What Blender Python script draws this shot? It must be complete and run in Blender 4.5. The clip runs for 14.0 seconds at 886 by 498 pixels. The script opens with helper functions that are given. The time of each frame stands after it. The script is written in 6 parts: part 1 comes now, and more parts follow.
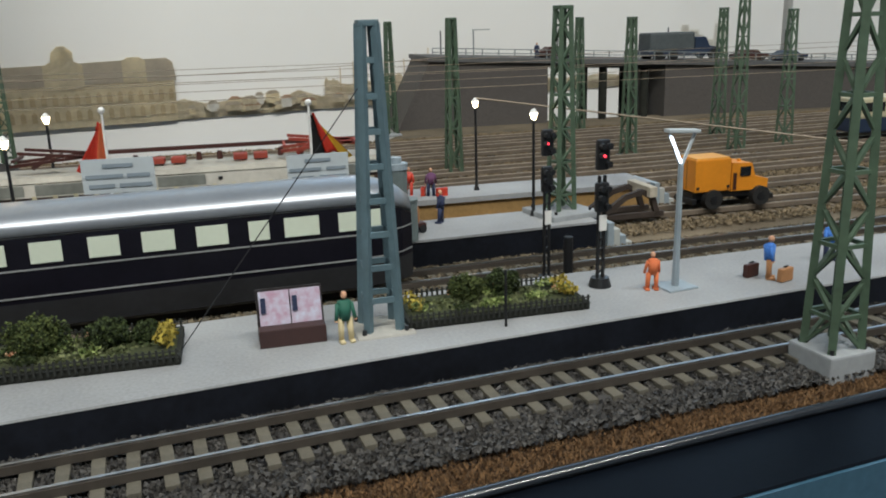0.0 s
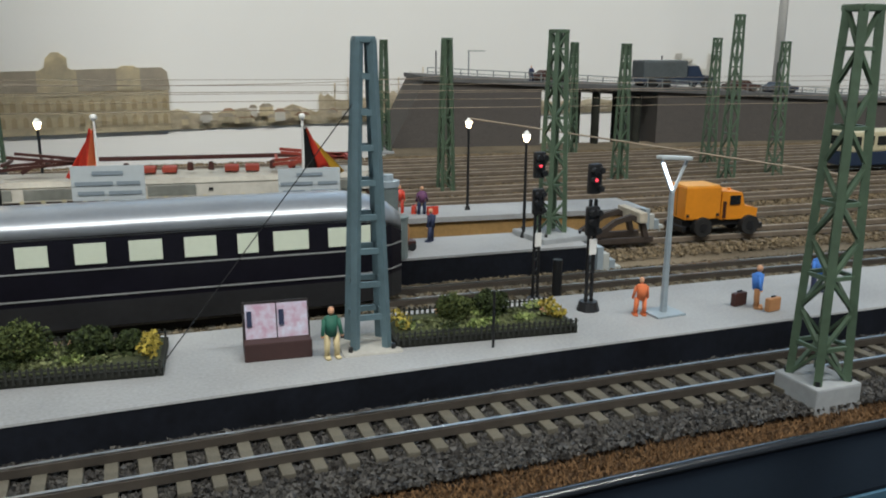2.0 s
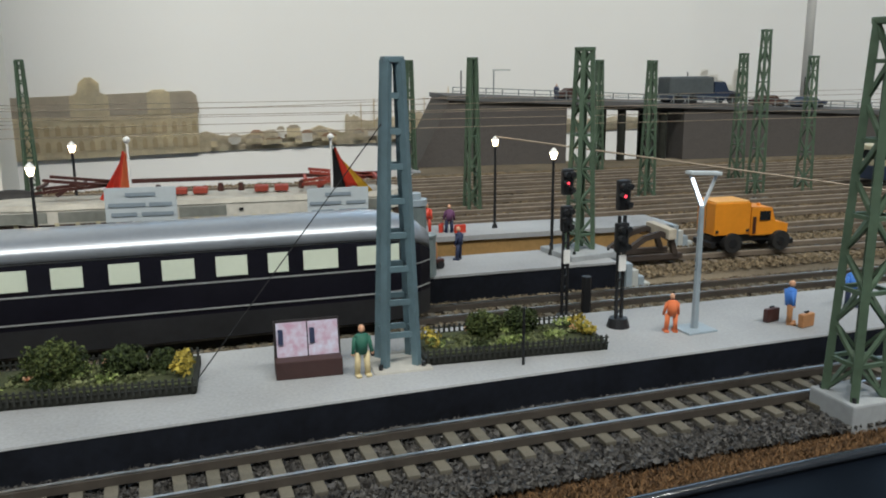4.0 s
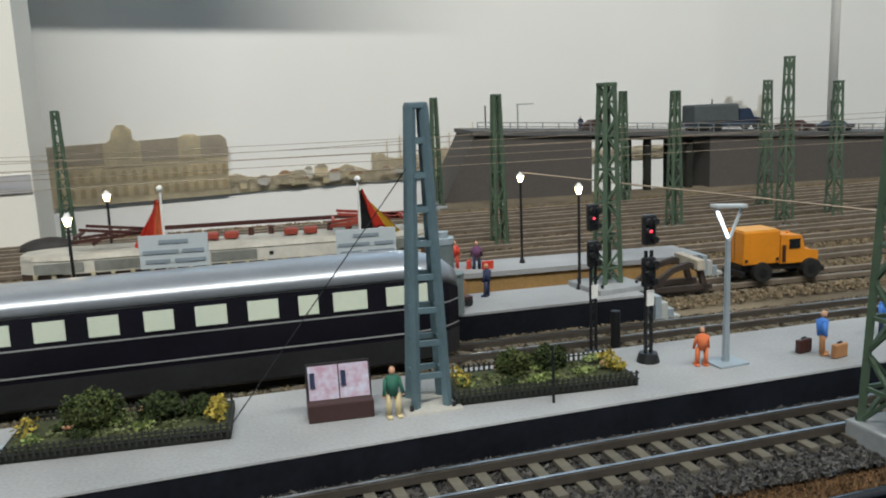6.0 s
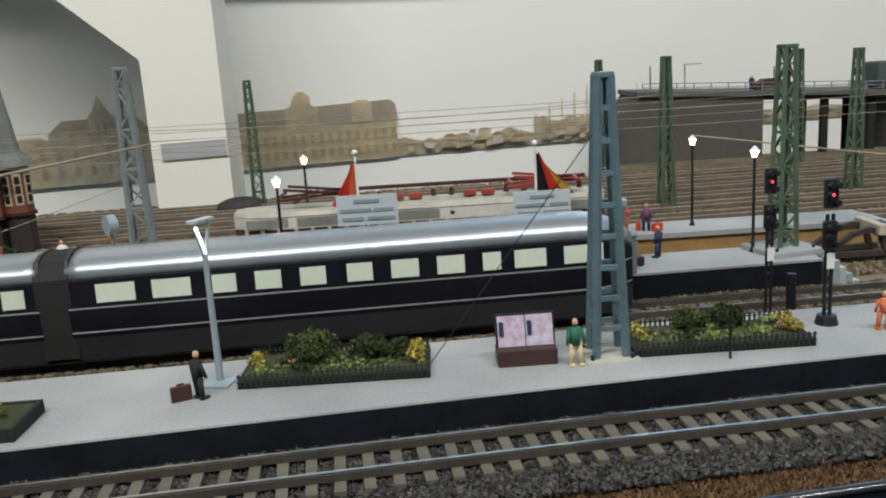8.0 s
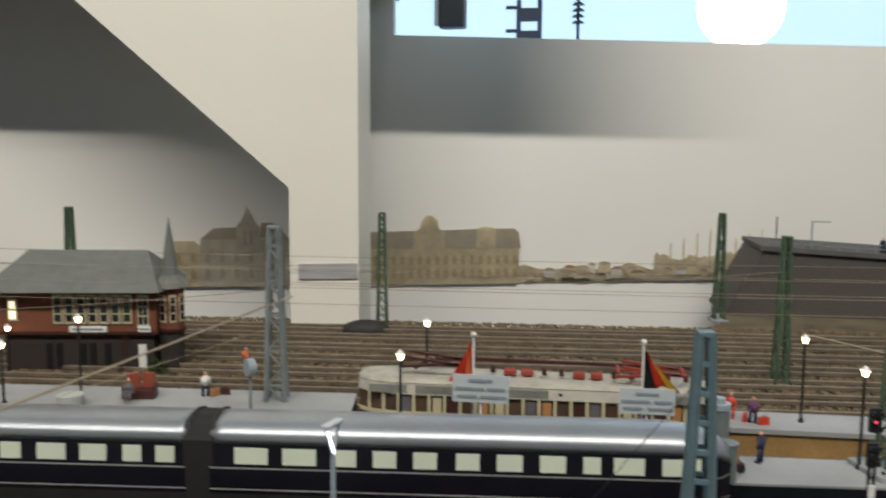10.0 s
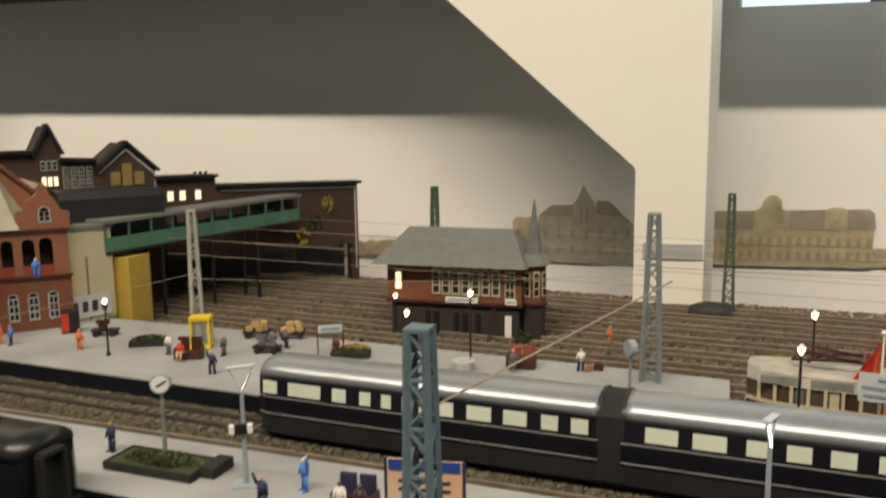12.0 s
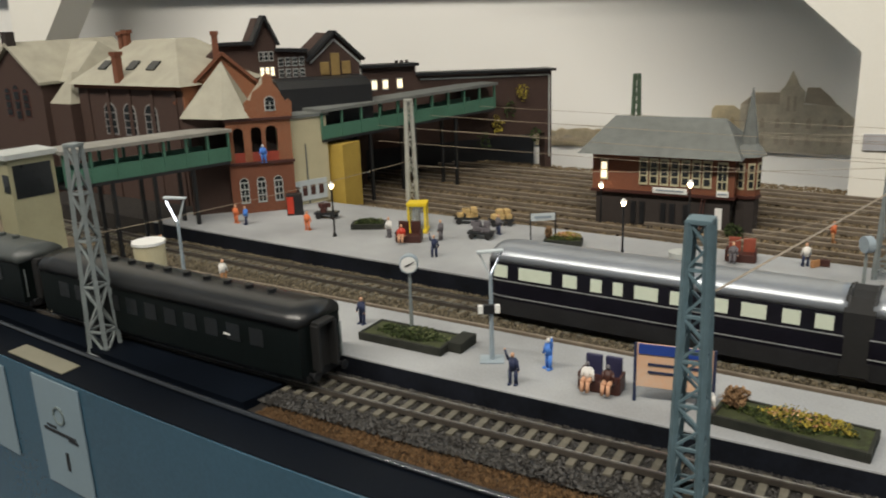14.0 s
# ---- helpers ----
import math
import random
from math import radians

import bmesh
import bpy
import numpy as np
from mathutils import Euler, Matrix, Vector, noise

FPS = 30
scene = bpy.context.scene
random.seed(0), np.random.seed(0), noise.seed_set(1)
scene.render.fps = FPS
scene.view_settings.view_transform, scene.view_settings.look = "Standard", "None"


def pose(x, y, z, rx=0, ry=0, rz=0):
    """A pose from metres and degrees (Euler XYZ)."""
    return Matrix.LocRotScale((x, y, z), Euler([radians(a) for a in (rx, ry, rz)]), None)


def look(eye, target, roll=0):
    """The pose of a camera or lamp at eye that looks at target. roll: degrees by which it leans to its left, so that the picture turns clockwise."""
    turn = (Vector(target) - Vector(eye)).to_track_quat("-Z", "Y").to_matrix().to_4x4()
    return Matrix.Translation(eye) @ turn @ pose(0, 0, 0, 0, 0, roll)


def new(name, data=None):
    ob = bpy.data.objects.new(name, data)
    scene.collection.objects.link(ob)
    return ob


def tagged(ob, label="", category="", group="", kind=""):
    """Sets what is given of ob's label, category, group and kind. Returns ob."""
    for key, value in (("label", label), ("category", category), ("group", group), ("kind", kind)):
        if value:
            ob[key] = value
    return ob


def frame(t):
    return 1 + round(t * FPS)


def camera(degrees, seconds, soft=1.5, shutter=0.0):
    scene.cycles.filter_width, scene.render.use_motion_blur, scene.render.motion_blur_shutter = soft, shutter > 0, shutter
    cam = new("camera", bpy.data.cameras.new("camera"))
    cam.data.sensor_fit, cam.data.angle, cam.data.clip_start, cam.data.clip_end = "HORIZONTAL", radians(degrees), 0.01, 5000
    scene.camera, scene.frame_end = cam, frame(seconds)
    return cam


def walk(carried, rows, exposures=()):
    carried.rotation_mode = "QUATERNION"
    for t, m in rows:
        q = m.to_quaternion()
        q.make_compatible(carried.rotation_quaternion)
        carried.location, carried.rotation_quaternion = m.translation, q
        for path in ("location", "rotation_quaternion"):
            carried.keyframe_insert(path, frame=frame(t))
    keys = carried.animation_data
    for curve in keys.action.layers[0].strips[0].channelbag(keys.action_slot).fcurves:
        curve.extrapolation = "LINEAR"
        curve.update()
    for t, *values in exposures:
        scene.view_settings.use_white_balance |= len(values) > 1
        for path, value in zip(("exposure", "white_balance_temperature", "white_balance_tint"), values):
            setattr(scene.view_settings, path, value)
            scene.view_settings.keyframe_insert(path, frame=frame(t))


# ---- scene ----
cam = camera(56.1, 14.0, soft=1.9, shutter=0.4)
S = 0.1  # one unit of the plan is a decimetre
PATH = [
    (0, (-0.357, -2.633, 1.001), (0.055, -0.748, 0.474), -1.6),
    (0.5, (-0.356, -2.637, 1.006), (0.06, -0.751, 0.488), -1.2),
    (1, (-0.357, -2.635, 1.009), (0.05, -0.755, 0.461), -1.7),
    (1.5, (-0.358, -2.632, 1.005), (0.067, -0.747, 0.49), -1.1),
    (2, (-0.359, -2.624, 0.998), (0.083, -0.734, 0.515), 0.5),
    (2.5, (-0.373, -2.635, 0.996), (0.029, -0.729, 0.542), 0.0),
    (3, (-0.373, -2.631, 0.99), (0.022, -0.726, 0.526), -0.0),
    (5.3, (-0.371, -2.63, 1.001), (-0.006, -0.704, 0.603), -0.8),
    (5.5, (-0.368, -2.634, 1.003), (-0.008, -0.707, 0.605), -0.8),
    (6, (-0.37, -2.657, 1.029), (-0.05, -0.716, 0.668), -2.3),
    (6.5, (-0.372, -2.679, 1.029), (-0.117, -0.729, 0.666), -3.4),
    (7, (-0.433, -2.741, 1.033), (-0.266, -0.788, 0.635), -3.1),
    (7.5, (-0.495, -2.82, 1.028), (-0.459, -0.863, 0.619), -3.2),
    (7.7, (-0.515, -2.842, 1.035), (-0.522, -0.891, 0.595), -3.6),
    (9.8, (-0.431, -3.091, 1.61), (-0.691, -1.124, 1.353), 0.5),
    (10, (-0.471, -3.111, 1.669), (-0.793, -1.151, 1.433), 0.4),
    (10.5, (-0.642, -3.195, 1.79), (-1.182, -1.279, 1.597), -0.8),
    (11, (-0.804, -3.317, 1.843), (-1.53, -1.46, 1.677), -0.6),
    (11.5, (-0.944, -3.434, 1.844), (-1.813, -1.643, 1.651), -0.0),
    (12, (-1.024, -3.513, 1.818), (-1.972, -1.78, 1.507), -0.8),
    (12.5, (-1.097, -3.607, 1.761), (-2.095, -1.943, 1.277), 0.1),
    (13, (-1.164, -3.684, 1.789), (-2.235, -2.095, 1.217), -1.9),
    (13.5, (-1.26, -3.785, 1.852), (-2.424, -2.26, 1.288), -2.1),
    (14, (-1.355, -3.87, 1.86), (-2.579, -2.392, 1.296), -2.1),
]
WHITE = [(0, 0.10, 6350, 8), (7.7, 0.18, 6350, 8), (9.8, -0.05, 6750, 10), (10.5, -0.1, 7100, 11), (11.2, -0.04, 7600, 12), (12.4, 0.18, 8400, 13), (13.2, 0.12, 7500, 11), (14, 0.15, 7000, 10)]
walk(cam, [(t, look(Vector(eye) * S, Vector(target) * S, roll)) for t, eye, target, roll in PATH], WHITE)

# ---- light ----
world = bpy.data.worlds.new("room_air")
world.use_nodes = True
world.node_tree.nodes["Background"].inputs[0].default_value = (0.75, 0.78, 0.8, 1)
world.node_tree.nodes["Background"].inputs[1].default_value = 0.02
scene.world = world


def area_lamp(name, eye, target, sx, sy, watts, color):
    data = bpy.data.lights.new(name, "AREA")
    data.shape, data.size, data.size_y, data.energy, data.color = "RECTANGLE", sx * S, sy * S, watts, color
    ob = new(name, data)
    ob.matrix_world = look(Vector(eye) * S, Vector(target) * S)
    return ob


area_lamp("ceiling_light", (-1.0, -12.0, 20.6), (-5.4, 3.4, 0.0), 36, 0.6, 80.0, (1.0, 0.97, 0.91))


# ---- materials ----
def mat(name, color, rough=0.6, vary=0.25, scale=40.0, bump=0.15, metal=0.0, fine=400.0, tint=None, emit=0.0, rand=0.0, coat=0.0):
    """Two scales of colour variation and a fine relief; scale and fine are in cycles a metre."""
    m = bpy.data.materials.new(name)
    m.use_nodes = True
    nt = m.node_tree
    n, l = nt.nodes, nt.links
    bsdf = n["Principled BSDF"]
    bsdf.inputs["Roughness"].default_value = rough
    bsdf.inputs["Metallic"].default_value = metal
    bsdf.inputs["Coat Weight"].default_value = coat
    co = n.new("ShaderNodeTexCoord")
    big, small = n.new("ShaderNodeTexNoise"), n.new("ShaderNodeTexNoise")
    big.inputs["Scale"].default_value, small.inputs["Scale"].default_value = scale, fine
    big.inputs["Detail"].default_value, small.inputs["Detail"].default_value = 5, 4
    for t in (big, small):
        l.new(co.outputs["Object"], t.inputs["Vector"])
    ramp = n.new("ShaderNodeMix")
    ramp.data_type = "RGBA"
    dark = tint or tuple(c * (1 - vary * 1.6) for c in color)
    lite = tuple(min(1.0, c * (1 + vary * 0.5)) for c in color)
    ramp.inputs["A"].default_value = (*[max(0.0, c) for c in dark], 1)
    ramp.inputs["B"].default_value = (*lite, 1)
    mix = n.new("ShaderNodeMath")
    mix.operation = "MULTIPLY_ADD"
    l.new(small.outputs["Fac"], mix.inputs[0])
    mix.inputs[1].default_value = 0.6
    half = n.new("ShaderNodeMath")
    half.operation = "MULTIPLY_ADD"
    l.new(big.outputs["Fac"], half.inputs[0])
    half.inputs[1].default_value, half.inputs[2].default_value = 1.4, -0.5
    l.new(half.outputs[0], mix.inputs[2])
    if rand:
        info = n.new("ShaderNodeObjectInfo")
        add = n.new("ShaderNodeMath")
        add.operation = "MULTIPLY_ADD"
        l.new(info.outputs["Random"], add.inputs[0])
        add.inputs[1].default_value = rand
        l.new(mix.outputs[0], add.inputs[2])
        l.new(add.outputs[0], ramp.inputs["Factor"])
    else:
        l.new(mix.outputs[0], ramp.inputs["Factor"])
    l.new(ramp.outputs["Result"], bsdf.inputs["Base Color"])
    if bump:
        b = n.new("ShaderNodeBump")
        b.inputs["Strength"].default_value, b.inputs["Distance"].default_value = bump, 0.0006
        l.new(small.outputs["Fac"], b.inputs["Height"])
        l.new(b.outputs["Normal"], bsdf.inputs["Normal"])
    if emit:
        bsdf.inputs["Emission Color"].default_value = (*color, 1)
        bsdf.inputs["Emission Strength"].default_value = emit
    return m


def island_mat(name, dark, lite, rough=0.9):
    """Many small joined pieces, each with a shade of its own."""
    m = bpy.data.materials.new(name)
    m.use_nodes = True
    n, l = m.node_tree.nodes, m.node_tree.links
    geo, ramp = n.new("ShaderNodeNewGeometry"), n.new("ShaderNodeMix")
    ramp.data_type = "RGBA"
    ramp.inputs["A"].default_value, ramp.inputs["B"].default_value = (*dark, 1), (*lite, 1)
    l.new(geo.outputs["Random Per Island"], ramp.inputs["Factor"])
    l.new(ramp.outputs["Result"], n["Principled BSDF"].inputs["Base Color"])
    n["Principled BSDF"].inputs["Roughness"].default_value = rough
    return m


def brick_mat(name, c1, c2, mortar, size=1.0):
    m = mat(name, c1, 0.8, 0.25, 60, 0.3)
    n, l = m.node_tree.nodes, m.node_tree.links
    br = n.new("ShaderNodeTexBrick")
    br.inputs["Color1"].default_value, br.inputs["Color2"].default_value, br.inputs["Mortar"].default_value = (*c1, 1), (*c2, 1), (*mortar, 1)
    br.inputs["Scale"].default_value = 330 / size
    br.inputs["Mortar Size"].default_value = 0.025
    co = next(x for x in n if x.type == "TEX_COORD")
    sep, com, add = n.new("ShaderNodeSeparateXYZ"), n.new("ShaderNodeCombineXYZ"), n.new("ShaderNodeMath")
    l.new(co.outputs["Object"], sep.inputs[0])
    l.new(sep.outputs[0], add.inputs[0])
    l.new(sep.outputs[1], add.inputs[1])
    l.new(add.outputs[0], com.inputs[0])
    l.new(sep.outputs[2], com.inputs[1])
    l.new(com.outputs[0], br.inputs["Vector"])
    mul = n.new("ShaderNodeMix")
    mul.data_type, mul.blend_type = "RGBA", "MULTIPLY"
    mul.inputs["Factor"].default_value = 0.4
    old = next(x for x in n if x.type == "MIX" and x != mul)
    l.new(br.outputs["Color"], mul.inputs["A"])
    l.new(old.outputs["Result"], mul.inputs["B"])
    l.new(mul.outputs["Result"], n["Principled BSDF"].inputs["Base Color"])
    return m


def glass_mat(name):
    m = bpy.data.materials.new(name)
    m.use_nodes = True
    b = m.node_tree.nodes["Principled BSDF"]
    b.inputs["Transmission Weight"].default_value, b.inputs["Roughness"].default_value = 0.9, 0.05
    b.inputs["Base Color"].default_value = (0.85, 0.9, 0.9, 1)
    return m


CONCRETE = mat("platform_concrete", (0.36, 0.37, 0.375), 0.75, 0.3, 14, 0.1, fine=900)
PLATWALL = mat("platform_wall", (0.009, 0.011, 0.017), 0.6, 0.5, 50, 0.1)
DRYBUSH = island_mat("dry_bush", (0.1, 0.055, 0.025), (0.34, 0.2, 0.1))
TANWALL = mat("tan_wall", (0.36, 0.22, 0.08), 0.85, 0.35, 40, 0.2)
GROUND = mat("yard_ground", (0.2, 0.16, 0.105), 0.95, 0.5, 22, 0.8, fine=700)
BALLAST = island_mat("ballast_stone", (0.008, 0.008, 0.009), (0.075, 0.07, 0.062), 0.6)
BED = mat("bed_earth", (0.018, 0.014, 0.011), 0.9, 0.4, 60, 0.5, fine=900)
GRASS = island_mat("dry_grass", (0.045, 0.024, 0.01), (0.2, 0.11, 0.045))
RAIL = mat("rail_steel", (0.45, 0.44, 0.43), 0.3, 0.3, 60, 0.05, metal=0.95)
RAILSIDE = mat("rail_rust", (0.06, 0.05, 0.04), 0.7, 0.3, 80, 0.1)
RAILFAR = mat("rail_brown", (0.17, 0.135, 0.1), 0.75, 0.3, 80, 0.1)
RAILTOP = mat("worn_rail", (0.4, 0.34, 0.27), 0.45, 0.3, 80, 0.05, metal=0.3)
SLEEPER = mat("sleeper_wood", (0.115, 0.105, 0.08), 0.85, 0.3, 300, 0.3, fine=1500, rand=0.35)
BLUEMAST = mat("mast_bluegrey", (0.12, 0.19, 0.22), 0.55, 0.25, 60, 0.05)
GREENMAST = mat("mast_green", (0.085, 0.135, 0.085), 0.55, 0.3, 60, 0.05)
PALEMAST = mat("mast_pale", (0.42, 0.42, 0.37), 0.55, 0.25, 60, 0.05)
GREYMAST = mat("mast_grey", (0.22, 0.25, 0.25), 0.55, 0.25, 60, 0.05)
DARKMETAL = mat("dark_metal", (0.012, 0.013, 0.015), 0.45, 0.3, 60, 0.05)
LAMPPOST = mat("lamppost_grey", (0.3, 0.36, 0.4), 0.45, 0.15, 60, 0.05)
SILVER = mat("silver_roof", (0.32, 0.345, 0.375), 0.34, 0.12, 30, 0.05, metal=0.55)
COACHDARK = mat("coach_violet_black", (0.009, 0.0085, 0.014), 0.34, 0.3, 50, 0.02)
TRIM = mat("coach_trim", (0.3, 0.31, 0.31), 0.4, 0.2, 90, 0.0)
COACHGREY = mat("coach_skirt", (0.026, 0.027, 0.03), 0.45, 0.3, 50, 0.05)
CREAMPANE = mat("cream_window", (0.62, 0.68, 0.56), 0.25, 0.06, 40, 0.0)
COACHGREEN = mat("coach_bottle_green", (0.005, 0.008, 0.008), 0.4, 0.3, 50, 0.03)
COACHROOF = mat("coach_black_roof", (0.014, 0.015, 0.016), 0.3, 0.3, 50, 0.05)
WHITEPAINT = mat("white_paint", (0.78, 0.78, 0.75), 0.45, 0.08, 40, 0.02)
CREAM = mat("cream_paint", (0.52, 0.47, 0.31), 0.6, 0.1, 40, 0.03)
# olive-toned cream, darkened for the shade at the left end
OLIVESHADE = mat("shaded_olive_cream", (0.34, 0.32, 0.2), 0.6, 0.12, 40, 0.03)
OCHRE = mat("ochre_paint", (0.5, 0.34, 0.07), 0.6, 0.15, 40, 0.03)
REDBROWN = mat("red_brown", (0.06, 0.018, 0.013), 0.5, 0.25, 50, 0.05)
RED = mat("red_paint", (0.55, 0.045, 0.02), 0.5, 0.2, 60, 0.03)
REDDULL = mat("dull_red", (0.3, 0.045, 0.025), 0.6, 0.25, 60, 0.03)
ORANGE = mat("orange_paint", (0.72, 0.26, 0.015), 0.45, 0.12, 50, 0.03)
YELLOW = mat("yellow_paint", (0.75, 0.55, 0.03), 0.45, 0.1, 50, 0.03)
GOLD = mat("gold_cloth", (0.8, 0.52, 0.06), 0.8, 0.1, 50, 0.05)
BLACKCLOTH = mat("black_cloth", (0.012, 0.012, 0.012), 0.8, 0.2, 50, 0.05)
REDCLOTH = mat("red_cloth", (0.62, 0.05, 0.025), 0.8, 0.15, 50, 0.05)
BLUE = mat("blue_paint", (0.03, 0.1, 0.4), 0.5, 0.15, 50, 0.03)
NAVY = mat("navy_cloth", (0.015, 0.025, 0.07), 0.7, 0.2, 60, 0.05)
SKIN = mat("figure_skin", (0.6, 0.33, 0.2), 0.6, 0.1, 60, 0.0)
BEIGE = mat("figure_beige", (0.62, 0.52, 0.3), 0.7, 0.1, 60, 0.0)
GREENCLOTH = mat("green_cloth", (0.02, 0.12, 0.08), 0.7, 0.1, 60, 0.0)
TAN = mat("tan_leather", (0.42, 0.2, 0.08), 0.6, 0.15, 60, 0.0)
WOOD = mat("crate_wood", (0.55, 0.38, 0.16), 0.7, 0.2, 200, 0.1)
SOIL = mat("bed_soil", (0.05, 0.06, 0.02), 0.95, 0.5, 200, 0.6, fine=1200)
STONEDARK = mat("dark_stone", (0.026, 0.028, 0.022), 0.85, 0.4, 80, 0.3)
LEAF = island_mat("bush_leaf", (0.008, 0.016, 0.005), (0.055, 0.08, 0.018))
LEAFMID = island_mat("moss_leaf", (0.014, 0.028, 0.006), (0.1, 0.125, 0.03))
LEAFYELLOW = island_mat("yellow_leaf", (0.18, 0.14, 0.02), (0.48, 0.38, 0.06))
LEAFLIGHT = island_mat("light_leaf", (0.06, 0.1, 0.02), (0.3, 0.36, 0.12))
FLOWER = island_mat("blossom", (0.45, 0.14, 0.06), (0.75, 0.5, 0.32))
MOSS = island_mat("moss", (0.03, 0.045, 0.012), (0.2, 0.22, 0.1))
FENCE = mat("fence_iron", (0.02, 0.022, 0.018), 0.7, 0.2, 60, 0.05)
LAMPGLOW = mat("lamp_glow", (1.0, 0.72, 0.42), 0.4, 0.0, 40, 0.0, emit=14.0)
TUBEGLOW = mat("tube_glow", (0.8, 0.86, 1.0), 0.4, 0.0, 40, 0.0, emit=4.0)
REDGLOW = mat("signal_red_glow", (1.0, 0.05, 0.08), 0.4, 0.0, 40, 0.0, emit=1.6)
WINGLOW = mat("window_glow", (1.0, 0.85, 0.6), 0.4, 0.0, 40, 0.0, emit=1.3)
BRICKRED = brick_mat("red_brick", (0.26, 0.085, 0.038), (0.19, 0.062, 0.03), (0.25, 0.13, 0.08))
BRICKBROWN = brick_mat("brown_brick", (0.09, 0.048, 0.036), (0.07, 0.038, 0.03), (0.1, 0.06, 0.045))
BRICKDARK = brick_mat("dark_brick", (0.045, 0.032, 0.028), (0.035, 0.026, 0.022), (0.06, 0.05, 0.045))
SLATE = mat("slate_roof", (0.15, 0.16, 0.15), 0.7, 0.2, 90, 0.3, fine=900)
PALESLATE = mat("pale_slate", (0.36, 0.34, 0.27), 0.75, 0.16, 60, 0.2, fine=900)
BRIDGEGREEN = mat("bridge_green", (0.06, 0.17, 0.115), 0.55, 0.15, 50, 0.05)
PALETOP = mat("pale_roofing", (0.45, 0.47, 0.45), 0.7, 0.15, 50, 0.05)
BRIDGETOP = mat("bridge_roofing", (0.27, 0.26, 0.23), 0.7, 0.2, 50, 0.05)
RETAIN = brick_mat("retaining_stone", (0.13, 0.118, 0.11), (0.1, 0.09, 0.085), (0.15, 0.135, 0.12), 1.4)
ROADTOP = mat("road_asphalt", (0.11, 0.11, 0.11), 0.9, 0.2, 60, 0.2)
TRUCKBLUE = mat("truck_dark_blue", (0.02, 0.035, 0.07), 0.5, 0.2, 50, 0.03)
TARP = mat("truck_tarp", (0.08, 0.095, 0.1), 0.8, 0.2, 50, 0.05)
RUBBER = mat("rubber", (0.012, 0.012, 0.012), 0.8, 0.2, 50, 0.0)
BINGREY = mat("bin_grey", (0.16, 0.2, 0.2), 0.5, 0.2, 50, 0.05)
TEXTBAR = mat("grey_lettering", (0.24, 0.29, 0.33), 0.7, 0.1, 50, 0.0)
PLACARD = mat("placard_white", (0.48, 0.53, 0.55), 0.6, 0.08, 50, 0.0)
GLASS = glass_mat("clear_glass")
WIRE = mat("wire_bronze", (0.3, 0.24, 0.17), 0.5, 0.1, 50, 0.0)
LEDGE = mat("black_varnish", (0.004, 0.006, 0.010), 0.45, 0.3, 20, 0.02)
for dark, level in ((COACHDARK, 0.22), (COACHGREEN, 0.2), (PLATWALL, 0.2), (STONEDARK, 0.3)):
    dark.node_tree.nodes["Principled BSDF"].inputs["Specular IOR Level"].default_value = level
LEDGE.node_tree.nodes["Principled BSDF"].inputs["Specular IOR Level"].default_value = 0.06
RIM = mat("rim_varnish", (0.02, 0.024, 0.03), 0.22, 0.3, 20, 0.05, coat=0.6)
SLEEPERFAR = mat("old_sleeper", (0.15, 0.12, 0.085), 0.9, 0.3, 300, 0.3, fine=1500, rand=0.4)
BLUEPANEL = mat("blue_panel", (0.038, 0.1, 0.15), 0.25, 0.25, 5, 0.0, coat=0.3)
WALLWHITE = mat("wall_white", (0.74, 0.73, 0.69), 0.8, 0.05, 6, 0.04)
PILLARWHITE = mat("pillar_white", (0.83, 0.81, 0.74), 0.55, 0.04, 6, 0.02)
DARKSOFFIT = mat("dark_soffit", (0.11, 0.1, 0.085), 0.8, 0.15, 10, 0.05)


# ---- mesh helpers; plan units are decimetres ----
def box(bm, c, s, rz=0.0, rx=0.0, ry=0.0, bevel=0.0):
    m = Matrix.LocRotScale(Vector(c), Euler((radians(rx), radians(ry), radians(rz))), Vector(s))
    r = bmesh.ops.create_cube(bm, size=1.0, matrix=m)
    if bevel:
        edges = list({e for v in r["verts"] for e in v.link_edges})
        bmesh.ops.bevel(bm, geom=edges, offset=bevel, segments=2, affect="EDGES", profile=0.6)


def rod(bm, p, q, r0, r1=None, n=8):
    p, q = Vector(p), Vector(q)
    d = q - p
    m = Matrix.Translation((p + q) / 2) @ d.to_track_quat("Z", "Y").to_matrix().to_4x4()
    bmesh.ops.create_cone(bm, cap_ends=True, segments=n, radius1=r0, radius2=r0 if r1 is None else r1, depth=d.length, matrix=m)


def bar(bm, p, q, w, h=None):
    p, q = Vector(p), Vector(q)
    d = q - p
    m = Matrix.Translation((p + q) / 2) @ d.to_track_quat("Z", "Y").to_matrix().to_4x4() @ Matrix.Diagonal((w, h or w, d.length, 1))
    bmesh.ops.create_cube(bm, size=1.0, matrix=m)


def ball(bm, c, r, sx=1, sy=1, sz=1, sub=2):
    bmesh.ops.create_icosphere(bm, subdivisions=sub, radius=r, matrix=Matrix.Translation(c) @ Matrix.Diagonal((sx, sy, sz, 1)))


def extrude_poly(bm, pts, way):
    """A solid from a flat outline of 3D points, pushed along way."""
    a = [bm.verts.new(p) for p in pts]
    b = [bm.verts.new(Vector(p) + Vector(way)) for p in pts]
    k = len(pts)
    bm.faces.new(a[::-1]), bm.faces.new(b)
    for i in range(k):
        bm.faces.new((a[i], a[(i + 1) % k], b[(i + 1) % k], b[i]))
    bmesh.ops.recalc_face_normals(bm, faces=bm.faces)


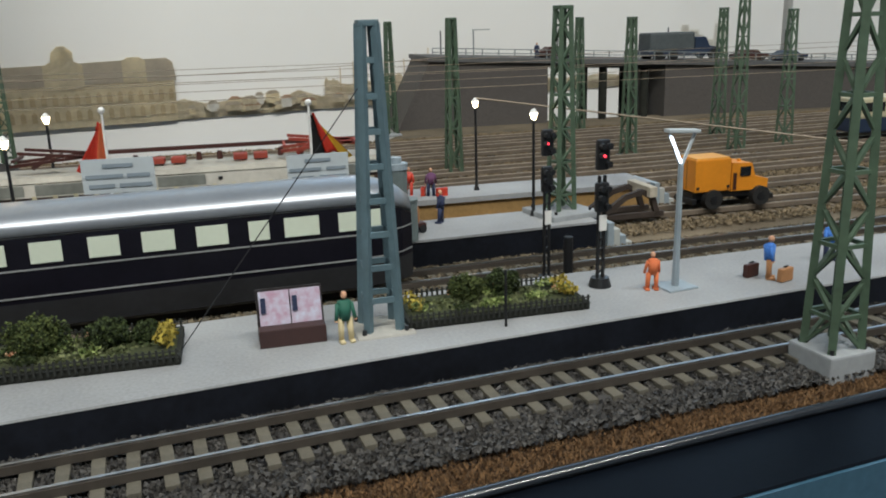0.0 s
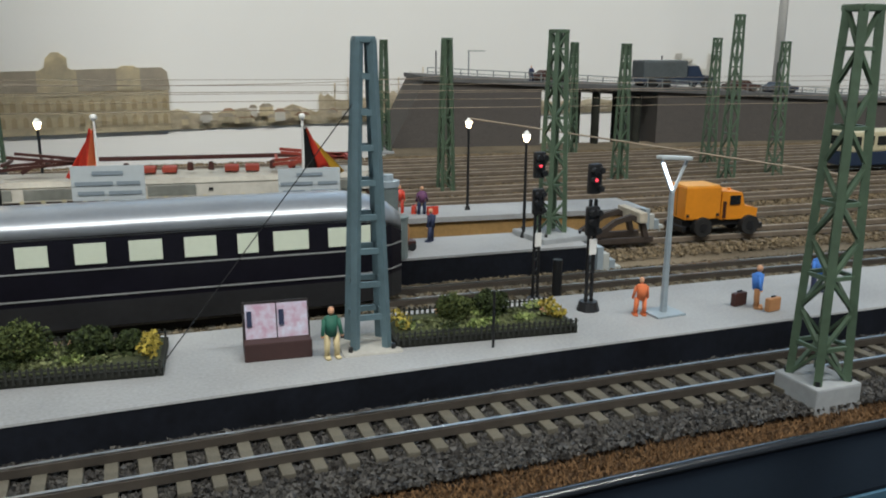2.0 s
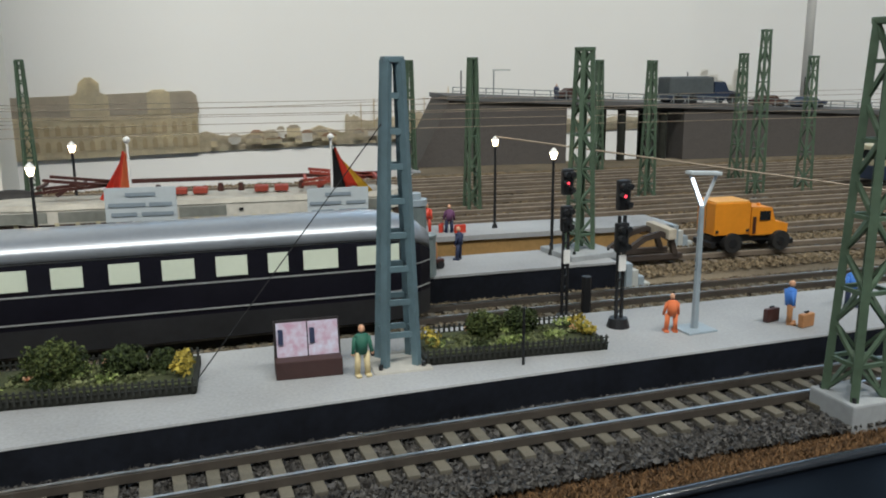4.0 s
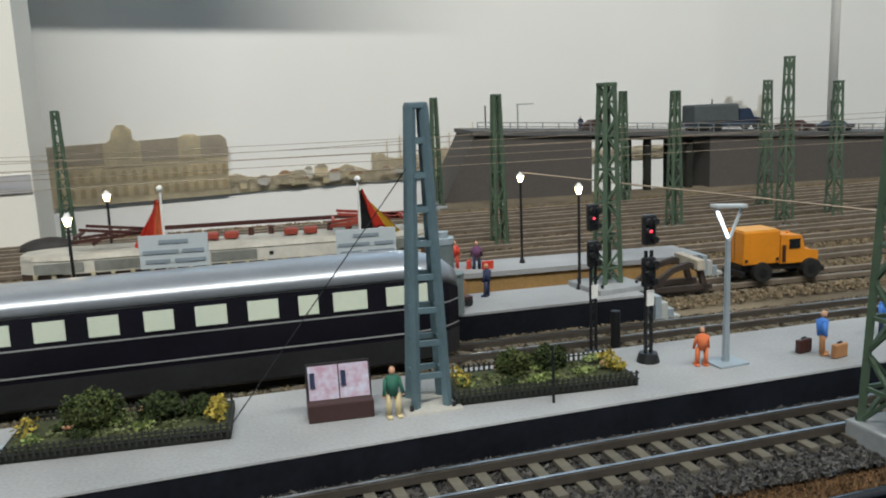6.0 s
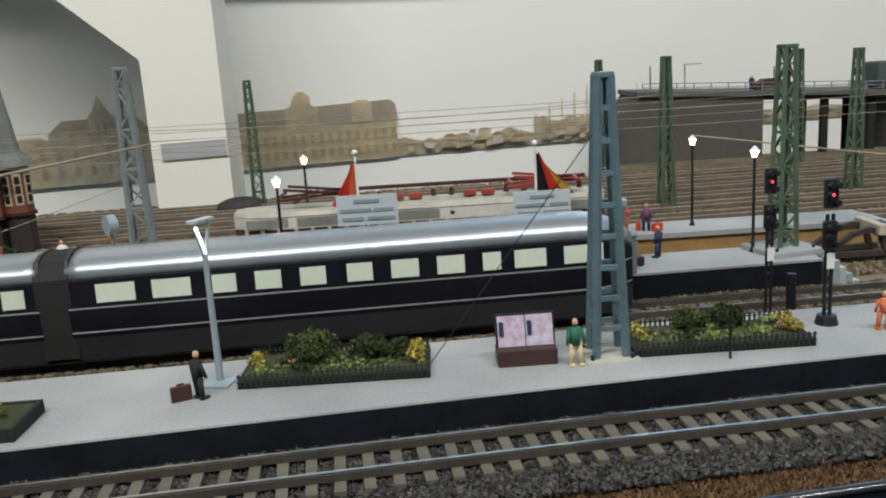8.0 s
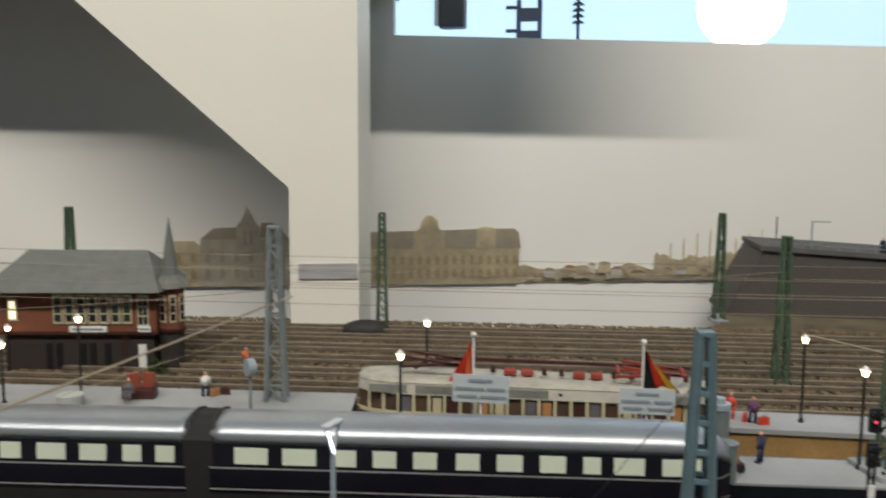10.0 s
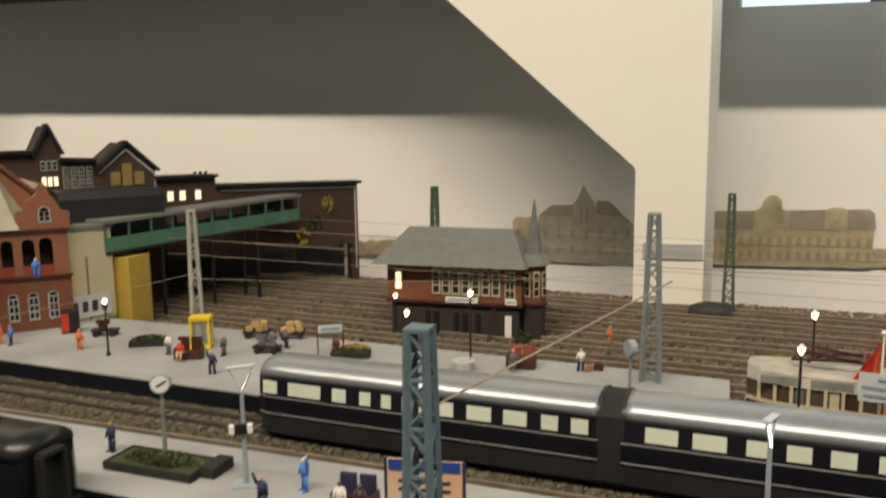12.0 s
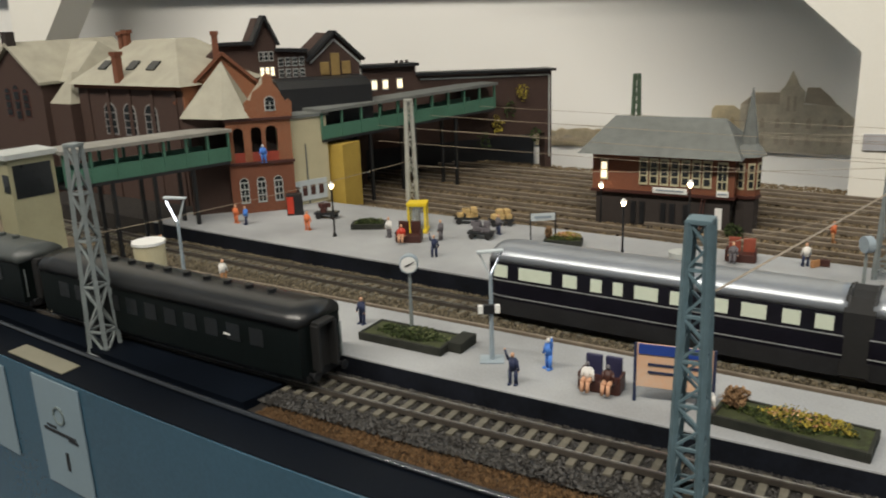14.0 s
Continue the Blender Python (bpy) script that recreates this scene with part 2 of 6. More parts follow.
def strip(bm, ring, stations):
    """A solid whose outline ring(s) of 3D points is carried through the stations."""
    rows = [[bm.verts.new(p) for p in ring(s)] for s in stations]
    k = len(rows[0])
    for a, b in zip(rows, rows[1:]):
        for i in range(k):
            bm.faces.new((a[i], a[(i + 1) % k], b[(i + 1) % k], b[i]))
    bm.faces.new(rows[0][::-1]), bm.faces.new(rows[-1])
    bmesh.ops.recalc_face_normals(bm, faces=bm.faces)


def mesh_of(name, bm, material, smooth=False):
    bmesh.ops.scale(bm, vec=(S, S, S), verts=bm.verts)
    me = bpy.data.meshes.new(name)
    bm.to_mesh(me)
    bm.free()
    me.materials.append(material)
    if smooth:
        for p in me.polygons:
            p.use_smooth = True
    return me


def part(name, bm, material, parent, label="", smooth=False):
    ob = new(name, mesh_of(name, bm, material, smooth))
    ob.parent = parent
    return tagged(ob, label)


def solid(name, bm, material, label, category, kind="", smooth=False, group=""):
    return tagged(new(name, mesh_of(name, bm, material, smooth)), label, category, group, kind)


def thing(name, at, turn, label, category, group="", kind=""):
    ob = new(name)
    ob.empty_display_size = 0.01
    ob.location, ob.rotation_euler = Vector(at) * S, (0, 0, radians(turn))
    return tagged(ob, label, category, group, kind)


def at(x, y, z=0.0, turn=0.0, tilt=0.0):
    return pose(x * S, y * S, z * S, tilt, 0, turn)


def curve_through(pts, degree=3):
    c = np.polyfit([p[0] for p in pts], [p[1] for p in pts], degree)
    return lambda x: float(np.polyval(c, x))


BM = bmesh.new

# ---- the plan: edges of platforms and lines of track ----
front_edge = curve_through([(3.5, 0.28), (2.04, 0.05), (1.0, -0.14), (0.17, -0.235), (-0.5, -0.285), (-1.1, -0.36), (-1.85, -0.50), (-2.6, -0.68), (-3.4, -0.80), (-3.88, -0.84), (-4.54, -0.87), (-7, -1.2), (-9, -1.48)], 5)
back_edge = curve_through([(3.5, 0.7), (1.9, 0.47), (1.4, 0.43), (-0.4, 0.34), (-1.3, 0.27), (-2.8, -0.04), (-4.4, -0.22), (-5.2, -0.31), (-7, -0.55), (-9, -0.85)])
far_edge = curve_through([(3.0, 1.36), (1.27, 1.19), (0.35, 1.13), (-2.2, 0.92), (-4.87, 0.55), (-6.6, 0.36), (-8.25, 0.30), (-11, 0.1)])
ledge_edge = curve_through([(4.0, -0.5), (2.5, -0.58), (1.43, -0.68), (0.7, -0.72), (0.05, -0.80), (-2.0, -1.2), (-3.3, -1.43), (-3.76, -1.49), (-4.7, -1.53), (-5.56, -1.57), (-7.2, -1.65), (-9, -1.78)], 4)


def slope(f, x):
    return math.degrees(math.atan((f(x + 0.05) - f(x - 0.05)) / 0.1))


def prism(bm, near, far, x0, x1, z0, z1, n=40):
    strip(bm, lambda x: [(x, near(x), z0), (x, far(x), z0), (x, far(x), z1), (x, near(x), z1)], np.linspace(x0, x1, n))


RAILZ, GROUNDZ = -0.10, -0.165
NEARZ = -0.062  # top of the rails of the near track

# ---- large structure ----


def ground_end(x):
    return 5.6 + 0.15 * x if x < 1.0 else 5.75 + 0.15 + 0.9 * min(1.0, (x - 1.0) / 0.25)


bm = BM()
prism(bm, lambda x: ledge_edge(min(x, 3.0)) + 0.001, ground_end, -11.0, 10.0, GROUNDZ - 0.4, GROUNDZ, 90)
solid("ground", bm, GROUND, "dark brown gravelled base board of the model yard", "ground", "structure")

bm = BM()
strip(bm, lambda x: [(x, front_edge(x) - 0.012, GROUNDZ - 0.02), (x, back_edge(x) - 0.004, GROUNDZ - 0.02), (x, back_edge(x) - 0.004, -0.007), (x, front_edge(x) + 0.004, -0.007)], np.linspace(-9.0, 3.6, 60))
solid("platform_wall_near", bm, PLATWALL, "black side wall of the near platform", "platform", "structure")
bm = BM()
strip(bm, lambda x: [(x, front_edge(x) + 0.002, -0.007), (x, back_edge(x), -0.007), (x, back_edge(x) - 0.004, 0.0), (x, front_edge(x) + 0.005, 0.0)], np.linspace(-9.0, 3.6, 60))
solid("platform_near", bm, CONCRETE, "pale grey worn concrete top of the near platform", "platform", "structure")


def far_back(x):
    return 2.02 + 0.09 * x + (0.0 if x > -4 else 0.03 * (x + 4))


FAR_END = 1.3
bm = BM()
prism(bm, lambda x: far_edge(x) + 0.004, lambda x: 1.48 + 0.07 * x if x > -1.9 else far_back(x) + 0.43, -8.3, FAR_END, GROUNDZ - 0.02, -0.012, 60)
solid("platform_wall_far", bm, PLATWALL, "dark side wall of the middle platform", "platform", "structure")
bm = BM()
prism(bm, far_edge, lambda x: 1.5 + 0.07 * x if x > -1.9 else far_back(x) + 0.45, -8.3, FAR_END, -0.012, 0.0, 60)
solid("platform_far", bm, CONCRETE, "pale grey concrete top of the middle platform", "platform", "structure")

bm = BM()
prism(bm, lambda x: far_edge(max(x, -11)) + 0.01, lambda x: 3.2, -14.5, -8.302, GROUNDZ - 0.02, -0.002, 12)
solid("forecourt", bm, BED, "dark earthen ground round the station buildings", "ground", "structure")
bm = BM()
prism(bm, lambda x: 2.0 + 0.035 * x, lambda x: 2.32 + 0.035 * x, -1.8, 2.0, GROUNDZ - 0.02, -0.025)
solid("platform_wall_rear", bm, TANWALL, "tan brown side wall of the rear platform", "platform", "structure")
bm = BM()
prism(bm, lambda x: 1.985 + 0.035 * x, lambda x: 2.34 + 0.035 * x, -1.8, 2.0, -0.025, 0.005)
solid("platform_rear", bm, CONCRETE, "narrow pale concrete top of the rear platform", "platform", "structure")

# black varnished ledge along the front and the blue panel below it
bm = BM()
strip(bm, lambda x: [(x, ledge_edge(x) - 0.255, -0.3), (x, ledge_edge(x), -0.9), (x, ledge_edge(x), -0.125), (x, ledge_edge(x) - 0.035, -0.122), (x, ledge_edge(x) - 0.275, -0.137), (x, ledge_edge(x) - 0.28, -0.143)], np.linspace(-11, 4.5, 50))
solid("front_ledge", bm, LEDGE, "glossy black wooden ledge along the front of the layout", "ledge", "structure")
bm = BM()
strip(bm, lambda x: [(x, ledge_edge(x) - 0.032 + 0.02 * math.cos(a), -0.118 + 0.02 * math.sin(a)) for a in np.linspace(0, math.pi, 7)], np.linspace(-11, 4.5, 60))
solid("ledge_rim", bm, RIM, "rounded varnished rim along the black ledge", "rim", "structure", True)
bm = BM()
strip(bm, lambda x: [(x, ledge_edge(x) - 0.29, -9), (x, ledge_edge(x) - 0.26, -9), (x, ledge_edge(x) - 0.26, -0.144), (x, ledge_edge(x) - 0.29, -0.144)], np.linspace(-11, 4.5, 50))
solid("front_panel", bm, BLUEPANEL, "glossy blue painted front panel below the ledge", "panel", "structure")


# notices fixed to the front
NOTICE = mat("notice_paper", (0.2, 0.27, 0.31), 0.5, 0.08, 20, 0.0)
TAGPAPER = mat("tag_paper", (0.2, 0.19, 0.14), 0.6, 0.1, 40, 0.0)
px0 = -6.25
m = thing("label_plate", (px0, ledge_edge(px0) - 0.19, -0.126), slope(ledge_edge, px0), "tan paper label lying on the black ledge", "label")
bm = BM()
box(bm, (0, 0, 0.0), (0.62, 0.12, 0.006), 0, 3)
part("paper", bm, TAGPAPER, m)
m = thing("notice", (-5.95, ledge_edge(-5.95) - 0.298, -0.52), slope(ledge_edge, -5.95), "grey printed notice with a ring and bars on the panel", "notice")
bm = BM()
box(bm, (0, 0, 0), (0.5, 0.008, 0.72))
sheet = part("sheet", bm, NOTICE, m)
for c, sz in (((-0.02, 0.02), (0.34, 0.018)), ((0.02, -0.16), (0.03, 0.12)), ((-0.1, 0.05), (0.1, 0.012)), ((0.12, 0.0), (0.1, 0.012))):
    bm = BM()
    box(bm, (c[0], -0.006, c[1]), (sz[0], 0.006, sz[1]))
    part("bar", bm, DARKMETAL, sheet)
bm = BM()
for k in range(16):
    a, b = 2 * math.pi * k / 16, 2 * math.pi * (k + 1) / 16
    bar(bm, (0.055 * math.cos(a), -0.006, 0.14 + 0.055 * math.sin(a)), (0.055 * math.cos(b), -0.006, 0.14 + 0.055 * math.sin(b)), 0.012)
part("ring", bm, BINGREY, sheet)
m = thing("notice", (-6.9, ledge_edge(-6.9) - 0.298, -0.52), slope(ledge_edge, -6.9), "pale blank notice sheet on the panel", "notice")
bm = BM()
box(bm, (0, 0, 0), (0.7, 0.008, 0.62))
part("sheet", bm, NOTICE, m)

# backdrop with a hazy printed town
def backdrop_line(x):
    return 7.75 + 0.29 * x


PRINT_SKY = mat("print_sky", (0.84, 0.83, 0.79), 0.9, 0.03, 3, 0.0, fine=10)
PRINT_HOUSE = mat("print_house", (0.77, 0.68, 0.48), 0.9, 0.2, 60, 0.0, fine=260)
PRINT_ROOF = mat("print_roof", (0.56, 0.5, 0.4), 0.9, 0.14, 60, 0.0, fine=260)
PRINT_RED = mat("print_red_roof", (0.5, 0.33, 0.22), 0.9, 0.15, 60, 0.0)
PRINT_WINDOW = mat("print_window", (0.6, 0.49, 0.3), 0.9, 0.15, 60, 0.0)
PRINT_TOWN = mat("print_town", (0.68, 0.61, 0.48), 0.9, 0.3, 90, 0.0, fine=300, tint=(0.46, 0.4, 0.26))
PRINT_STONE = mat("print_stone", (0.72, 0.67, 0.55), 0.9, 0.2, 60, 0.0, fine=260)
PRINT_ROAD = mat("print_road", (0.77, 0.75, 0.69), 0.9, 0.08, 20, 0.0, fine=200)


def on_backdrop(bm, pts, lift=0.0):
    """A flat outline of (x, z) on the backdrop."""
    vs = [bm.verts.new((x, backdrop_line(x) - lift, z)) for x, z in pts]
    bm.faces.new(vs)


bm = BM()
strip(bm, lambda x: [(x, backdrop_line(x), -2), (x, backdrop_line(x) + 0.1, -2), (x, backdrop_line(x) + 0.1, 3.05), (x, backdrop_line(x), 3.05)], np.linspace(-27, 14, 8))
backdrop = solid("backdrop", bm, PRINT_SKY, "pale backdrop board with a hazy printed town", "backdrop", "structure")
bm = BM()
strip(bm, lambda x: [(x, backdrop_line(x) + 0.02, 3.0), (x, backdrop_line(x) + 0.12, 3.0), (x, backdrop_line(x) + 0.12, 3.55), (x, backdrop_line(x) + 0.02, 3.55)], np.linspace(-27, -2.75, 6))
solid("backdrop_upper", bm, PRINT_SKY, "upper strip of the pale backdrop below the soffit", "backdrop", "structure")


def town_piece(name, material, outline, lift, label=""):
    bm = BM()
    on_backdrop(bm, outline, lift)
    r = bmesh.ops.solidify(bm, geom=bm.faces[:], thickness=0.01)
    part(name, bm, material, backdrop, label)


def rect(x0, x1, z0, z1):
    return [(x0, z0), (x1, z0), (x1, z1), (x0, z1)]


random.seed(5)
for k, (x0, x1, h0, h1) in enumerate(((-2.6, 6.0, 0.1, 0.28), (-9, -4.2, 0.12, 0.34), (0.5, 2.2, 0.2, 0.46))):
    xs = np.linspace(x0, x1, 60)
    top = [(float(x), 0.02 + h0 + (h1 - h0) * (0.5 + 0.5 * noise.noise((x * 3.1, k, 0))) * (0.6 + 0.4 * random.random())) for x in xs]
    town_piece("printed_town", PRINT_TOWN, [(x0, 0.0), (x1, 0.0)] + top[::-1], 0.024 + 0.006 * k, "hazy printed row of low town houses")
hx0, hx1 = -3.06, -1.22
town_piece("printed_hall", PRINT_HOUSE, [(hx0, 0), (hx1, 0), (hx1, 0.45), (hx0, 0.45)], 0.05, "yellowish printed hall")
town_piece("printed_roof", PRINT_ROOF, [(hx0 - 0.04, 0.45), (hx1 + 0.02, 0.45), (hx1, 0.65), (hx1 - 0.06, 0.7), (-1.75, 0.69), (-2.1, 0.68), (hx0, 0.66)], 0.056, "brownish printed mansard roof")
town_piece("printed_gable", PRINT_HOUSE, [(-2.5, 0.4), (-2.12, 0.4), (-2.12, 0.66), (-2.2, 0.7), (-2.2, 0.8), (-2.27, 0.86), (-2.34, 0.86), (-2.4, 0.8), (-2.42, 0.7), (-2.5, 0.66)], 0.062, "stepped printed gable")
town_piece("printed_gable", PRINT_HOUSE, [(-1.74, 0.45), (-1.5, 0.45), (-1.5, 0.68), (-1.56, 0.72), (-1.68, 0.72), (-1.74, 0.68)], 0.062)
for row, z in enumerate((0.08, 0.25)):
    for i in range(17):
        x = hx0 + 0.09 + i * 0.105
        town_piece("printed_window", PRINT_WINDOW, [(x, z), (x + 0.05, z), (x + 0.05, z + 0.09), (x + 0.025, z + 0.12), (x, z + 0.09)], 0.068)
rngt = random.Random(9)
for i in range(46):
    x, w, z = rngt.uniform(-1.1, 2.6) if i < 36 else rngt.uniform(-8.5, -5.4), rngt.uniform(0.06, 0.2), rngt.uniform(0.03, 0.14)
    h = rngt.uniform(0.05, 0.11)
    tone = rngt.choice((PRINT_HOUSE, PRINT_TOWN, PRINT_ROAD, PRINT_TOWN))
    town_piece("printed_house", tone, rect(x, x + w, z, z + h), 0.075 + i * 0.0006)
    town_piece("printed_roof", PRINT_ROOF if i % 3 else PRINT_RED, [(x - 0.01, z + h), (x + w + 0.01, z + h), (x + w * 0.75, z + h + 0.04), (x + w * 0.25, z + h + 0.04)], 0.076 + i * 0.0006)
for i in range(9):
    x = 0.7 + i * 0.17
    town_piece("printed_mast", PRINT_WINDOW, rect(x, x + 0.012, 0.2, 0.5 + 0.06 * ((i * 5) % 4)), 0.04)
# church quarter behind the signal box
town_piece("printed_house", PRINT_HOUSE, [(-5.3, 0), (-4.98, 0), (-4.98, 0.5), (-5.05, 0.56), (-5.26, 0.56), (-5.3, 0.5)], 0.05)
town_piece("printed_church", PRINT_STONE, [(-4.98, 0), (-3.75, 0), (-3.75, 0.4), (-3.95, 0.58), (-4.98, 0.58)], 0.052, "greyish printed church")
town_piece("printed_roof", PRINT_ROOF, [(-4.98, 0.58), (-4.55, 0.58), (-4.55, 0.72), (-4.82, 0.72)], 0.056)
town_piece("printed_tower", PRINT_STONE, [(-4.56, 0), (-4.3, 0), (-4.3, 0.74), (-4.36, 0.8), (-4.44, 0.98), (-4.51, 0.8), (-4.56, 0.74)], 0.06, "pointed printed church tower")
town_piece("printed_roof", PRINT_ROOF, [(-4.3, 0.6), (-3.95, 0.56), (-4.02, 0.66), (-4.15, 0.78), (-4.28, 0.78)], 0.058)
for i in range(9):
    x = -5.25 + i * 0.165
    for z in (0.1, 0.3):
        town_piece("printed_window", PRINT_WINDOW if i < 2 else PRINT_ROOF, [(x, z), (x + 0.05, z), (x + 0.05, z + 0.09), (x + 0.025, z + 0.13), (x, z + 0.09)], 0.066)
for x in (-4.48, -4.41):
    town_piece("printed_window", PRINT_ROOF, rect(x, x + 0.03, 0.5, 0.68), 0.066)
for i in range(7):
    x = 6.0 + i * 0.17
    town_piece("printed_tower_block", PRINT_ROAD, rect(x, x + 0.1 + 0.04 * (i % 3), 0.4, 0.62 + 0.08 * ((i * 7) % 4)), 0.03)

# white pillar with its slanting brace, the beam above it and the dark soffit behind
TILT = 0.27


def pillar_y(x):
    return 5.0 + TILT * (x + 3.4)


bm = BM()
outline = [(-3.4, -0.2), (-2.72, -0.2), (-2.72, 3.46), (-5.75, 3.46), (-3.4, 1.28)]
extrude_poly(bm, [(x, pillar_y(x), z) for x, z in outline], (0.0, 0.5, 0))
solid("pillar", bm, PILLARWHITE, "white painted support pillar with a slanting brace", "pillar", "structure")
bm = BM()
outline = [(-14.4, -0.2), (-13.95, -0.2), (-13.95, 1.35), (-12.3, 3.46), (-14.4, 3.46)]
extrude_poly(bm, [(x, pillar_y(x), z) for x, z in outline], (0.0, 0.5, 0))
solid("pillar_west", bm, PILLARWHITE, "white painted support pillar beyond the station roofs", "pillar", "structure")
bm = BM()
box(bm, (-3.02, pillar_y(-3.02) - 0.01, 0.42), (0.6, 0.02, 0.16), math.degrees(math.atan(TILT)))
solid("pillar_bracket", bm, mat("grey_violet_paint", (0.42, 0.42, 0.44), 0.7, 0.1), "grey strip across the foot of the pillar", "strip", "structure")
bm = BM()
extrude_poly(bm, [(-22, pillar_y(-22), 3.48), (-2.7, pillar_y(-2.7), 3.48), (-2.7, pillar_y(-2.7), 9.5), (-22, pillar_y(-22), 9.5)], (-0.05, 0.3, 0))
solid("beam", bm, PILLARWHITE, "white painted fascia board above the layout", "beam", "structure")
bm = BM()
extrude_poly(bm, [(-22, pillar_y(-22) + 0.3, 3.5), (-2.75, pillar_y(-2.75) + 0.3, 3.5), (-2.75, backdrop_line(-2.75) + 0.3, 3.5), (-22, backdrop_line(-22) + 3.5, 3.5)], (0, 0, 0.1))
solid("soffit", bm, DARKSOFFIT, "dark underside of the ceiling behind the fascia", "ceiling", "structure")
# added board above the view, hung only to shade the upper backdrop
bm = BM()
box(bm, (-1.2, 5.62, 4.68), (2.9, 0.12, 2.1), 15)
solid("shade_board", bm, PILLARWHITE, "added white board that shades the upper backdrop beside the pillar", "board", "structure")
bm = BM()
box(bm, (-5.95, 4.3, 3.72), (0.36, 0.3, 0.5), 10, 0, 0, 0.03)
spk = thing("loudspeaker", (0, 0, 0), 0, "black loudspeaker box fixed to the white fascia", "loudspeaker")
part("cabinet", bm, DARKMETAL, spk)

# room closed around: ceiling, rear wall, side walls, floor and the glowing wall beyond the backdrop
ROOM = mat("room_plaster", (0.4, 0.41, 0.42), 0.9, 0.06, 3, 0.0, fine=20)
bm = BM()
box(bm, (0, 0, 23.2), (80, 90, 0.4))
solid("ceiling", bm, ROOM, "white plaster ceiling of the exhibition room", "ceiling", "structure")
for nm, c, s in (("wall_south", (0, -30, 7), (80, 0.4, 34)), ("wall_west", (-32, 0, 7), (0.4, 80, 34)), ("wall_east", (30, 0, 7), (0.4, 80, 34))):
    bm = BM()
    box(bm, c, s)
    solid(nm, bm, ROOM, "plain light grey plaster wall of the room", "wall", "structure")
bm = BM()
box(bm, (0, 0, -9.2), (80, 90, 0.4))
solid("floor", bm, mat("room_floor", (0.2, 0.2, 0.21), 0.5, 0.15, 8), "grey floor of the exhibition room", "floor", "structure")
# emission in the material stands in for the light on this picture wall
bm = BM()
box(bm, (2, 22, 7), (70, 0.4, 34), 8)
solid("wall_north", bm, mat("glowing_blue_wall", (0.5, 0.72, 0.95), 0.8, 0.06, 4, 0.0, emit=0.85), "bluish picture wall beyond the backdrop, its light put in as a glow", "wall", "structure")


# ---- track ----
def rail_pair(name, f, x0, x1, sleepers, joined, label, z=RAILZ, pitch=0.085):
    tr = thing(name, (0, 0, 0), 0, label, "railway track")
    for side in (-0.0825, 0.0825):
        for nm, w, z0, z1, m in (("rail_foot", 0.018, z - 0.03, z - 0.006, RAILFAR if joined else RAILSIDE), ("rail", 0.0115, z - 0.006, z, RAILTOP if joined else RAIL)):
            bm = BM()
            strip(bm, lambda x: [(x, f(x) + side - w / 2, z0), (x, f(x) + side + w / 2, z0), (x, f(x) + side + w / 2, z1), (x, f(x) + side - w / 2, z1)], np.linspace(x0, x1, 70))
            part(nm, bm, m, tr)
    xs = np.arange(x0, x1, pitch)
    if xs.size:
        bm = BM()
        box(bm, (0, 0, 0), (0.036, 0.3, 0.024), 0, 0, 0, 0.003)
        me = mesh_of("sleeper", bm, SLEEPERFAR if joined else SLEEPER)
        for x in xs:
            ob = new("sleeper", me)
            ob.parent = tr
            ob.location = Vector((x, f(x), z - (0.052 if joined else 0.042))) * S
            ob.rotation_euler = (0, 0, radians(slope(f, x) + random.uniform(-1.5, 1.5)))
    return tr


def track_front(x):
    return front_edge(x) - 0.205


bm = BM()
prism(bm, lambda x: ledge_edge(x) + 0.004, lambda x: track_front(x) - 0.1, -10.5, -4.68, GROUNDZ, NEARZ - 0.022, 40)
solid("black_board", bm, LEDGE, "bare black board beside the old coaches", "board", "structure")


def track_train(x):
    return far_edge(x) - 0.225


def track_mid(x):
    return back_edge(x) + 0.19


def stones(name, f0, f1, x0, x1, n, size, z, label, material=BALLAST, hump=0.0):
    rng = np.random.default_rng(7)
    xs, us = rng.uniform(x0, x1, n), rng.uniform(0, 1, n)
    base = np.array([(1, 1, -1), (-1, -1, -1), (-1, 1, 1), (1, -1, 1)], float)
    faces = np.array([(0, 1, 2), (0, 3, 1), (0, 2, 3), (1, 3, 2)])
    rot = rng.normal(size=(n, 3, 3))
    q, _ = np.linalg.qr(rot)
    sz = size * rng.uniform(0.5, 1.2, n)
    v = (base[None] @ q) * sz[:, None, None] * rng.uniform(0.6, 1.3, (n, 1, 3))
    ys = np.array([f0(x) + u * (f1(x) - f0(x)) for x, u in zip(xs, us)])
    v += np.stack([xs, ys, z + hump * np.sin(us * math.pi) + rng.uniform(-0.4, 0.5, n) * size], 1)[:, None]
    me = bpy.data.meshes.new(name)
    me.from_pydata((v.reshape(-1, 3) * S).tolist(), [], (faces[None] + 4 * np.arange(n)[:, None, None]).reshape(-1, 3).tolist())
    me.materials.append(material)
    return tagged(new(name, me), label, "ballast", "", "stuff")


rail_pair("track", track_front, -9.5, 3.6, None, False, "near model track with dull steel rails on wooden sleepers", NEARZ)
bm = BM()
strip(bm, lambda x: [(x, ledge_edge(x) + 0.002, GROUNDZ - 0.01), (x, front_edge(x) + 0.02, GROUNDZ - 0.01), (x, front_edge(x) + 0.02, NEARZ - 0.05), (x, track_front(x) - 0.2, NEARZ - 0.052), (x, track_front(x) - 0.30, NEARZ - 0.075), (x, ledge_edge(x) + 0.002, -0.135)], np.linspace(-10.5, 3.6, 70))
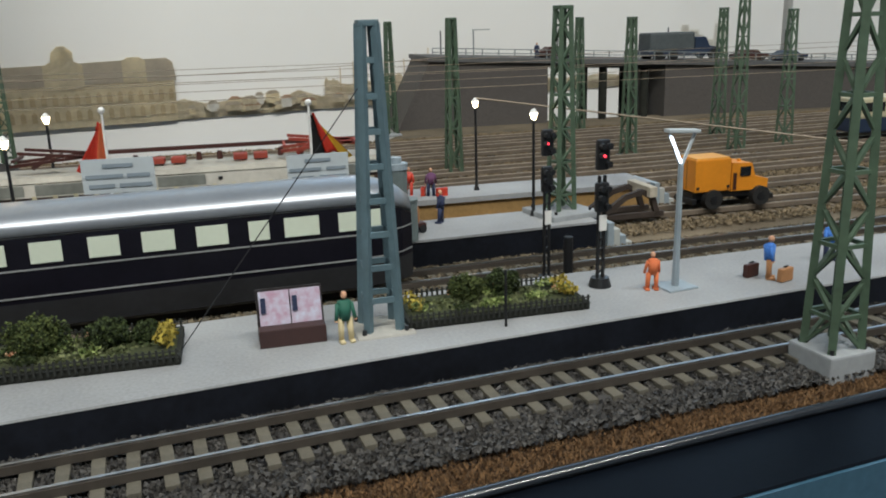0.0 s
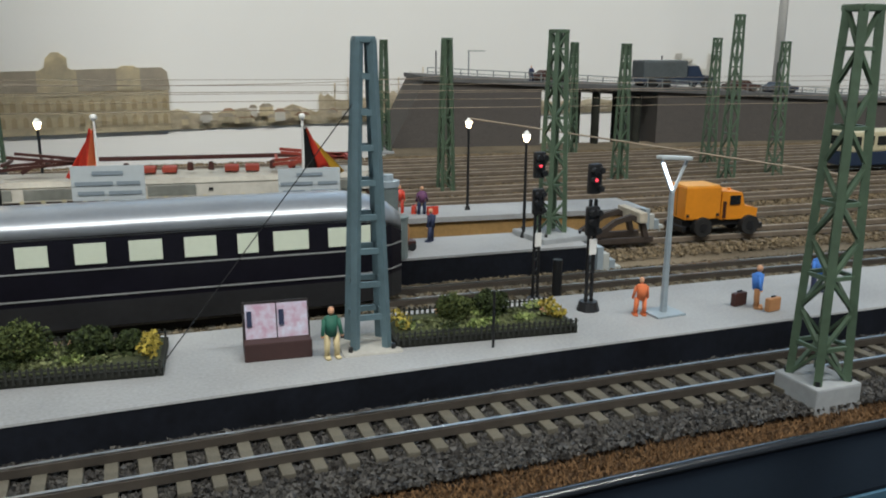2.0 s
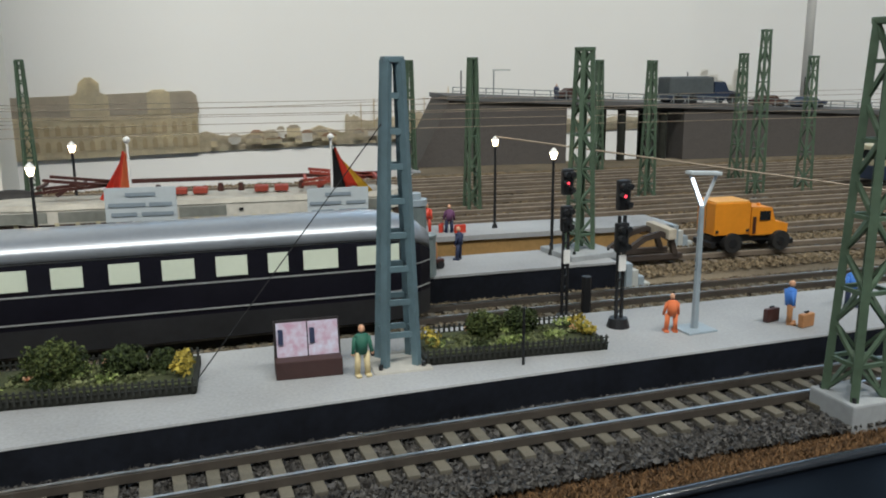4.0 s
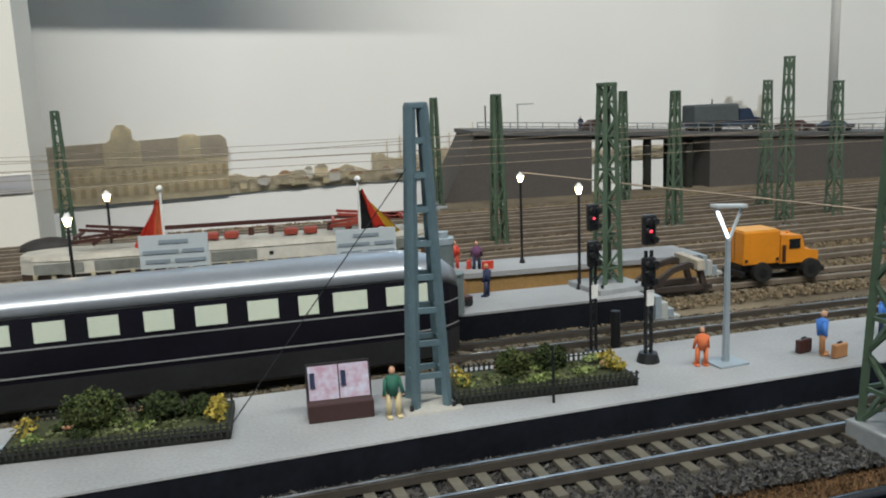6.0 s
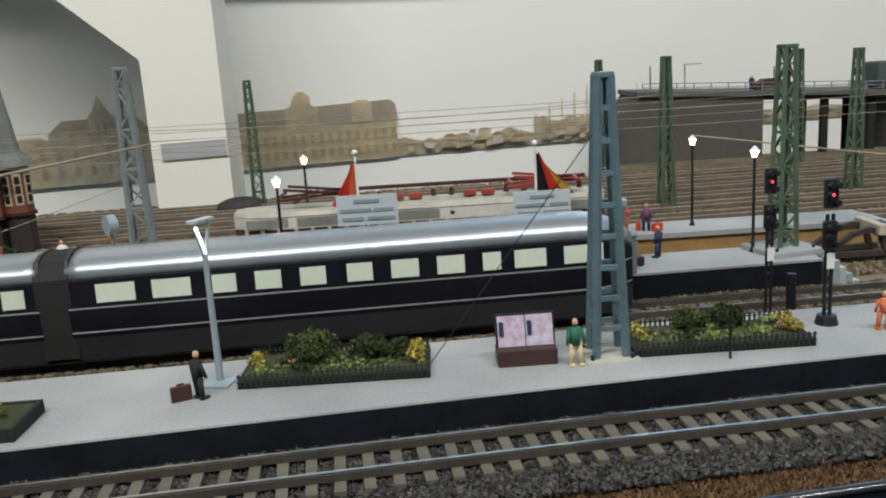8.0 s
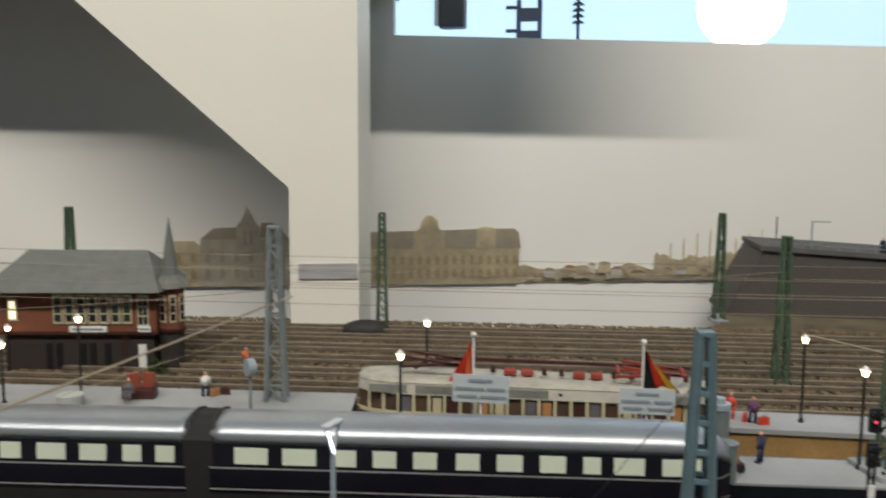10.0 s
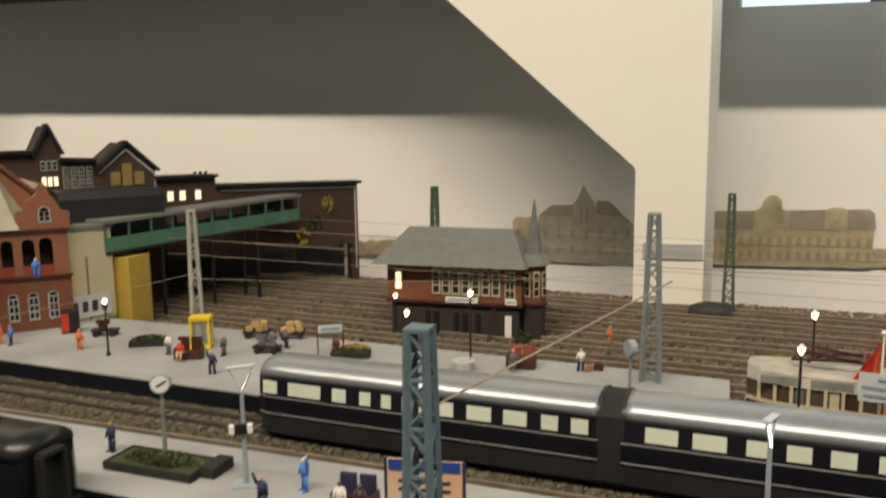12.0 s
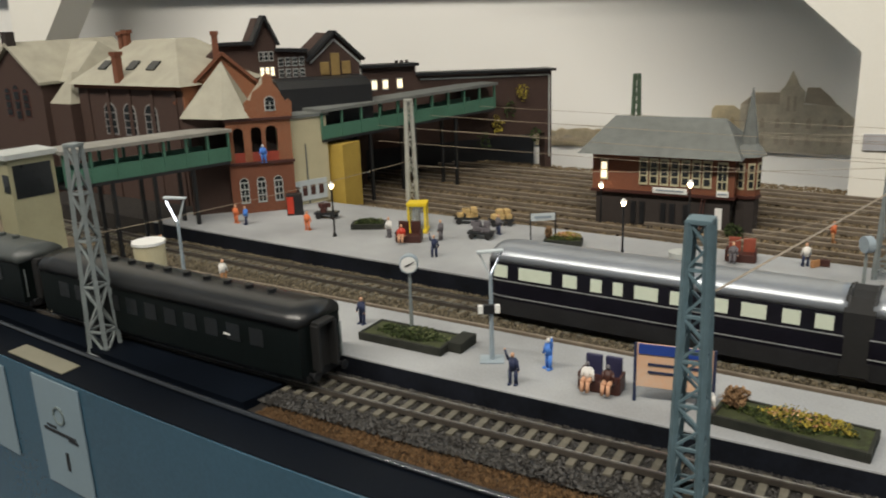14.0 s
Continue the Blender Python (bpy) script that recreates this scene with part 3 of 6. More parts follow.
solid("track_bed", bm, BED, "dark earthen bed under the near track", "track bed", "structure")
rail_pair("track", track_train, -10.5, 6, None, False, "track of the silver-roofed train beside the middle platform")
rail_pair("track", track_mid, -10.0, 0.2, None, True, "track along the rear edge of the near platform")
stones("ballast_near", lambda x: track_front(x) - 0.29, lambda x: front_edge(x) - 0.014, -4.75, 3.5, 62000, 0.0062, NEARZ - 0.047, "dark grey crushed stone ballast of the near track")
stones("ballast_mid", lambda x: back_edge(x) + 0.0, lambda x: far_edge(x), -8.5, 4.5, 80000, 0.0075, -0.137, "brown grey ballast between the platforms", island_mat("ballast_brown", (0.04, 0.034, 0.024), (0.19, 0.155, 0.1)))
rail_pair("track", lambda x: 1.70 + 0.04 * x, -1.9, 6.0, None, True, "siding of the white railcar and the orange truck")
for k, y0 in enumerate((2.1, 2.62, 3.02, 3.42, 3.85, 4.28, 4.7, 5.1)):
    x0, x1 = (2.2 if k == 0 else -9.5), 9.0
    rail_pair("track", lambda x, y0=y0: y0 + 0.085 * x, x0, x1, None, True, "far track of the yard with rusty rails", pitch=0.1)
stones("ballast_yard", lambda x: 2.45 + 0.085 * x, lambda x: 5.6 + 0.085 * x, -9.5, 9, 130000, 0.0095, -0.142, "brown grey gravel of the yard", island_mat("ballast_yard_stone", (0.085, 0.064, 0.038), (0.27, 0.2, 0.115)))
stones("ballast_right", lambda x: 1.3 + 0.085 * x, lambda x: 2.5 + 0.085 * x, 1.4, 8, 36000, 0.0075, -0.146, "brown gravel around the sidings", island_mat("ballast_sidings", (0.07, 0.054, 0.033), (0.26, 0.2, 0.12)))


def grass(name, f0, f1, x0, x1, n, z, label):
    rng = np.random.default_rng(3)
    xs, us, an = rng.uniform(x0, x1, n), rng.uniform(0, 1, n), rng.uniform(0, 6.28, n)
    h = rng.uniform(0.006, 0.022, n)
    ys = np.array([f0(x) + u * (f1(x) - f0(x)) for x, u in zip(xs, us)])
    p = np.stack([xs, ys, np.full(n, z)], 1)
    d = np.stack([np.cos(an), np.sin(an), 0 * an], 1) * 0.005
    tip = p + np.stack([rng.normal(0, 0.012, n), rng.normal(0, 0.012, n), h], 1)
    v = np.stack([p - d, p + d, tip], 1)
    me = bpy.data.meshes.new(name)
    me.from_pydata((v.reshape(-1, 3) * S).tolist(), [], np.arange(3 * n).reshape(-1, 3).tolist())
    me.materials.append(GRASS)
    return tagged(new(name, me), label, "grass", "", "stuff")


grass("dry_grass", lambda x: ledge_edge(x) + 0.0, lambda x: track_front(x) - 0.26, -4.6, 3.4, 60000, -0.137, "short brown dry grass between ledge and ballast")


# ---- beyond the backdrop: spotlight, hanging box, big insulators of the picture wall ----
m = thing("spotlight", (1.95, 11.0, 3.95), 0, "dazzling white spotlight above the backdrop", "lamp")
bm = BM()
rod(bm, (0, -0.05, 0), (0, 0.6, 0.2), 0.5, 0.35, 28)
part("housing", bm, DARKMETAL, m)
# lens drawn wider than its housing so the disc includes the glare
bm = BM()
rod(bm, (0, -0.09, 0), (0, -0.06, 0), 0.66, n=32)
part("lens", bm, mat("spot_glow", (0.9, 0.96, 1.0), 0.4, 0.0, 40, 0.0, emit=22.0), m, "glowing white lens, widened to take in its glare")
bm = BM()
bar(bm, (0, 0.3, 0.3), (0, 0.3, 19.0), 0.12)
part("stem", bm, DARKMETAL, m)
m = thing("hanging_loudspeaker", (-2.5, 10.0, 3.8), 0, "black loudspeaker hanging beyond the backdrop", "loudspeaker")
bm = BM()
box(bm, (0, 0, 0), (0.42, 0.3, 0.5), bevel=0.05)
part("cabinet", bm, DARKMETAL, m)
bm = BM()
bar(bm, (-0.25, 0, -0.2), (-0.25, 0, 19.2), 0.07)
part("bracket", bm, PALETOP, m)
m = thing("picture_mast", (-1.31, 10.0, 2.4), 0, "dark steel mast standing before the bright picture wall", "mast")
for dx in (-0.16, 0.16):
    bm = BM()
    bar(bm, (dx, 0, 0), (dx, 0, 20.0), 0.07)
    part("leg", bm, TRUCKBLUE, m)
for i in range(9):
    bm = BM()
    box(bm, (0, 0, 1.0 + i * 0.34), (0.32, 0.06, 0.2))
    part("plate", bm, TRUCKBLUE, m)
for i in range(4):
    bm = BM()
    bar(bm, (-0.16, 0, 1.1 + i * 0.35), (-0.36, 0, 1.1 + i * 0.35), 0.05)
    part("step_iron", bm, DARKMETAL, m)
m = thing("insulator_string", (-0.57, 10.0, 3.3), 0, "long ribbed insulator hanging before the picture wall", "insulator")
bm = BM()
rod(bm, (0, 0, 0.0), (0, 0, 19.5), 0.025)
part("rod", bm, TRUCKBLUE, m)
for i in range(9):
    bm = BM()
    rod(bm, (0, 0, 0.3 + i * 0.09), (0, 0, 0.34 + i * 0.09), 0.1, 0.05, 14)
    part("disc", bm, TRUCKBLUE, m)
bm = BM()
bar(bm, (-0.5, 0, 0.05), (0.7, 0, 0.02), 0.03)
part("clamp_bar", bm, TRUCKBLUE, m)


# ---- masts, lamps, signals ----
def lattice_mast(at_xyz, h, w0, w1, material, label, turn=0.0, base=None, brace=True, panels=9, top=True):
    m = thing("catenary_mast", at_xyz, turn, label, "mast", "lattice masts of the overhead line")
    t = 0.14 * w0 + 0.008
    def corner(i, u):
        w = (w0 + (w1 - w0) * u) / 2
        return Vector((w * (-1, 1, 1, -1)[i], w * (-1, -1, 1, 1)[i], h * u))
    for i in range(4):
        bm = BM()
        bar(bm, corner(i, 0), corner(i, 1), t, t)
        part("leg", bm, material, m)
    for i in range(4):
        j = (i + 1) % 4
        for k in range(panels):
            bm = BM()
            a, b = k / panels, (k + 1) / panels
            if brace:
                p, q = (corner(i, a), corner(j, b)) if (k + i) % 2 else (corner(j, a), corner(i, b))
                bar(bm, p, q, t * 0.55, t * 0.4)
            if not brace or k % 2 == 0:
                bar(bm, corner(i, b), corner(j, b), t * 0.5, t * 0.8 if not brace else t * 0.5)
            part("brace", bm, material, m)
    if top:
        bm = BM()
        box(bm, (0, 0, h), (w1 + t, w1 + t, 0.02), bevel=0.004)
        part("cap", bm, material, m)
    if base:
        bm = BM()
        bw, bh, bmatl = base
        box(bm, (0, 0, -bh / 2 + 0.004), (bw, bw, bh), bevel=0.008)
        part("foundation", bm, bmatl, m, "concrete foundation block")
        for i in range(4):
            bm = BM()
            rod(bm, (bw * 0.36 * (-1, 1, 1, -1)[i], bw * 0.36 * (-1, -1, 1, 1)[i], 0), (bw * 0.36 * (-1, 1, 1, -1)[i], bw * 0.36 * (-1, -1, 1, 1)[i], 0.02), 0.008, n=6)
            part("bolt", bm, DARKMETAL, m)
    return m


FOUND = mat("foundation_concrete", (0.32, 0.34, 0.35), 0.8, 0.2, 60, 0.2)
lattice_mast((0.0, 0.02, 0.004), 1.0, 0.108, 0.042, BLUEMAST, "blue-grey steel ladder mast on the near platform", 4, (0.2, 0.02, mat("plate", (0.42, 0.41, 0.37), 0.8)), brace=False, panels=9)
lattice_mast((1.40, -0.45, -0.045), 1.15, 0.12, 0.062, GREENMAST, "green lattice mast on a concrete block at the ledge", 8, (0.185, 0.1, FOUND), panels=10)
lattice_mast((-2.5, -1.0, -0.12), 1.19, 0.115, 0.07, BLUEMAST, "blue-grey lattice mast before the near track", 10, (0.16, 0.05, FOUND), panels=13)
lattice_mast((-6.03, -1.53, -0.12), 1.28, 0.125, 0.06, GREYMAST, "pale grey lattice mast before the dark coaches", 20, (0.2, 0.05, FOUND), panels=9)
lattice_mast((1.18, 1.44, 0.025), 1.03, 0.1, 0.055, GREENMAST, "thick green lattice mast at the end of the middle platform", 15, (0.3, 0.04, FOUND), panels=12)
lattice_mast((-2.44, 2.05, 0.0), 1.16, 0.12, 0.055, GREYMAST, "grey lattice mast on the middle platform", 12, (0.16, 0.02, FOUND), panels=10)
lattice_mast((-6.04, 1.4, 0.0), 1.1, 0.085, 0.045, PALEMAST, "pale lattice mast behind the yellow booth", 52, (0.16, 0.02, FOUND), panels=10)
for x, y, top in ((1.12, 3.63, 1.02), (1.05, 6.2, 1.01), (2.73, 3.95, 0.99), (2.93, 5.6, 1.0), (3.95, 4.6, 1.05), (3.6, 3.7, 1.23), (4.19, 3.9, 1.02), (-2.45, 5.1, 1.03), (-5.36, 4.24, 1.09)):
    lattice_mast((x, y, -0.14), top + 0.14, 0.095, 0.045, GREENMAST, "dark green lattice mast among the yard tracks", 10, (0.17, 0.03, FOUND), panels=10)


def globe_lamp(x, y, h, z=0.0):
    m = thing("street_lamp", (x, y, z), 0, "slim black platform lamp with a glowing white globe", "lamp", "globe lamps on the platforms")
    bm = BM()
    rod(bm, (0, 0, 0), (0, 0, 0.03), 0.02, 0.012)
    part("foot", bm, DARKMETAL, m)
    bm = BM()
    rod(bm, (0, 0, 0.03), (0, 0, h - 0.04), 0.009, 0.007)
    part("pole", bm, DARKMETAL, m)
    bm = BM()
    rod(bm, (0, 0, h - 0.035), (0, 0, h), 0.010, 0.021, 12)
    part("globe", bm, LAMPGLOW, m, "glowing tapered glass globe")
    bm = BM()
    rod(bm, (0, 0, h), (0, 0, h + 0.022), 0.024, 0.005, 12)
    part("hood", bm, WHITEPAINT, m)
    return m


for x, y, h in ((1.03, 1.45, 0.54), (0.92, 2.2, 0.54), (-1.42, 1.25, 0.56), (-1.42, 2.05, 0.58), (-4.15, 1.63, 0.41), (-3.72, 1.82, 0.56), (-6.42, 0.81, 0.45)):
    globe_lamp(x, y, h)


def y_lamp(x, y, h, turn):
    m = thing("platform_lamp", (x, y, 0), turn, "blue-grey platform lamp with a forked top and tube light", "lamp", "forked lamps on the near platform")
    bm = BM()
    box(bm, (0, 0, 0.004), (0.13, 0.11, 0.008), bevel=0.002)
    part("base_plate", bm, LAMPPOST, m)
    bm = BM()
    rod(bm, (0, 0, 0), (0, 0, h * 0.78), 0.014, 0.010)
    part("pole", bm, LAMPPOST, m)
    bm = BM()
    bar(bm, (0, 0, h * 0.77), (0.058, 0, h - 0.012), 0.009)
    part("fork_arm", bm, PLACARD, m)
    bm = BM()
    bar(bm, (0, 0, h * 0.77), (-0.058, 0, h - 0.012), 0.008)
    part("fork_arm", bm, LAMPPOST, m)
    bm = BM()
    bar(bm, (-0.006, -0.007, h * 0.80), (-0.055, -0.007, h - 0.02), 0.008)
    part("tube_light", bm, TUBEGLOW, m, "bluish white glowing tube")
    bm = BM()
    box(bm, (0, 0, h - 0.004), (0.14, 0.036, 0.014), 0, 0, 4, 0.004)
    part("hood", bm, PLACARD, m, "pale flat hood")
    return m


y_lamp(1.15, 0.13, 0.6, 10)
y_lamp(-1.41, -0.05, 0.6, 80)
y_lamp(-3.82, -0.51, 0.62, 215)
y_lamp(-5.9, -1.0, 0.76, 40)


def light_signal(x, y, z, h, turn=0.0, heads=2):
    m = thing("light_signal", (x, y, z), turn, "black railway light signal showing red", "signal", "light signals")
    bm = BM()
    rod(bm, (0, 0, 0), (0, 0, 0.035), 0.045, 0.035, 16)
    part("base", bm, DARKMETAL, m)
    for sx in (-1, 1):
        bm = BM()
        bar(bm, (sx * 0.012, 0, 0.03), (sx * 0.012, 0, h * 0.72), 0.01)
        part("post", bm, DARKMETAL, m)
    bm = BM()
    for k in range(9):
        bar(bm, (-0.012, 0, 0.05 + k * h * 0.07), (0.012, 0, 0.07 + k * h * 0.07), 0.006)
    part("lattice", bm, DARKMETAL, m)
    for k in range(heads):
        z0 = h - 0.09 - k * 0.16
        bm = BM()
        box(bm, (0, 0, z0), (0.052, 0.03, 0.115), bevel=0.01)
        hd = part("signal_head", bm, DARKMETAL, m)
        for i, (dx, dz) in enumerate(((-0.013, 0.034), (0.013, 0.034), (-0.013, 0.0), (0.013, -0.034))):
            bm = BM()
            rod(bm, (dx, -0.012, z0 + dz), (dx, -0.034, z0 + dz), 0.012, n=10)
            part("lens_hood", bm, DARKMETAL, hd)
        if k == 0:
            bm = BM()
            ball(bm, (-0.013, -0.035, z0 + 0.0), 0.006)
            part("red_lens", bm, REDGLOW, hd, "glowing red signal lens", True)
    bm = BM()
    box(bm, (0, -0.012, h * 0.42), (0.03, 0.006, 0.06))
    part("plate", bm, WHITEPAINT, m, "small white plate")
    return m


light_signal(0.885, 0.23, 0, 0.6, 10)
light_signal(0.85, 0.74, -0.14, 0.72, 10)
bm = BM()
rod(bm, (0, 0, 0), (0, 0, 0.2), 0.022, n=12)
m = thing("post", (0.96, 0.76, -0.14), 0, "short black round post between the tracks", "post")
part("shaft", bm, DARKMETAL, m)
bm = BM()
rod(bm, (0, 0, 0), (0, 0, 0.2), 0.005)
m = thing("sign_post", (0.41, -0.09, 0), 0, "thin dark post before the flower bed", "post")
part("shaft", bm, DARKMETAL, m)


# ---- trains ----
def coach_ring(f, x, prof, off=0.0):
    y, a = f(x), radians(slope(f, x))
    return [(x - math.sin(a) * u, y + math.cos(a) * u, v + off) for u, v in prof]


def streamliner(name, f, x0, x1, nose_right, nose_left, windows, label):
    """A coach body bent along the track: skirt, dark sides, pale panes and a silver roof."""
    m = thing(name, (0, 0, 0), 0, label, "railway coach", "coaches of the silver-roofed train")
    st = np.linspace(x0, x1, 44)
    def shrink(x):
        k = 1.0
        if nose_right:
            k = min(k, math.sqrt(max(0.02, 1 - max(0, (x - (x1 - 0.34)) / 0.36) ** 2.4)))
        if nose_left:
            k = min(k, math.sqrt(max(0.02, 1 - max(0, ((x0 + 0.16) - x) / 0.17) ** 3)))
        return k
    def ring(prof, low):
        return lambda x: coach_ring(f, x, [(u * shrink(x), low + (v - low) * (0.55 + 0.45 * shrink(x)) if low is not None else v) for u, v in prof])
    w = 0.168
    for nm, prof, low, mt in (
        ("skirt", [(-w * 0.93, -0.075), (w * 0.93, -0.075), (w, 0.03), (-w, 0.03)], None, COACHGREY),
        ("body", [(-w, 0.03), (w, 0.03), (w * 1.01, 0.15), (w * 0.97, 0.285), (-w * 0.97, 0.285), (-w * 1.01, 0.15)], 0.03, COACHDARK),
        ("roof", [(-w * 0.98, 0.277), (w * 0.98, 0.277), (w * 0.9, 0.325), (w * 0.62, 0.362), (w * 0.2, 0.38), (-w * 0.2, 0.38), (-w * 0.62, 0.362), (-w * 0.9, 0.325)], 0.03, SILVER)):
        bm = BM()
        strip(bm, ring(prof, low), st)
        part(nm, bm, mt, m, "silver painted roof" if nm == "roof" else "", smooth=nm == "roof")
    for zz in (0.155, 0.05):
        bm = BM()
        strip(bm, lambda x: coach_ring(f, x, [((-w * 1.012) * shrink(x), zz), ((-w * 1.03) * shrink(x), zz), ((-w * 1.03) * shrink(x), zz + 0.006), ((-w * 1.012) * shrink(x), zz + 0.006)]), st)
        part("trim_line", bm, TRIM, m, "thin pale trim line")
    for a, b in windows:
        bm = BM()
        k = -w * 1.005
        xs = np.linspace(a, b, 4)
        strip(bm, lambda x: coach_ring(f, x, [(k * shrink(x) - 0.006, 0.18), (k * shrink(x) + 0.02, 0.18), (k * shrink(x) + 0.028, 0.258), (k * shrink(x) - 0.001, 0.258)]), xs)
        part("window_pane", bm, CREAMPANE, m)
    return m


wins = [(-2.08, -1.92), (-1.85, -1.69), (-1.6, -1.5), (-1.42, -1.31), (-1.23, -1.12), (-1.03, -0.92), (-0.84, -0.72), (-0.64, -0.52), (-0.44, -0.36), (-0.30, -0.16), (-0.08, 0.1)]
streamliner("express_coach", track_train, -2.2, 0.26, True, False, wins, "violet-black express railcar with silver roof and pale windows")
wins2 = [(-4.36, -4.26), (-4.18, -3.96), (-3.88, -3.79), (-3.7, -3.63), (-3.56, -3.5), (-3.43, -3.29), (-3.22, -3.12), (-3.04, -2.9), (-2.83, -2.7), (-2.62, -2.53), (-2.46, -2.37)]
streamliner("express_coach", track_train, -4.45, -2.32, False, True, wins2, "second violet-black express coach with dull silver roof")
m = thing("gangway", (0, 0, 0), 0, "black bellows between the two express coaches", "bellows")
bm = BM()
strip(bm, lambda x: coach_ring(track_train, x, [(-0.166, -0.06), (0.166, -0.06), (0.17, 0.29), (0.12, 0.36), (0.05, 0.38), (-0.05, 0.38), (-0.12, 0.36), (-0.17, 0.29)]), np.linspace(-2.33, -2.185, 6))
part("sleeve", bm, BLACKCLOTH, m)
for xx in (-2.32, -2.2):
    bm = BM()
    strip(bm, lambda x: coach_ring(track_train, x, [(-0.17, 0.28), (0.17, 0.28), (0.125, 0.366), (0.05, 0.387), (-0.05, 0.387), (-0.125, 0.366)]), (xx, xx + 0.012))
    part("sleeve_hoop", bm, DARKMETAL, m)


def old_coach(x0, x1, label, roofmat):
    m = thing("passenger_coach", (0, 0, 0), 0, label, "railway coach", "old coaches on the near track")
    f, up = track_front, 0.038
    st = np.linspace(x0, x1, 24)
    w = 0.165
    for nm, prof, mt in (
        ("body", [(-w, -0.03), (w, -0.03), (w, 0.25), (-w, 0.25)], COACHGREEN),
        ("roof", [(-w * 1.05, 0.246), (w * 1.05, 0.246), (w * 0.98, 0.29), (w * 0.7, 0.325), (w * 0.3, 0.34), (-w * 0.3, 0.34), (-w * 0.7, 0.325), (-w * 0.98, 0.29)], roofmat),
        ("underframe", [(-w * 0.8, -0.07), (w * 0.8, -0.07), (w * 0.8, -0.03), (-w * 0.8, -0.03)], DARKMETAL)):
        bm = BM()
        strip(bm, lambda x: coach_ring(f, x, prof, up), st)
        part(nm, bm, mt, m, smooth=nm == "roof")
    x = x0 + 0.2
    while x < x1 - 0.2:
        bm = BM()
        strip(bm, lambda u: coach_ring(f, u, [(-w - 0.004, 0.1), (-w + 0.01, 0.1), (-w + 0.01, 0.2), (-w - 0.004, 0.2)], up), (x, x + 0.1))
        part("window_pane", bm, mat_pane, m)
        bm = BM()
        rod(bm, (x, f(x) + 0.03, 0.33 + up), (x, f(x) + 0.03, 0.36 + up), 0.024, 0.026, 10)
        part("roof_vent", bm, roofmat, m)
        x += 0.17
    for xe, sg in ((x1, 1), (x0, -1)):
        for u in (-0.1, 0.1):
            y = f(xe) + u
            bm = BM()
            rod(bm, (xe, y, -0.03 + up), (xe + sg * 0.06, y, -0.03 + up), 0.012, n=8)
            rod(bm, (xe + sg * 0.06, y, -0.03 + up), (xe + sg * 0.07, y, -0.03 + up), 0.026, n=14)
            part("buffer", bm, DARKMETAL, m)
        bm = BM()
        y = f(xe)
        for u in (-0.062, 0.062):
            box(bm, (xe + sg * 0.03, y + u, 0.11 + up), (0.06, 0.022, 0.26), slope(f, xe), bevel=0.006)
        box(bm, (xe + sg * 0.03, y, 0.245 + up), (0.06, 0.13, 0.024), slope(f, xe), bevel=0.006)
        box(bm, (xe + sg * 0.008, y, 0.11 + up), (0.014, 0.11, 0.26), slope(f, xe))
        part("end_bellows", bm, BLACKCLOTH, m)
        for u in (-0.135, 0.135):
            bm = BM()
            bar(bm, (xe + sg * 0.012, y + u, up), (xe + sg * 0.012, y + u, 0.2 + up), 0.008)
            part("grab_rail", bm, GREYMAST, m)
    for xb in (x0 + 0.35, x1 - 0.35):
        for dx in (-0.13, 0.13):
            for u in (-0.0825, 0.0825):
                bm = BM()
                c = Vector((xb + dx, f(xb + dx) + u, NEARZ + 0.05))
                rod(bm, c + Vector((0, -0.012, 0)), c + Vector((0, 0.012, 0)), 0.05, n=18)
                part("wheel", bm, DARKMETAL, m)
    bm = BM()
    box(bm, (x1 - 0.5, f(x1 - 0.5) - w - 0.004, 0.13 + up), (0.05, 0.004, 0.012), slope(f, x1 - 0.5))
    part("number_plate", bm, WHITEPAINT, m, "small pale plate")
    return m


mat_pane = mat("dark_pane", (0.015, 0.018, 0.02), 0.15, 0.2, 50, 0.0)
old_coach(-6.75, -4.5, "dark green old passenger coach with vents on the roof", COACHROOF)
old_coach(-9.4, -7.0, "grey-roofed old passenger coach behind the first", mat("coach_pale_roof", (0.06, 0.068, 0.066), 0.45, 0.2))


# ---- plants and flower beds ----
def leaves(name, parent, c, r, n, size, material, seed, flat=1.0, label=""):
    """A clump of small leaf blades with an uneven outline."""
    rng = np.random.default_rng(seed)
    d = rng.normal(size=(n, 3))
    d /= np.linalg.norm(d, axis=1)[:, None]
    rad = rng.uniform(0.45, 1.0, n) ** 0.5 * (0.82 + 0.25 * np.sin(d[:, 0] * 4 + seed) * np.cos(d[:, 1] * 5))
    p = np.array(c) + d * rad[:, None] * np.array(r)
    p[:, 2] = np.maximum(p[:, 2], c[2] - r[2] * 0.9)
    a, b = rng.normal(size=(n, 3)), rng.normal(size=(n, 3))
    a *= (size / np.linalg.norm(a, axis=1) * rng.uniform(0.6, 1.3, n))[:, None]
    b *= (size / np.linalg.norm(b, axis=1) * rng.uniform(0.6, 1.3, n))[:, None]
    v = np.stack([p - a, p + b, p + a, p - b], 1)
    me = bpy.data.meshes.new(name)
    me.from_pydata((v.reshape(-1, 3) * S).tolist(), [], np.arange(4 * n).reshape(-1, 4).tolist())
    me.materials.append(material)
    ob = new(name, me)
    ob.parent = parent
    return tagged(ob, label)


def border(bm, w, d, h, t):
    for sx in (-1, 1):
        box(bm, (sx * (w - t) / 2, 0, h / 2), (t, d, h), bevel=0.004)
        box(bm, (0, sx * (d - t) / 2, h / 2), (w - 2 * t, t, h), bevel=0.004)


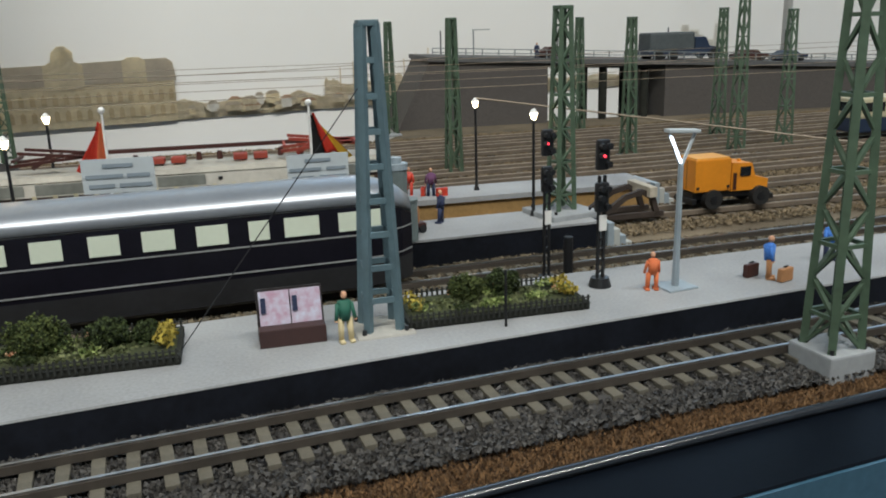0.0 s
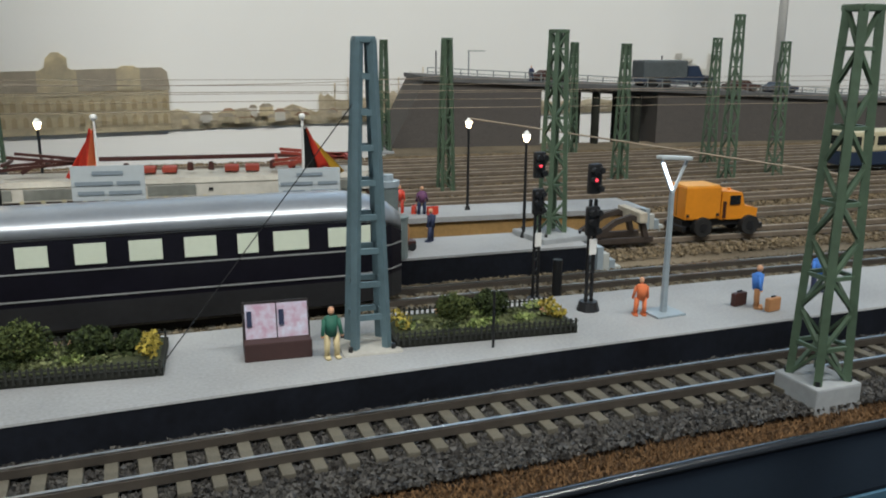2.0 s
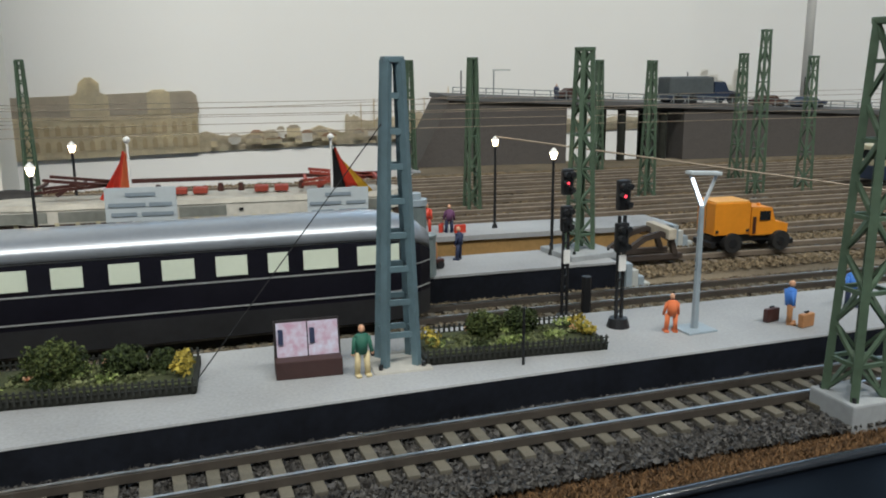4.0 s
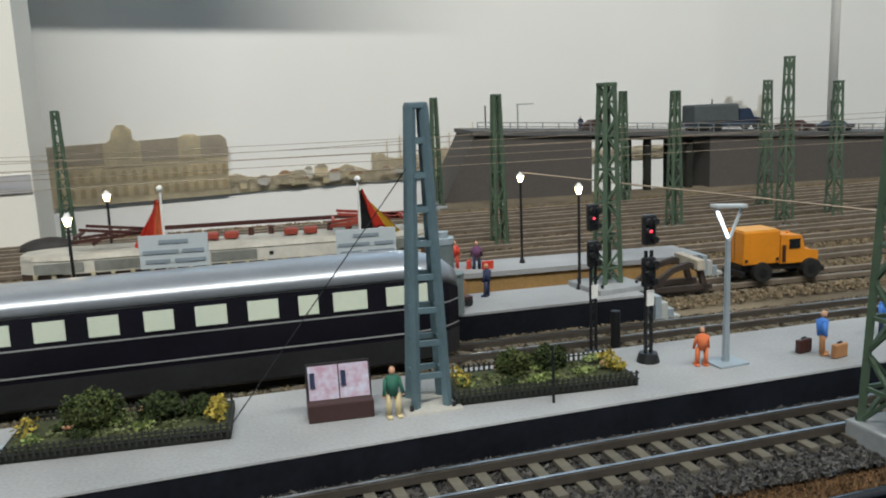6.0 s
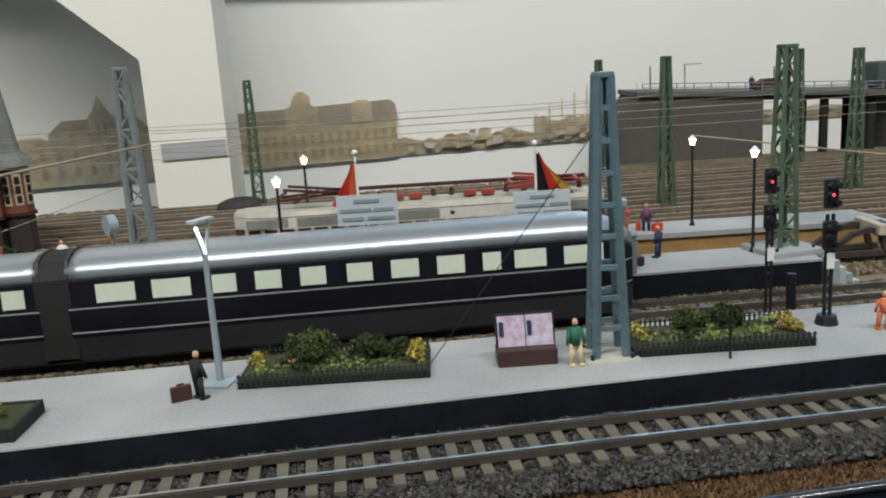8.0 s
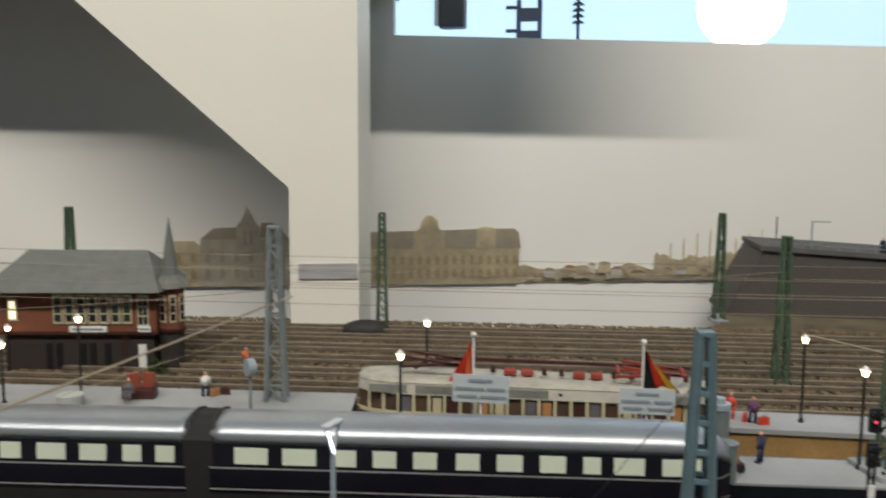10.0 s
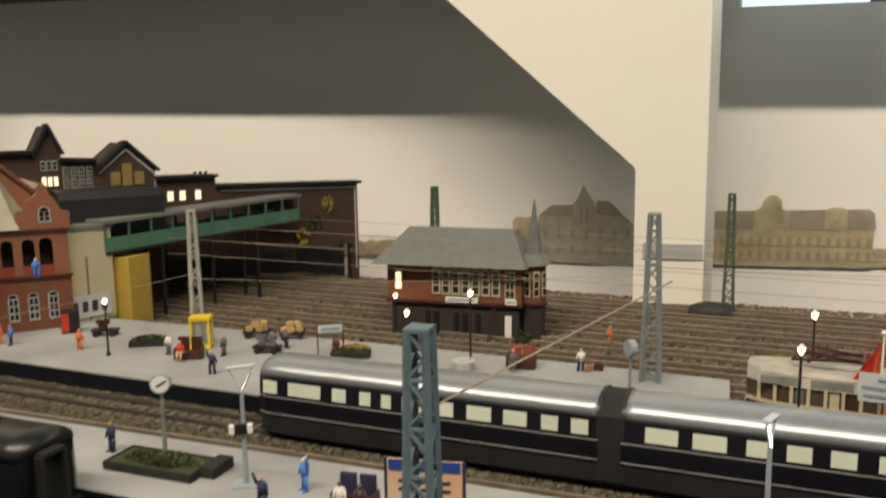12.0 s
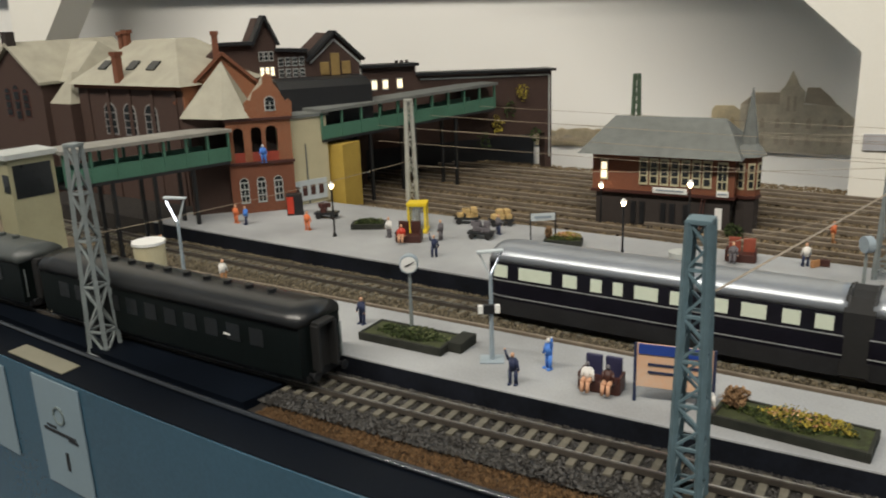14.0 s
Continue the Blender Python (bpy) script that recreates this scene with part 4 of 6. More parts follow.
def garden(x, y, turn, w, d, bushes, label, seed):
    m = thing("flower_bed", (x, y, 0), turn, label, "flower bed", "fenced flower beds")
    bm = BM()
    border(bm, w, d, 0.03, 0.02)
    part("border", bm, STONEDARK, m, "dark stone border")
    bm = BM()
    box(bm, (0, 0, 0.018), (w - 0.03, d - 0.03, 0.03))
    part("soil", bm, SOIL, m)
    leaves("ground_cover", m, (0, 0, 0.035), (w * 0.46, d * 0.44, 0.012), 1500, 0.008, MOSS, seed + 5, label="mossy ground cover")
    for sy in (-1, 1):
        bm = BM()
        for zz in (0.028, 0.048):
            bar(bm, (-w / 2, sy * (d / 2 + 0.002), zz), (w / 2, sy * (d / 2 + 0.002), zz), 0.004)
        part("fence_rail", bm, FENCE, m)
        k = int(w / 0.019)
        bm = BM()
        bar(bm, (0, 0, 0), (0, 0, 0.046), 0.007, 0.005)
        me = mesh_of("picket", bm, FENCE)
        for i in range(k):
            ob = new("picket", me)
            ob.parent = m
            ob.location = Vector((-w / 2 + (i + 0.5) * w / k, sy * (d / 2 + 0.004), 0.012)) * S
    rng = random.Random(seed)
    for i, (bx, by, r) in enumerate(bushes):
        leaves("bush", m, (bx, by, 0.03 + r * 0.62), (r * 1.1, r, r * 0.8), 2600, 0.0062, LEAF if i else LEAFMID, seed + i, label="dense rounded green bush")
    for i in range(9):
        bx, by = rng.uniform(-w / 2 + 0.05, w / 2 - 0.05), rng.uniform(-d / 2 + 0.04, d / 2 - 0.04)
        leaves("herb", m, (bx, by, 0.05), (0.045, 0.035, 0.016), 90, 0.007, rng.choice((LEAFLIGHT, LEAFLIGHT, LEAF)), seed + 30 + i)
    for sx, n in ((1, 260), (-1, 90)):
        leaves("yellow_shrub", m, (sx * (w / 2 - 0.05), 0.0, 0.06), (0.04, d * 0.4, 0.034), n, 0.008, LEAFYELLOW, seed + 60 + sx, label="yellow flowering shrub")
    for i in range(3):
        bx, by = rng.uniform(-w / 2 + 0.08, w / 2 - 0.08), rng.uniform(-d / 2 + 0.04, d / 2 - 0.04)
        leaves("blossom", m, (bx, by, 0.065), (0.02, 0.015, 0.008), 14, 0.005, FLOWER, seed + 80 + i)
    return m


garden(-0.99, 0.005, 1.5, 0.68, 0.27, ((-0.09, 0.01, 0.095), (0.12, 0.02, 0.07), (0.235, 0.03, 0.05)), "fenced flower bed with dark bushes and yellow shrubs", 11)
garden(0.41, 0.1, 2.0, 0.66, 0.25, ((-0.08, 0.04, 0.07), (0.06, 0.05, 0.07)), "fenced flower bed with two round bushes", 23)


def planter(x, y, turn, w, d, seed, label, flowers, extra=False):
    m = thing("planter", (x, y, 0), turn, label, "planter", "stone planters")
    bm = BM()
    border(bm, w, d, 0.048, 0.018)
    part("trough", bm, STONEDARK, m, "dark stone trough")
    bm = BM()
    box(bm, (0, 0, 0.022), (w - 0.03, d - 0.03, 0.04))
    part("soil", bm, SOIL, m)
    if extra:
        bm = BM()
        box(bm, (w / 2 + 0.04, 0.05, 0.03), (0.09, d * 0.75, 0.06), bevel=0.006)
        part("side_block", bm, STONEDARK, m)
    leaves("greenery", m, (0.0, 0, 0.045), (w * 0.47, d * 0.44, 0.04), 2200, 0.008, LEAFMID if flowers else LEAF, seed)
    if flowers:
        leaves("yellow_bloom", m, (w * 0.1, 0.01, 0.07), (w * 0.38, d * 0.36, 0.034), 620, 0.008, LEAFYELLOW, seed + 1)
        leaves("pink_bloom", m, (w * 0.05, -0.01, 0.082), (w * 0.3, d * 0.24, 0.028), 150, 0.006, FLOWER, seed + 2)
        leaves("dry_bush", m, (-w * 0.4, 0.03, 0.09), (w * 0.1, d * 0.34, 0.05), 400, 0.011, DRYBUSH, seed + 3, label="brown dry bush")
    else:
        leaves("tuft", m, (w * 0.1, 0.0, 0.06), (w * 0.38, d * 0.3, 0.03), 300, 0.008, MOSS, seed + 1)
    return m


planter(-4.37, -0.56, 8, 0.56, 0.24, 41, "dark stone planter with low greenery round the clock post", False, True)
planter(-2.28, -0.385, 4, 0.66, 0.24, 43, "dark stone planter with yellow and pink flowers", True)
planter(-6.37, 1.18, 35, 0.3, 0.16, 45, "low dark planter on the middle platform", False)
planter(-4.66, 1.62, 25, 0.3, 0.14, 47, "small yellow-green planter below the station sign", True)


# ---- figurines, each one plain shape ----
def figurine(x, y, z, turn, top, legs, head=None, arm=0, sit=False, h=0.17, label="small painted figurine standing on the platform"):
    bm = BM()
    def add(fn, idx):
        old = set(bm.faces)
        fn()
        for f in bm.faces:
            if f not in old:
                f.material_index = idx
    k = h / 0.2
    hip = 0.095 * k if not sit else 0.05
    if sit:
        for sx in (-0.014, 0.014):
            add(lambda: (rod(bm, (sx, 0, hip), (sx, -0.045, hip + 0.003), 0.014, 0.012), rod(bm, (sx, -0.045, hip), (sx, -0.052, 0.0), 0.011, 0.009)), 1)
    else:
        for sx in (-0.013, 0.015):
            add(lambda: rod(bm, (sx * 1.2, -0.006 * (sx > 0), 0), (sx, 0, hip), 0.010 * k, 0.014 * k), 1)
            add(lambda: box(bm, (sx * 1.2, -0.009, 0.004), (0.016, 0.034, 0.009)), 1)
    add(lambda: rod(bm, (0, 0, hip - 0.005), (0, 0.002, hip + 0.065 * k), 0.022 * k, 0.027 * k, 10), 0)
    add(lambda: ball(bm, (0, 0, hip + 0.062 * k), 0.026 * k, 1.15, 0.75, 0.55), 0)
    add(lambda: ball(bm, (0, -0.003, hip + 0.093 * k), 0.0145 * k, 0.9, 1, 1.15), 2)
    for sx in (-1, 1):
        p = (sx * 0.027 * k, 0, hip + 0.06 * k)
        q = (sx * 0.038 * k, -0.012, hip - 0.002) if not (arm == sx) else (sx * 0.045 * k, -0.012, hip + 0.13 * k)
        add(lambda: rod(bm, p, q, 0.009 * k, 0.007 * k), 0)
        add(lambda: ball(bm, q, 0.008 * k, sub=1), 2)
    me = mesh_of("figurine", bm, top)
    me.materials.append(legs)
    me.materials.append(head or SKIN)
    for p in me.polygons:
        p.use_smooth = True
    ob = new("figurine", me)
    ob.matrix_basis = at(x, y, z, turn)
    return tagged(ob, label, "figurine", "figurines on the platforms")


WHITEC = mat("white_cloth", (0.7, 0.68, 0.64), 0.8, 0.1, 60, 0.0)
GREYC = mat("grey_cloth", (0.12, 0.11, 0.12), 0.8, 0.1, 60, 0.0)
ORANGEC = mat("orange_cloth", (0.66, 0.17, 0.06), 0.8, 0.1, 60, 0.0)
BLUEC = mat("blue_cloth", (0.06, 0.2, 0.6), 0.8, 0.1, 60, 0.0)
PURPLEC = mat("purple_cloth", (0.13, 0.05, 0.12), 0.8, 0.1, 60, 0.0)
figurine(-0.13, -0.07, 0, 10, GREENCLOTH, BEIGE, label="figurine in a green pullover and beige trousers")
figurine(1.05, 0.12, 0, 170, ORANGEC, ORANGEC, h=0.148, label="figurine in bright orange overalls")
figurine(1.54, 0.12, 0, 60, BLUEC, TAN, label="figurine in a blue jacket carrying a case")
figurine(1.92, 0.27, 0, 0, BLUEC, NAVY, label="figurine in a blue coat beside the lattice mast")
figurine(-1.44, -0.20, 0, 140, BLACKCLOTH, BLACKCLOTH, label="figurine in a dark coat carrying a case")
figurine(-3.56, -0.69, 0, 20, NAVY, NAVY, arm=-1, label="uniformed figurine raising a signal disc")
figurine(-3.51, -0.43, 0, -20, BLUEC, BLUEC, WHITEC, arm=1, label="figurine in a light blue dress with one arm raised")
figurine(-2.62, -0.5, 0, 0, WHITEC, GREYC, label="figurine in a white coat beside the billboard")
figurine(-4.79, -0.52, 0, 0, NAVY, NAVY, label="figurine in dark blue at the end of the coach")
for x, y, c, l in ((-5.31, 0.80, NAVY, NAVY), (-6.0, 1.04, WHITEC, GREYC), (-5.57, 1.20, GREYC, GREYC), (-5.27, 1.59, GREYC, NAVY), (-7.54, 0.64, ORANGEC, ORANGEC), (-7.42, 0.66, BLUEC, NAVY), (-6.77, 0.82, ORANGEC, ORANGEC), (-2.94, 2.04, WHITEC, NAVY), (-2.95, 2.75, ORANGEC, TAN), (0.53, 1.45, NAVY, NAVY), (0.62, 2.12, PURPLEC, NAVY), (0.5, 2.2, RED, RED)):
    figurine(x, y, 0, random.uniform(0, 360), c, l, arm=1 if (c is NAVY and x < -5) else 0)
figurine(-7.2, -0.35, 0, 0, WHITEC, GREYC), figurine(-6.2, -0.5, 0, 90, WHITEC, TAN)


def suitcase(x, y, turn, material, z=0.0, label="small tan model suitcase on the platform"):
    m = thing("suitcase", (x, y, z), turn, label, "suitcase", "luggage")
    bm = BM()
    box(bm, (0, 0, 0.028), (0.07, 0.024, 0.052), bevel=0.005)
    part("shell", bm, material, m)
    bm = BM()
    bar(bm, (-0.012, 0, 0.06), (0.012, 0, 0.06), 0.005)
    part("handle", bm, DARKMETAL, m)


suitcase(1.58, 0.07, 20, TAN), suitcase(1.49, 0.16, 20, REDBROWN), suitcase(-1.5, -0.21, 30, REDBROWN, label="small dark brown model suitcase on the platform")
suitcase(-2.83, 2.1, 10, REDBROWN), suitcase(-2.88, 2.05, 60, TAN), suitcase(0.68, 2.1, 10, RED), suitcase(0.58, 2.16, 70, RED)

# information board with two posters
m = thing("info_board", (-0.3, -0.01, 0), 3, "slanted information board with two pinkish posters on a dark brown box", "notice board")
bm = BM()
box(bm, (0, 0, 0.03), (0.215, 0.1, 0.06), bevel=0.004)
part("box", bm, mat("board_box", (0.05, 0.022, 0.02), 0.6), m)
bm = BM()
box(bm, (0, 0.02, 0.115), (0.215, 0.012, 0.125), 0, -14)
panel = part("panel", bm, mat("board_black", (0.02, 0.015, 0.015), 0.5), m)
POSTER = mat("poster_pink", (0.52, 0.6, 0.7), 0.4, 0.3, 300, 0.0, tint=(0.4, 0.16, 0.24), fine=700)
for dx in (-0.05, 0.052):
    bm = BM()
    box(bm, (dx, 0.012, 0.115), (0.098, 0.006, 0.112), 0, -14)
    ps = part("poster", bm, POSTER, panel, "pinkish printed poster")
    bm = BM()
    box(bm, (dx - 0.036, 0.012, 0.125), (0.016, 0.012, 0.05), 0, -14)
    part("title_bar", bm, NAVY, panel)

# bench seats with seated figurines
def bench(x, y, turn, material, back, label):
    m = thing("bench", (x, y, 0), turn, label, "bench", "double benches")
    bm = BM()
    box(bm, (0, 0.03, 0.03), (0.2, 0.1, 0.06), bevel=0.006)
    part("seat", bm, material, m)
    for sx in (-0.05, 0.05):
        bm = BM()
        box(bm, (sx, 0.075, 0.1), (0.085, 0.02, 0.13), bevel=0.008)
        part("backrest", bm, back, m)
    for sx in (-0.1, 0.1):
        bm = BM()
        box(bm, (sx, 0.03, 0.05), (0.014, 0.1, 0.09), bevel=0.004)
        part("side", bm, material, m)


VIOLET = mat("violet_seat", (0.035, 0.035, 0.08), 0.4, 0.2)
bench(-3.16, -0.52, 12, REDBROWN, VIOLET, "red-brown double bench with dark violet backs")
figurine(-3.21, -0.55, 0.02, 12, WHITEC, SKIN, GREYC, sit=True, label="figurine sitting on the bench in white")
figurine(-3.11, -0.53, 0.02, 12, REDBROWN, SKIN, GREYC, sit=True, label="figurine sitting on the bench in red")
bench(-5.75, 1.0, 30, REDBROWN, REDBROWN, "red-brown bench on the middle platform")
figurine(-5.78, 0.95, 0.02, 30, RED, SKIN, sit=True, label="figurine in red sitting on a bench")
bench(-3.35, 1.9, 15, REDBROWN, mat("brick_red_seat", (0.3, 0.07, 0.04), 0.5), "red bench seat beside the signal box")
figurine(-3.38, 1.83, 0.02, 15, GREYC, GREYC, sit=True, label="figurine in grey sitting on a bench")

# billboard on two posts
m = thing("billboard", (-2.81, -0.45, 0), 18, "framed billboard with an orange and blue poster", "billboard")
for sx in (-0.18, 0.18):
    bm = BM()
    bar(bm, (sx, 0, 0), (sx, 0, 0.3), 0.014)
    part("post", bm, NAVY, m)
bm = BM()
box(bm, (0, 0, 0.19), (0.35, 0.012, 0.22), bevel=0.003)
panel = part("panel", bm, mat("poster_orange", (0.62, 0.3, 0.14), 0.5, 0.25, 30, 0.0, tint=(0.62, 0.5, 0.4)), m, "orange and cream printed poster")
bm = BM()
box(bm, (0, -0.008, 0.275), (0.33, 0.006, 0.05))
part("blue_field", bm, mat("poster_blue", (0.02, 0.06, 0.3), 0.5, 0.2), panel, "deep blue printed field")
for z in (0.2, 0.16):
    bm = BM()
    box(bm, (0, -0.008, z), (0.24, 0.005, 0.012))
    part("title_bar", bm, NAVY, panel)


def station_clock(x, y, h, turn, label):
    m = thing("platform_clock", (x, y, 0), turn, label, "clock", "platform clocks")
    bm = BM()
    rod(bm, (0, 0, 0), (0, 0, h - 0.05), 0.012, 0.009)
    part("post", bm, GREYMAST, m)
    bm = BM()
    rod(bm, (0, -0.025, h), (0, 0.025, h), 0.055, n=28)
    case = part("case", bm, LAMPPOST, m)
    bm = BM()
    rod(bm, (0, -0.026, h), (0, -0.029, h), 0.047, n=28)
    part("dial", bm, WHITEPAINT, case, "white clock dial")
    for ang, ln in ((60, 0.036), (250, 0.025)):
        a = radians(ang)
        bm = BM()
        bar(bm, (0, -0.031, h), (math.sin(a) * ln, -0.031, h + math.cos(a) * ln), 0.005)
        part("clock_hand", bm, DARKMETAL, case)


station_clock(-4.44, -0.46, 0.43, 38, "round white station clock on a grey post in the planter")
station_clock(-2.5, 1.75, 0.3, 135, "round station clock seen from its side")

# track number sign on the lamp post
m = thing("track_sign", (-3.82, -0.53, 0.3), 40, "dark sign plate with two white squares on the lamp post", "sign")
bm = BM()
box(bm, (0, 0.0, 0), (0.06, 0.03, 0.05), bevel=0.003)
part("plate", bm, DARKMETAL, m)
for sx in (-0.045, 0.045):
    bm = BM()
    box(bm, (sx, -0.004, 0.002), (0.026, 0.028, 0.042))
    part("number_field", bm, WHITEPAINT, m)
# station name sign far
m = thing("station_sign", (-4.85, 1.62, 0), 42, "pale station name board on two dark posts", "sign")
for sx in (-0.1, 0.1):
    bm = BM()
    bar(bm, (sx, 0, 0), (sx, 0, 0.24), 0.01)
    part("post", bm, DARKMETAL, m)
bm = BM()
box(bm, (0, 0, 0.2), (0.2, 0.01, 0.06))
board = part("board", bm, PLACARD, m)
bm = BM()
box(bm, (0, -0.007, 0.2), (0.14, 0.004, 0.02))
part("lettering", bm, TEXTBAR, board)

# white drum, bins, boxes
m = thing("drum", (-6.62, -0.8, 0), 0, "white round drum standing on the near platform", "drum")
bm = BM()
rod(bm, (0, 0, 0), (0, 0, 0.3), 0.105, 0.11, 24)
part("barrel", bm, CREAM, m)
bm = BM()
rod(bm, (0, 0, 0.3), (0, 0, 0.32), 0.118, n=24)
part("rim", bm, WHITEPAINT, m)
m = thing("waste_bin", (0.3, 1.17, 0), 0, "grey round bin at the platform edge", "bin")
bm = BM()
rod(bm, (0, 0, 0), (0, 0, 0.19), 0.055, n=20)
part("barrel", bm, BINGREY, m)
bm = BM()
rod(bm, (0, 0, 0.19), (0, 0, 0.2), 0.06, n=20)
part("rim", bm, BINGREY, m)
m = thing("kiosk_pillar", (0.3, 1.42, 0), 0, "dark grey-green round pillar with a hoop on top", "pillar")
bm = BM()
rod(bm, (0, 0, 0), (0, 0, 0.3), 0.055, n=20)
part("shaft", bm, BINGREY, m)
for dz in (0.33, 0.36):
    bm = BM()
    rod(bm, (0, 0, 0.3), (0, 0, dz), 0.06 if dz < 0.35 else 0.03, n=20)
    part("cap", bm, LAMPPOST, m)
m = thing("trolley", (0.33, 1.3, 0), 15, "rust-red luggage trolley beside the grey bin", "trolley")
bm = BM()
box(bm, (0, 0, 0.04), (0.16, 0.09, 0.02), bevel=0.004)
part("deck", bm, REDBROWN, m)
bm = BM()
box(bm, (0.0, 0, 0.09), (0.1, 0.07, 0.08), bevel=0.008)
part("parcel", bm, TAN, m)
for dx in (-0.06, 0.06):
    for dy in (-0.04, 0.04):
        bm = BM()
        rod(bm, (dx, dy - 0.006, 0.02), (dx, dy + 0.006, 0.02), 0.02, n=12)
        part("wheel", bm, DARKMETAL, m)
m = thing("tub", (-3.72, 1.7, 0), 0, "pale grey round tub on the middle platform", "tub")
bm = BM()
rod(bm, (0, 0, 0), (0, 0, 0.07), 0.075, 0.085, 20)
part("barrel", bm, PALETOP, m)


def cart(x, y, turn, load, label):
    m = thing("luggage_cart", (x, y, 0), turn, label, "cart", "luggage carts")
    bm = BM()
    box(bm, (0, 0, 0.05), (0.22, 0.1, 0.02), bevel=0.004)
    part("deck", bm, DARKMETAL, m)
    for dx in (-0.07, 0.07):
        for dy in (-0.05, 0.05):
            bm = BM()
            rod(bm, (dx, dy - 0.006, 0.025), (dx, dy + 0.006, 0.025), 0.025, n=12)
            part("wheel", bm, RUBBER, m)
    rng = random.Random(int(x * 100))
    for i in range(9):
        bm = BM()
        box(bm, (rng.uniform(-0.08, 0.08), rng.uniform(-0.03, 0.03), 0.08 + 0.04 * (i // 5)), (0.05, 0.045, 0.04), rng.uniform(0, 40), bevel=0.004)
        part("parcel", bm, load, m)


cart(-5.72, 1.75, 30, WOOD, "luggage cart piled with pale wooden crates")
cart(-5.42, 1.85, 40, WOOD, "second luggage cart with wooden crates")
cart(-5.32, 1.42, 20, GREYC, "small electric cart with grey bundles")
cart(-6.95, 1.22, 30, REDBROWN, "luggage cart with red-brown trunks")

# yellow phone booth
m = thing("phone_booth", (-5.9, 1.3, 0), 32, "yellow telephone booth with glazed sides", "phone booth")
for sx in (-1, 1):
    for sy in (-1, 1):
        bm = BM()
        bar(bm, (sx * 0.07, sy * 0.06, 0), (sx * 0.07, sy * 0.06, 0.26), 0.018)
        part("frame_post", bm, YELLOW, m)
for z in (0.02, 0.25):
    bm = BM()
    box(bm, (0, 0, z), (0.17, 0.15, 0.03), bevel=0.005)
    part("roof" if z > 0.1 else "base", bm, YELLOW, m)
for c, s in (((0, -0.06, 0.135), (0.12, 0.004, 0.2)), ((-0.07, 0, 0.135), (0.004, 0.1, 0.2)), ((0.07, 0, 0.135), (0.004, 0.1, 0.2))):
    bm = BM()
    box(bm, c, s)
    part("pane", bm, GLASS, m)

# ---- the white glass-roofed railcar ----
GT0, GT1 = -1.74, 0.28


def track_glass(x):
    return 1.70 + 0.04 * x


m = thing("glass_railcar", (0, 0, 0), 0, "white and brown excursion railcar with large windows and red roof gear", "railcar")
st = np.linspace(GT0, GT1, 30)


def taper(x):
    return min(1.0, 0.45 + 0.55 * math.sqrt(max(0, min(1, (x - GT0) / 0.22, (GT1 - x) / 0.22))))


for nm, prof, mt in (
    ("hull", [(-0.165, -0.03), (0.165, -0.03), (0.17, 0.14), (-0.17, 0.14)], REDBROWN),
    ("sill", [(-0.173, 0.14), (0.173, 0.14), (0.173, 0.16), (-0.173, 0.16)], CREAM),
    ("saloon", [(-0.155, 0.16), (0.155, 0.16), (0.155, 0.27), (-0.155, 0.27)], mat("saloon_brown", (0.09, 0.05, 0.03), 0.6, 0.4, 90)),
    ("upper_band", [(-0.172, 0.265), (0.172, 0.265), (0.16, 0.33), (-0.16, 0.33)], mat("railcar_cream", (0.5, 0.48, 0.42), 0.5, 0.2, 90)),
    ("roof", [(-0.165, 0.33), (0.165, 0.33), (0.14, 0.352), (-0.14, 0.352)], mat("railcar_roof", (0.42, 0.4, 0.34), 0.6, 0.25, 90))):
    bm = BM()
    strip(bm, lambda x: coach_ring(track_glass, x, [(u * taper(x), v) for u, v in prof]), st)
    part(nm, bm, mt, m)
x = GT0 + 0.08
i = 0
while x < GT1 - 0.08:
    bm = BM()
    k = -0.168 * taper(x)
    bar(bm, (x, track_glass(x) + k, 0.155), (x, track_glass(x) + k, 0.272), 0.018, 0.012)
    part("window_post", bm, CREAM, m)
    if i % 3:
        bm = BM()
        box(bm, (x + 0.045, track_glass(x) + k + 0.012, 0.205), (0.05, 0.006, 0.09))
        part("seat_back", bm, (CREAM, REDBROWN, GREYC, TAN)[i % 4], m)
    if i % 3 == 0 and not (-0.75 < x < -0.3):
        bm = BM()
        box(bm, (x + 0.12, track_glass(x) - 0.168, 0.298), (0.22, 0.008, 0.05), slope(track_glass, x), 8)
        part("upper_pane", bm, mat("dull_pane", (0.27, 0.28, 0.25), 0.2, 0.2, 120), m)
    x += 0.09
    i += 1
bm = BM()
box(bm, (-0.55, track_glass(-0.55) - 0.17, 0.3), (0.02, 0.008, 0.012))
part("door_plate", bm, DARKMETAL, m)
for px in (-1.3, -0.05):
    bm = BM()
    for dy in (-0.07, 0.07):
        bar(bm, (px - 0.2, 1.65 + dy, 0.40), (px + 0.16, 1.65 + dy, 0.43), 0.014)
        bar(bm, (px - 0.16, 1.65 + dy, 0.46), (px + 0.2, 1.65 + dy, 0.42), 0.014)
    for dx in (-0.18, 0.0, 0.18):
        bar(bm, (px + dx, 1.56, 0.425), (px + dx, 1.74, 0.425), 0.014)
    bar(bm, (px - 0.12, 1.65, 0.375), (px - 0.02, 1.65, 0.44), 0.02)
    part("pantograph", bm, REDDULL if px > -1 else REDBROWN, m, "folded red pantograph")
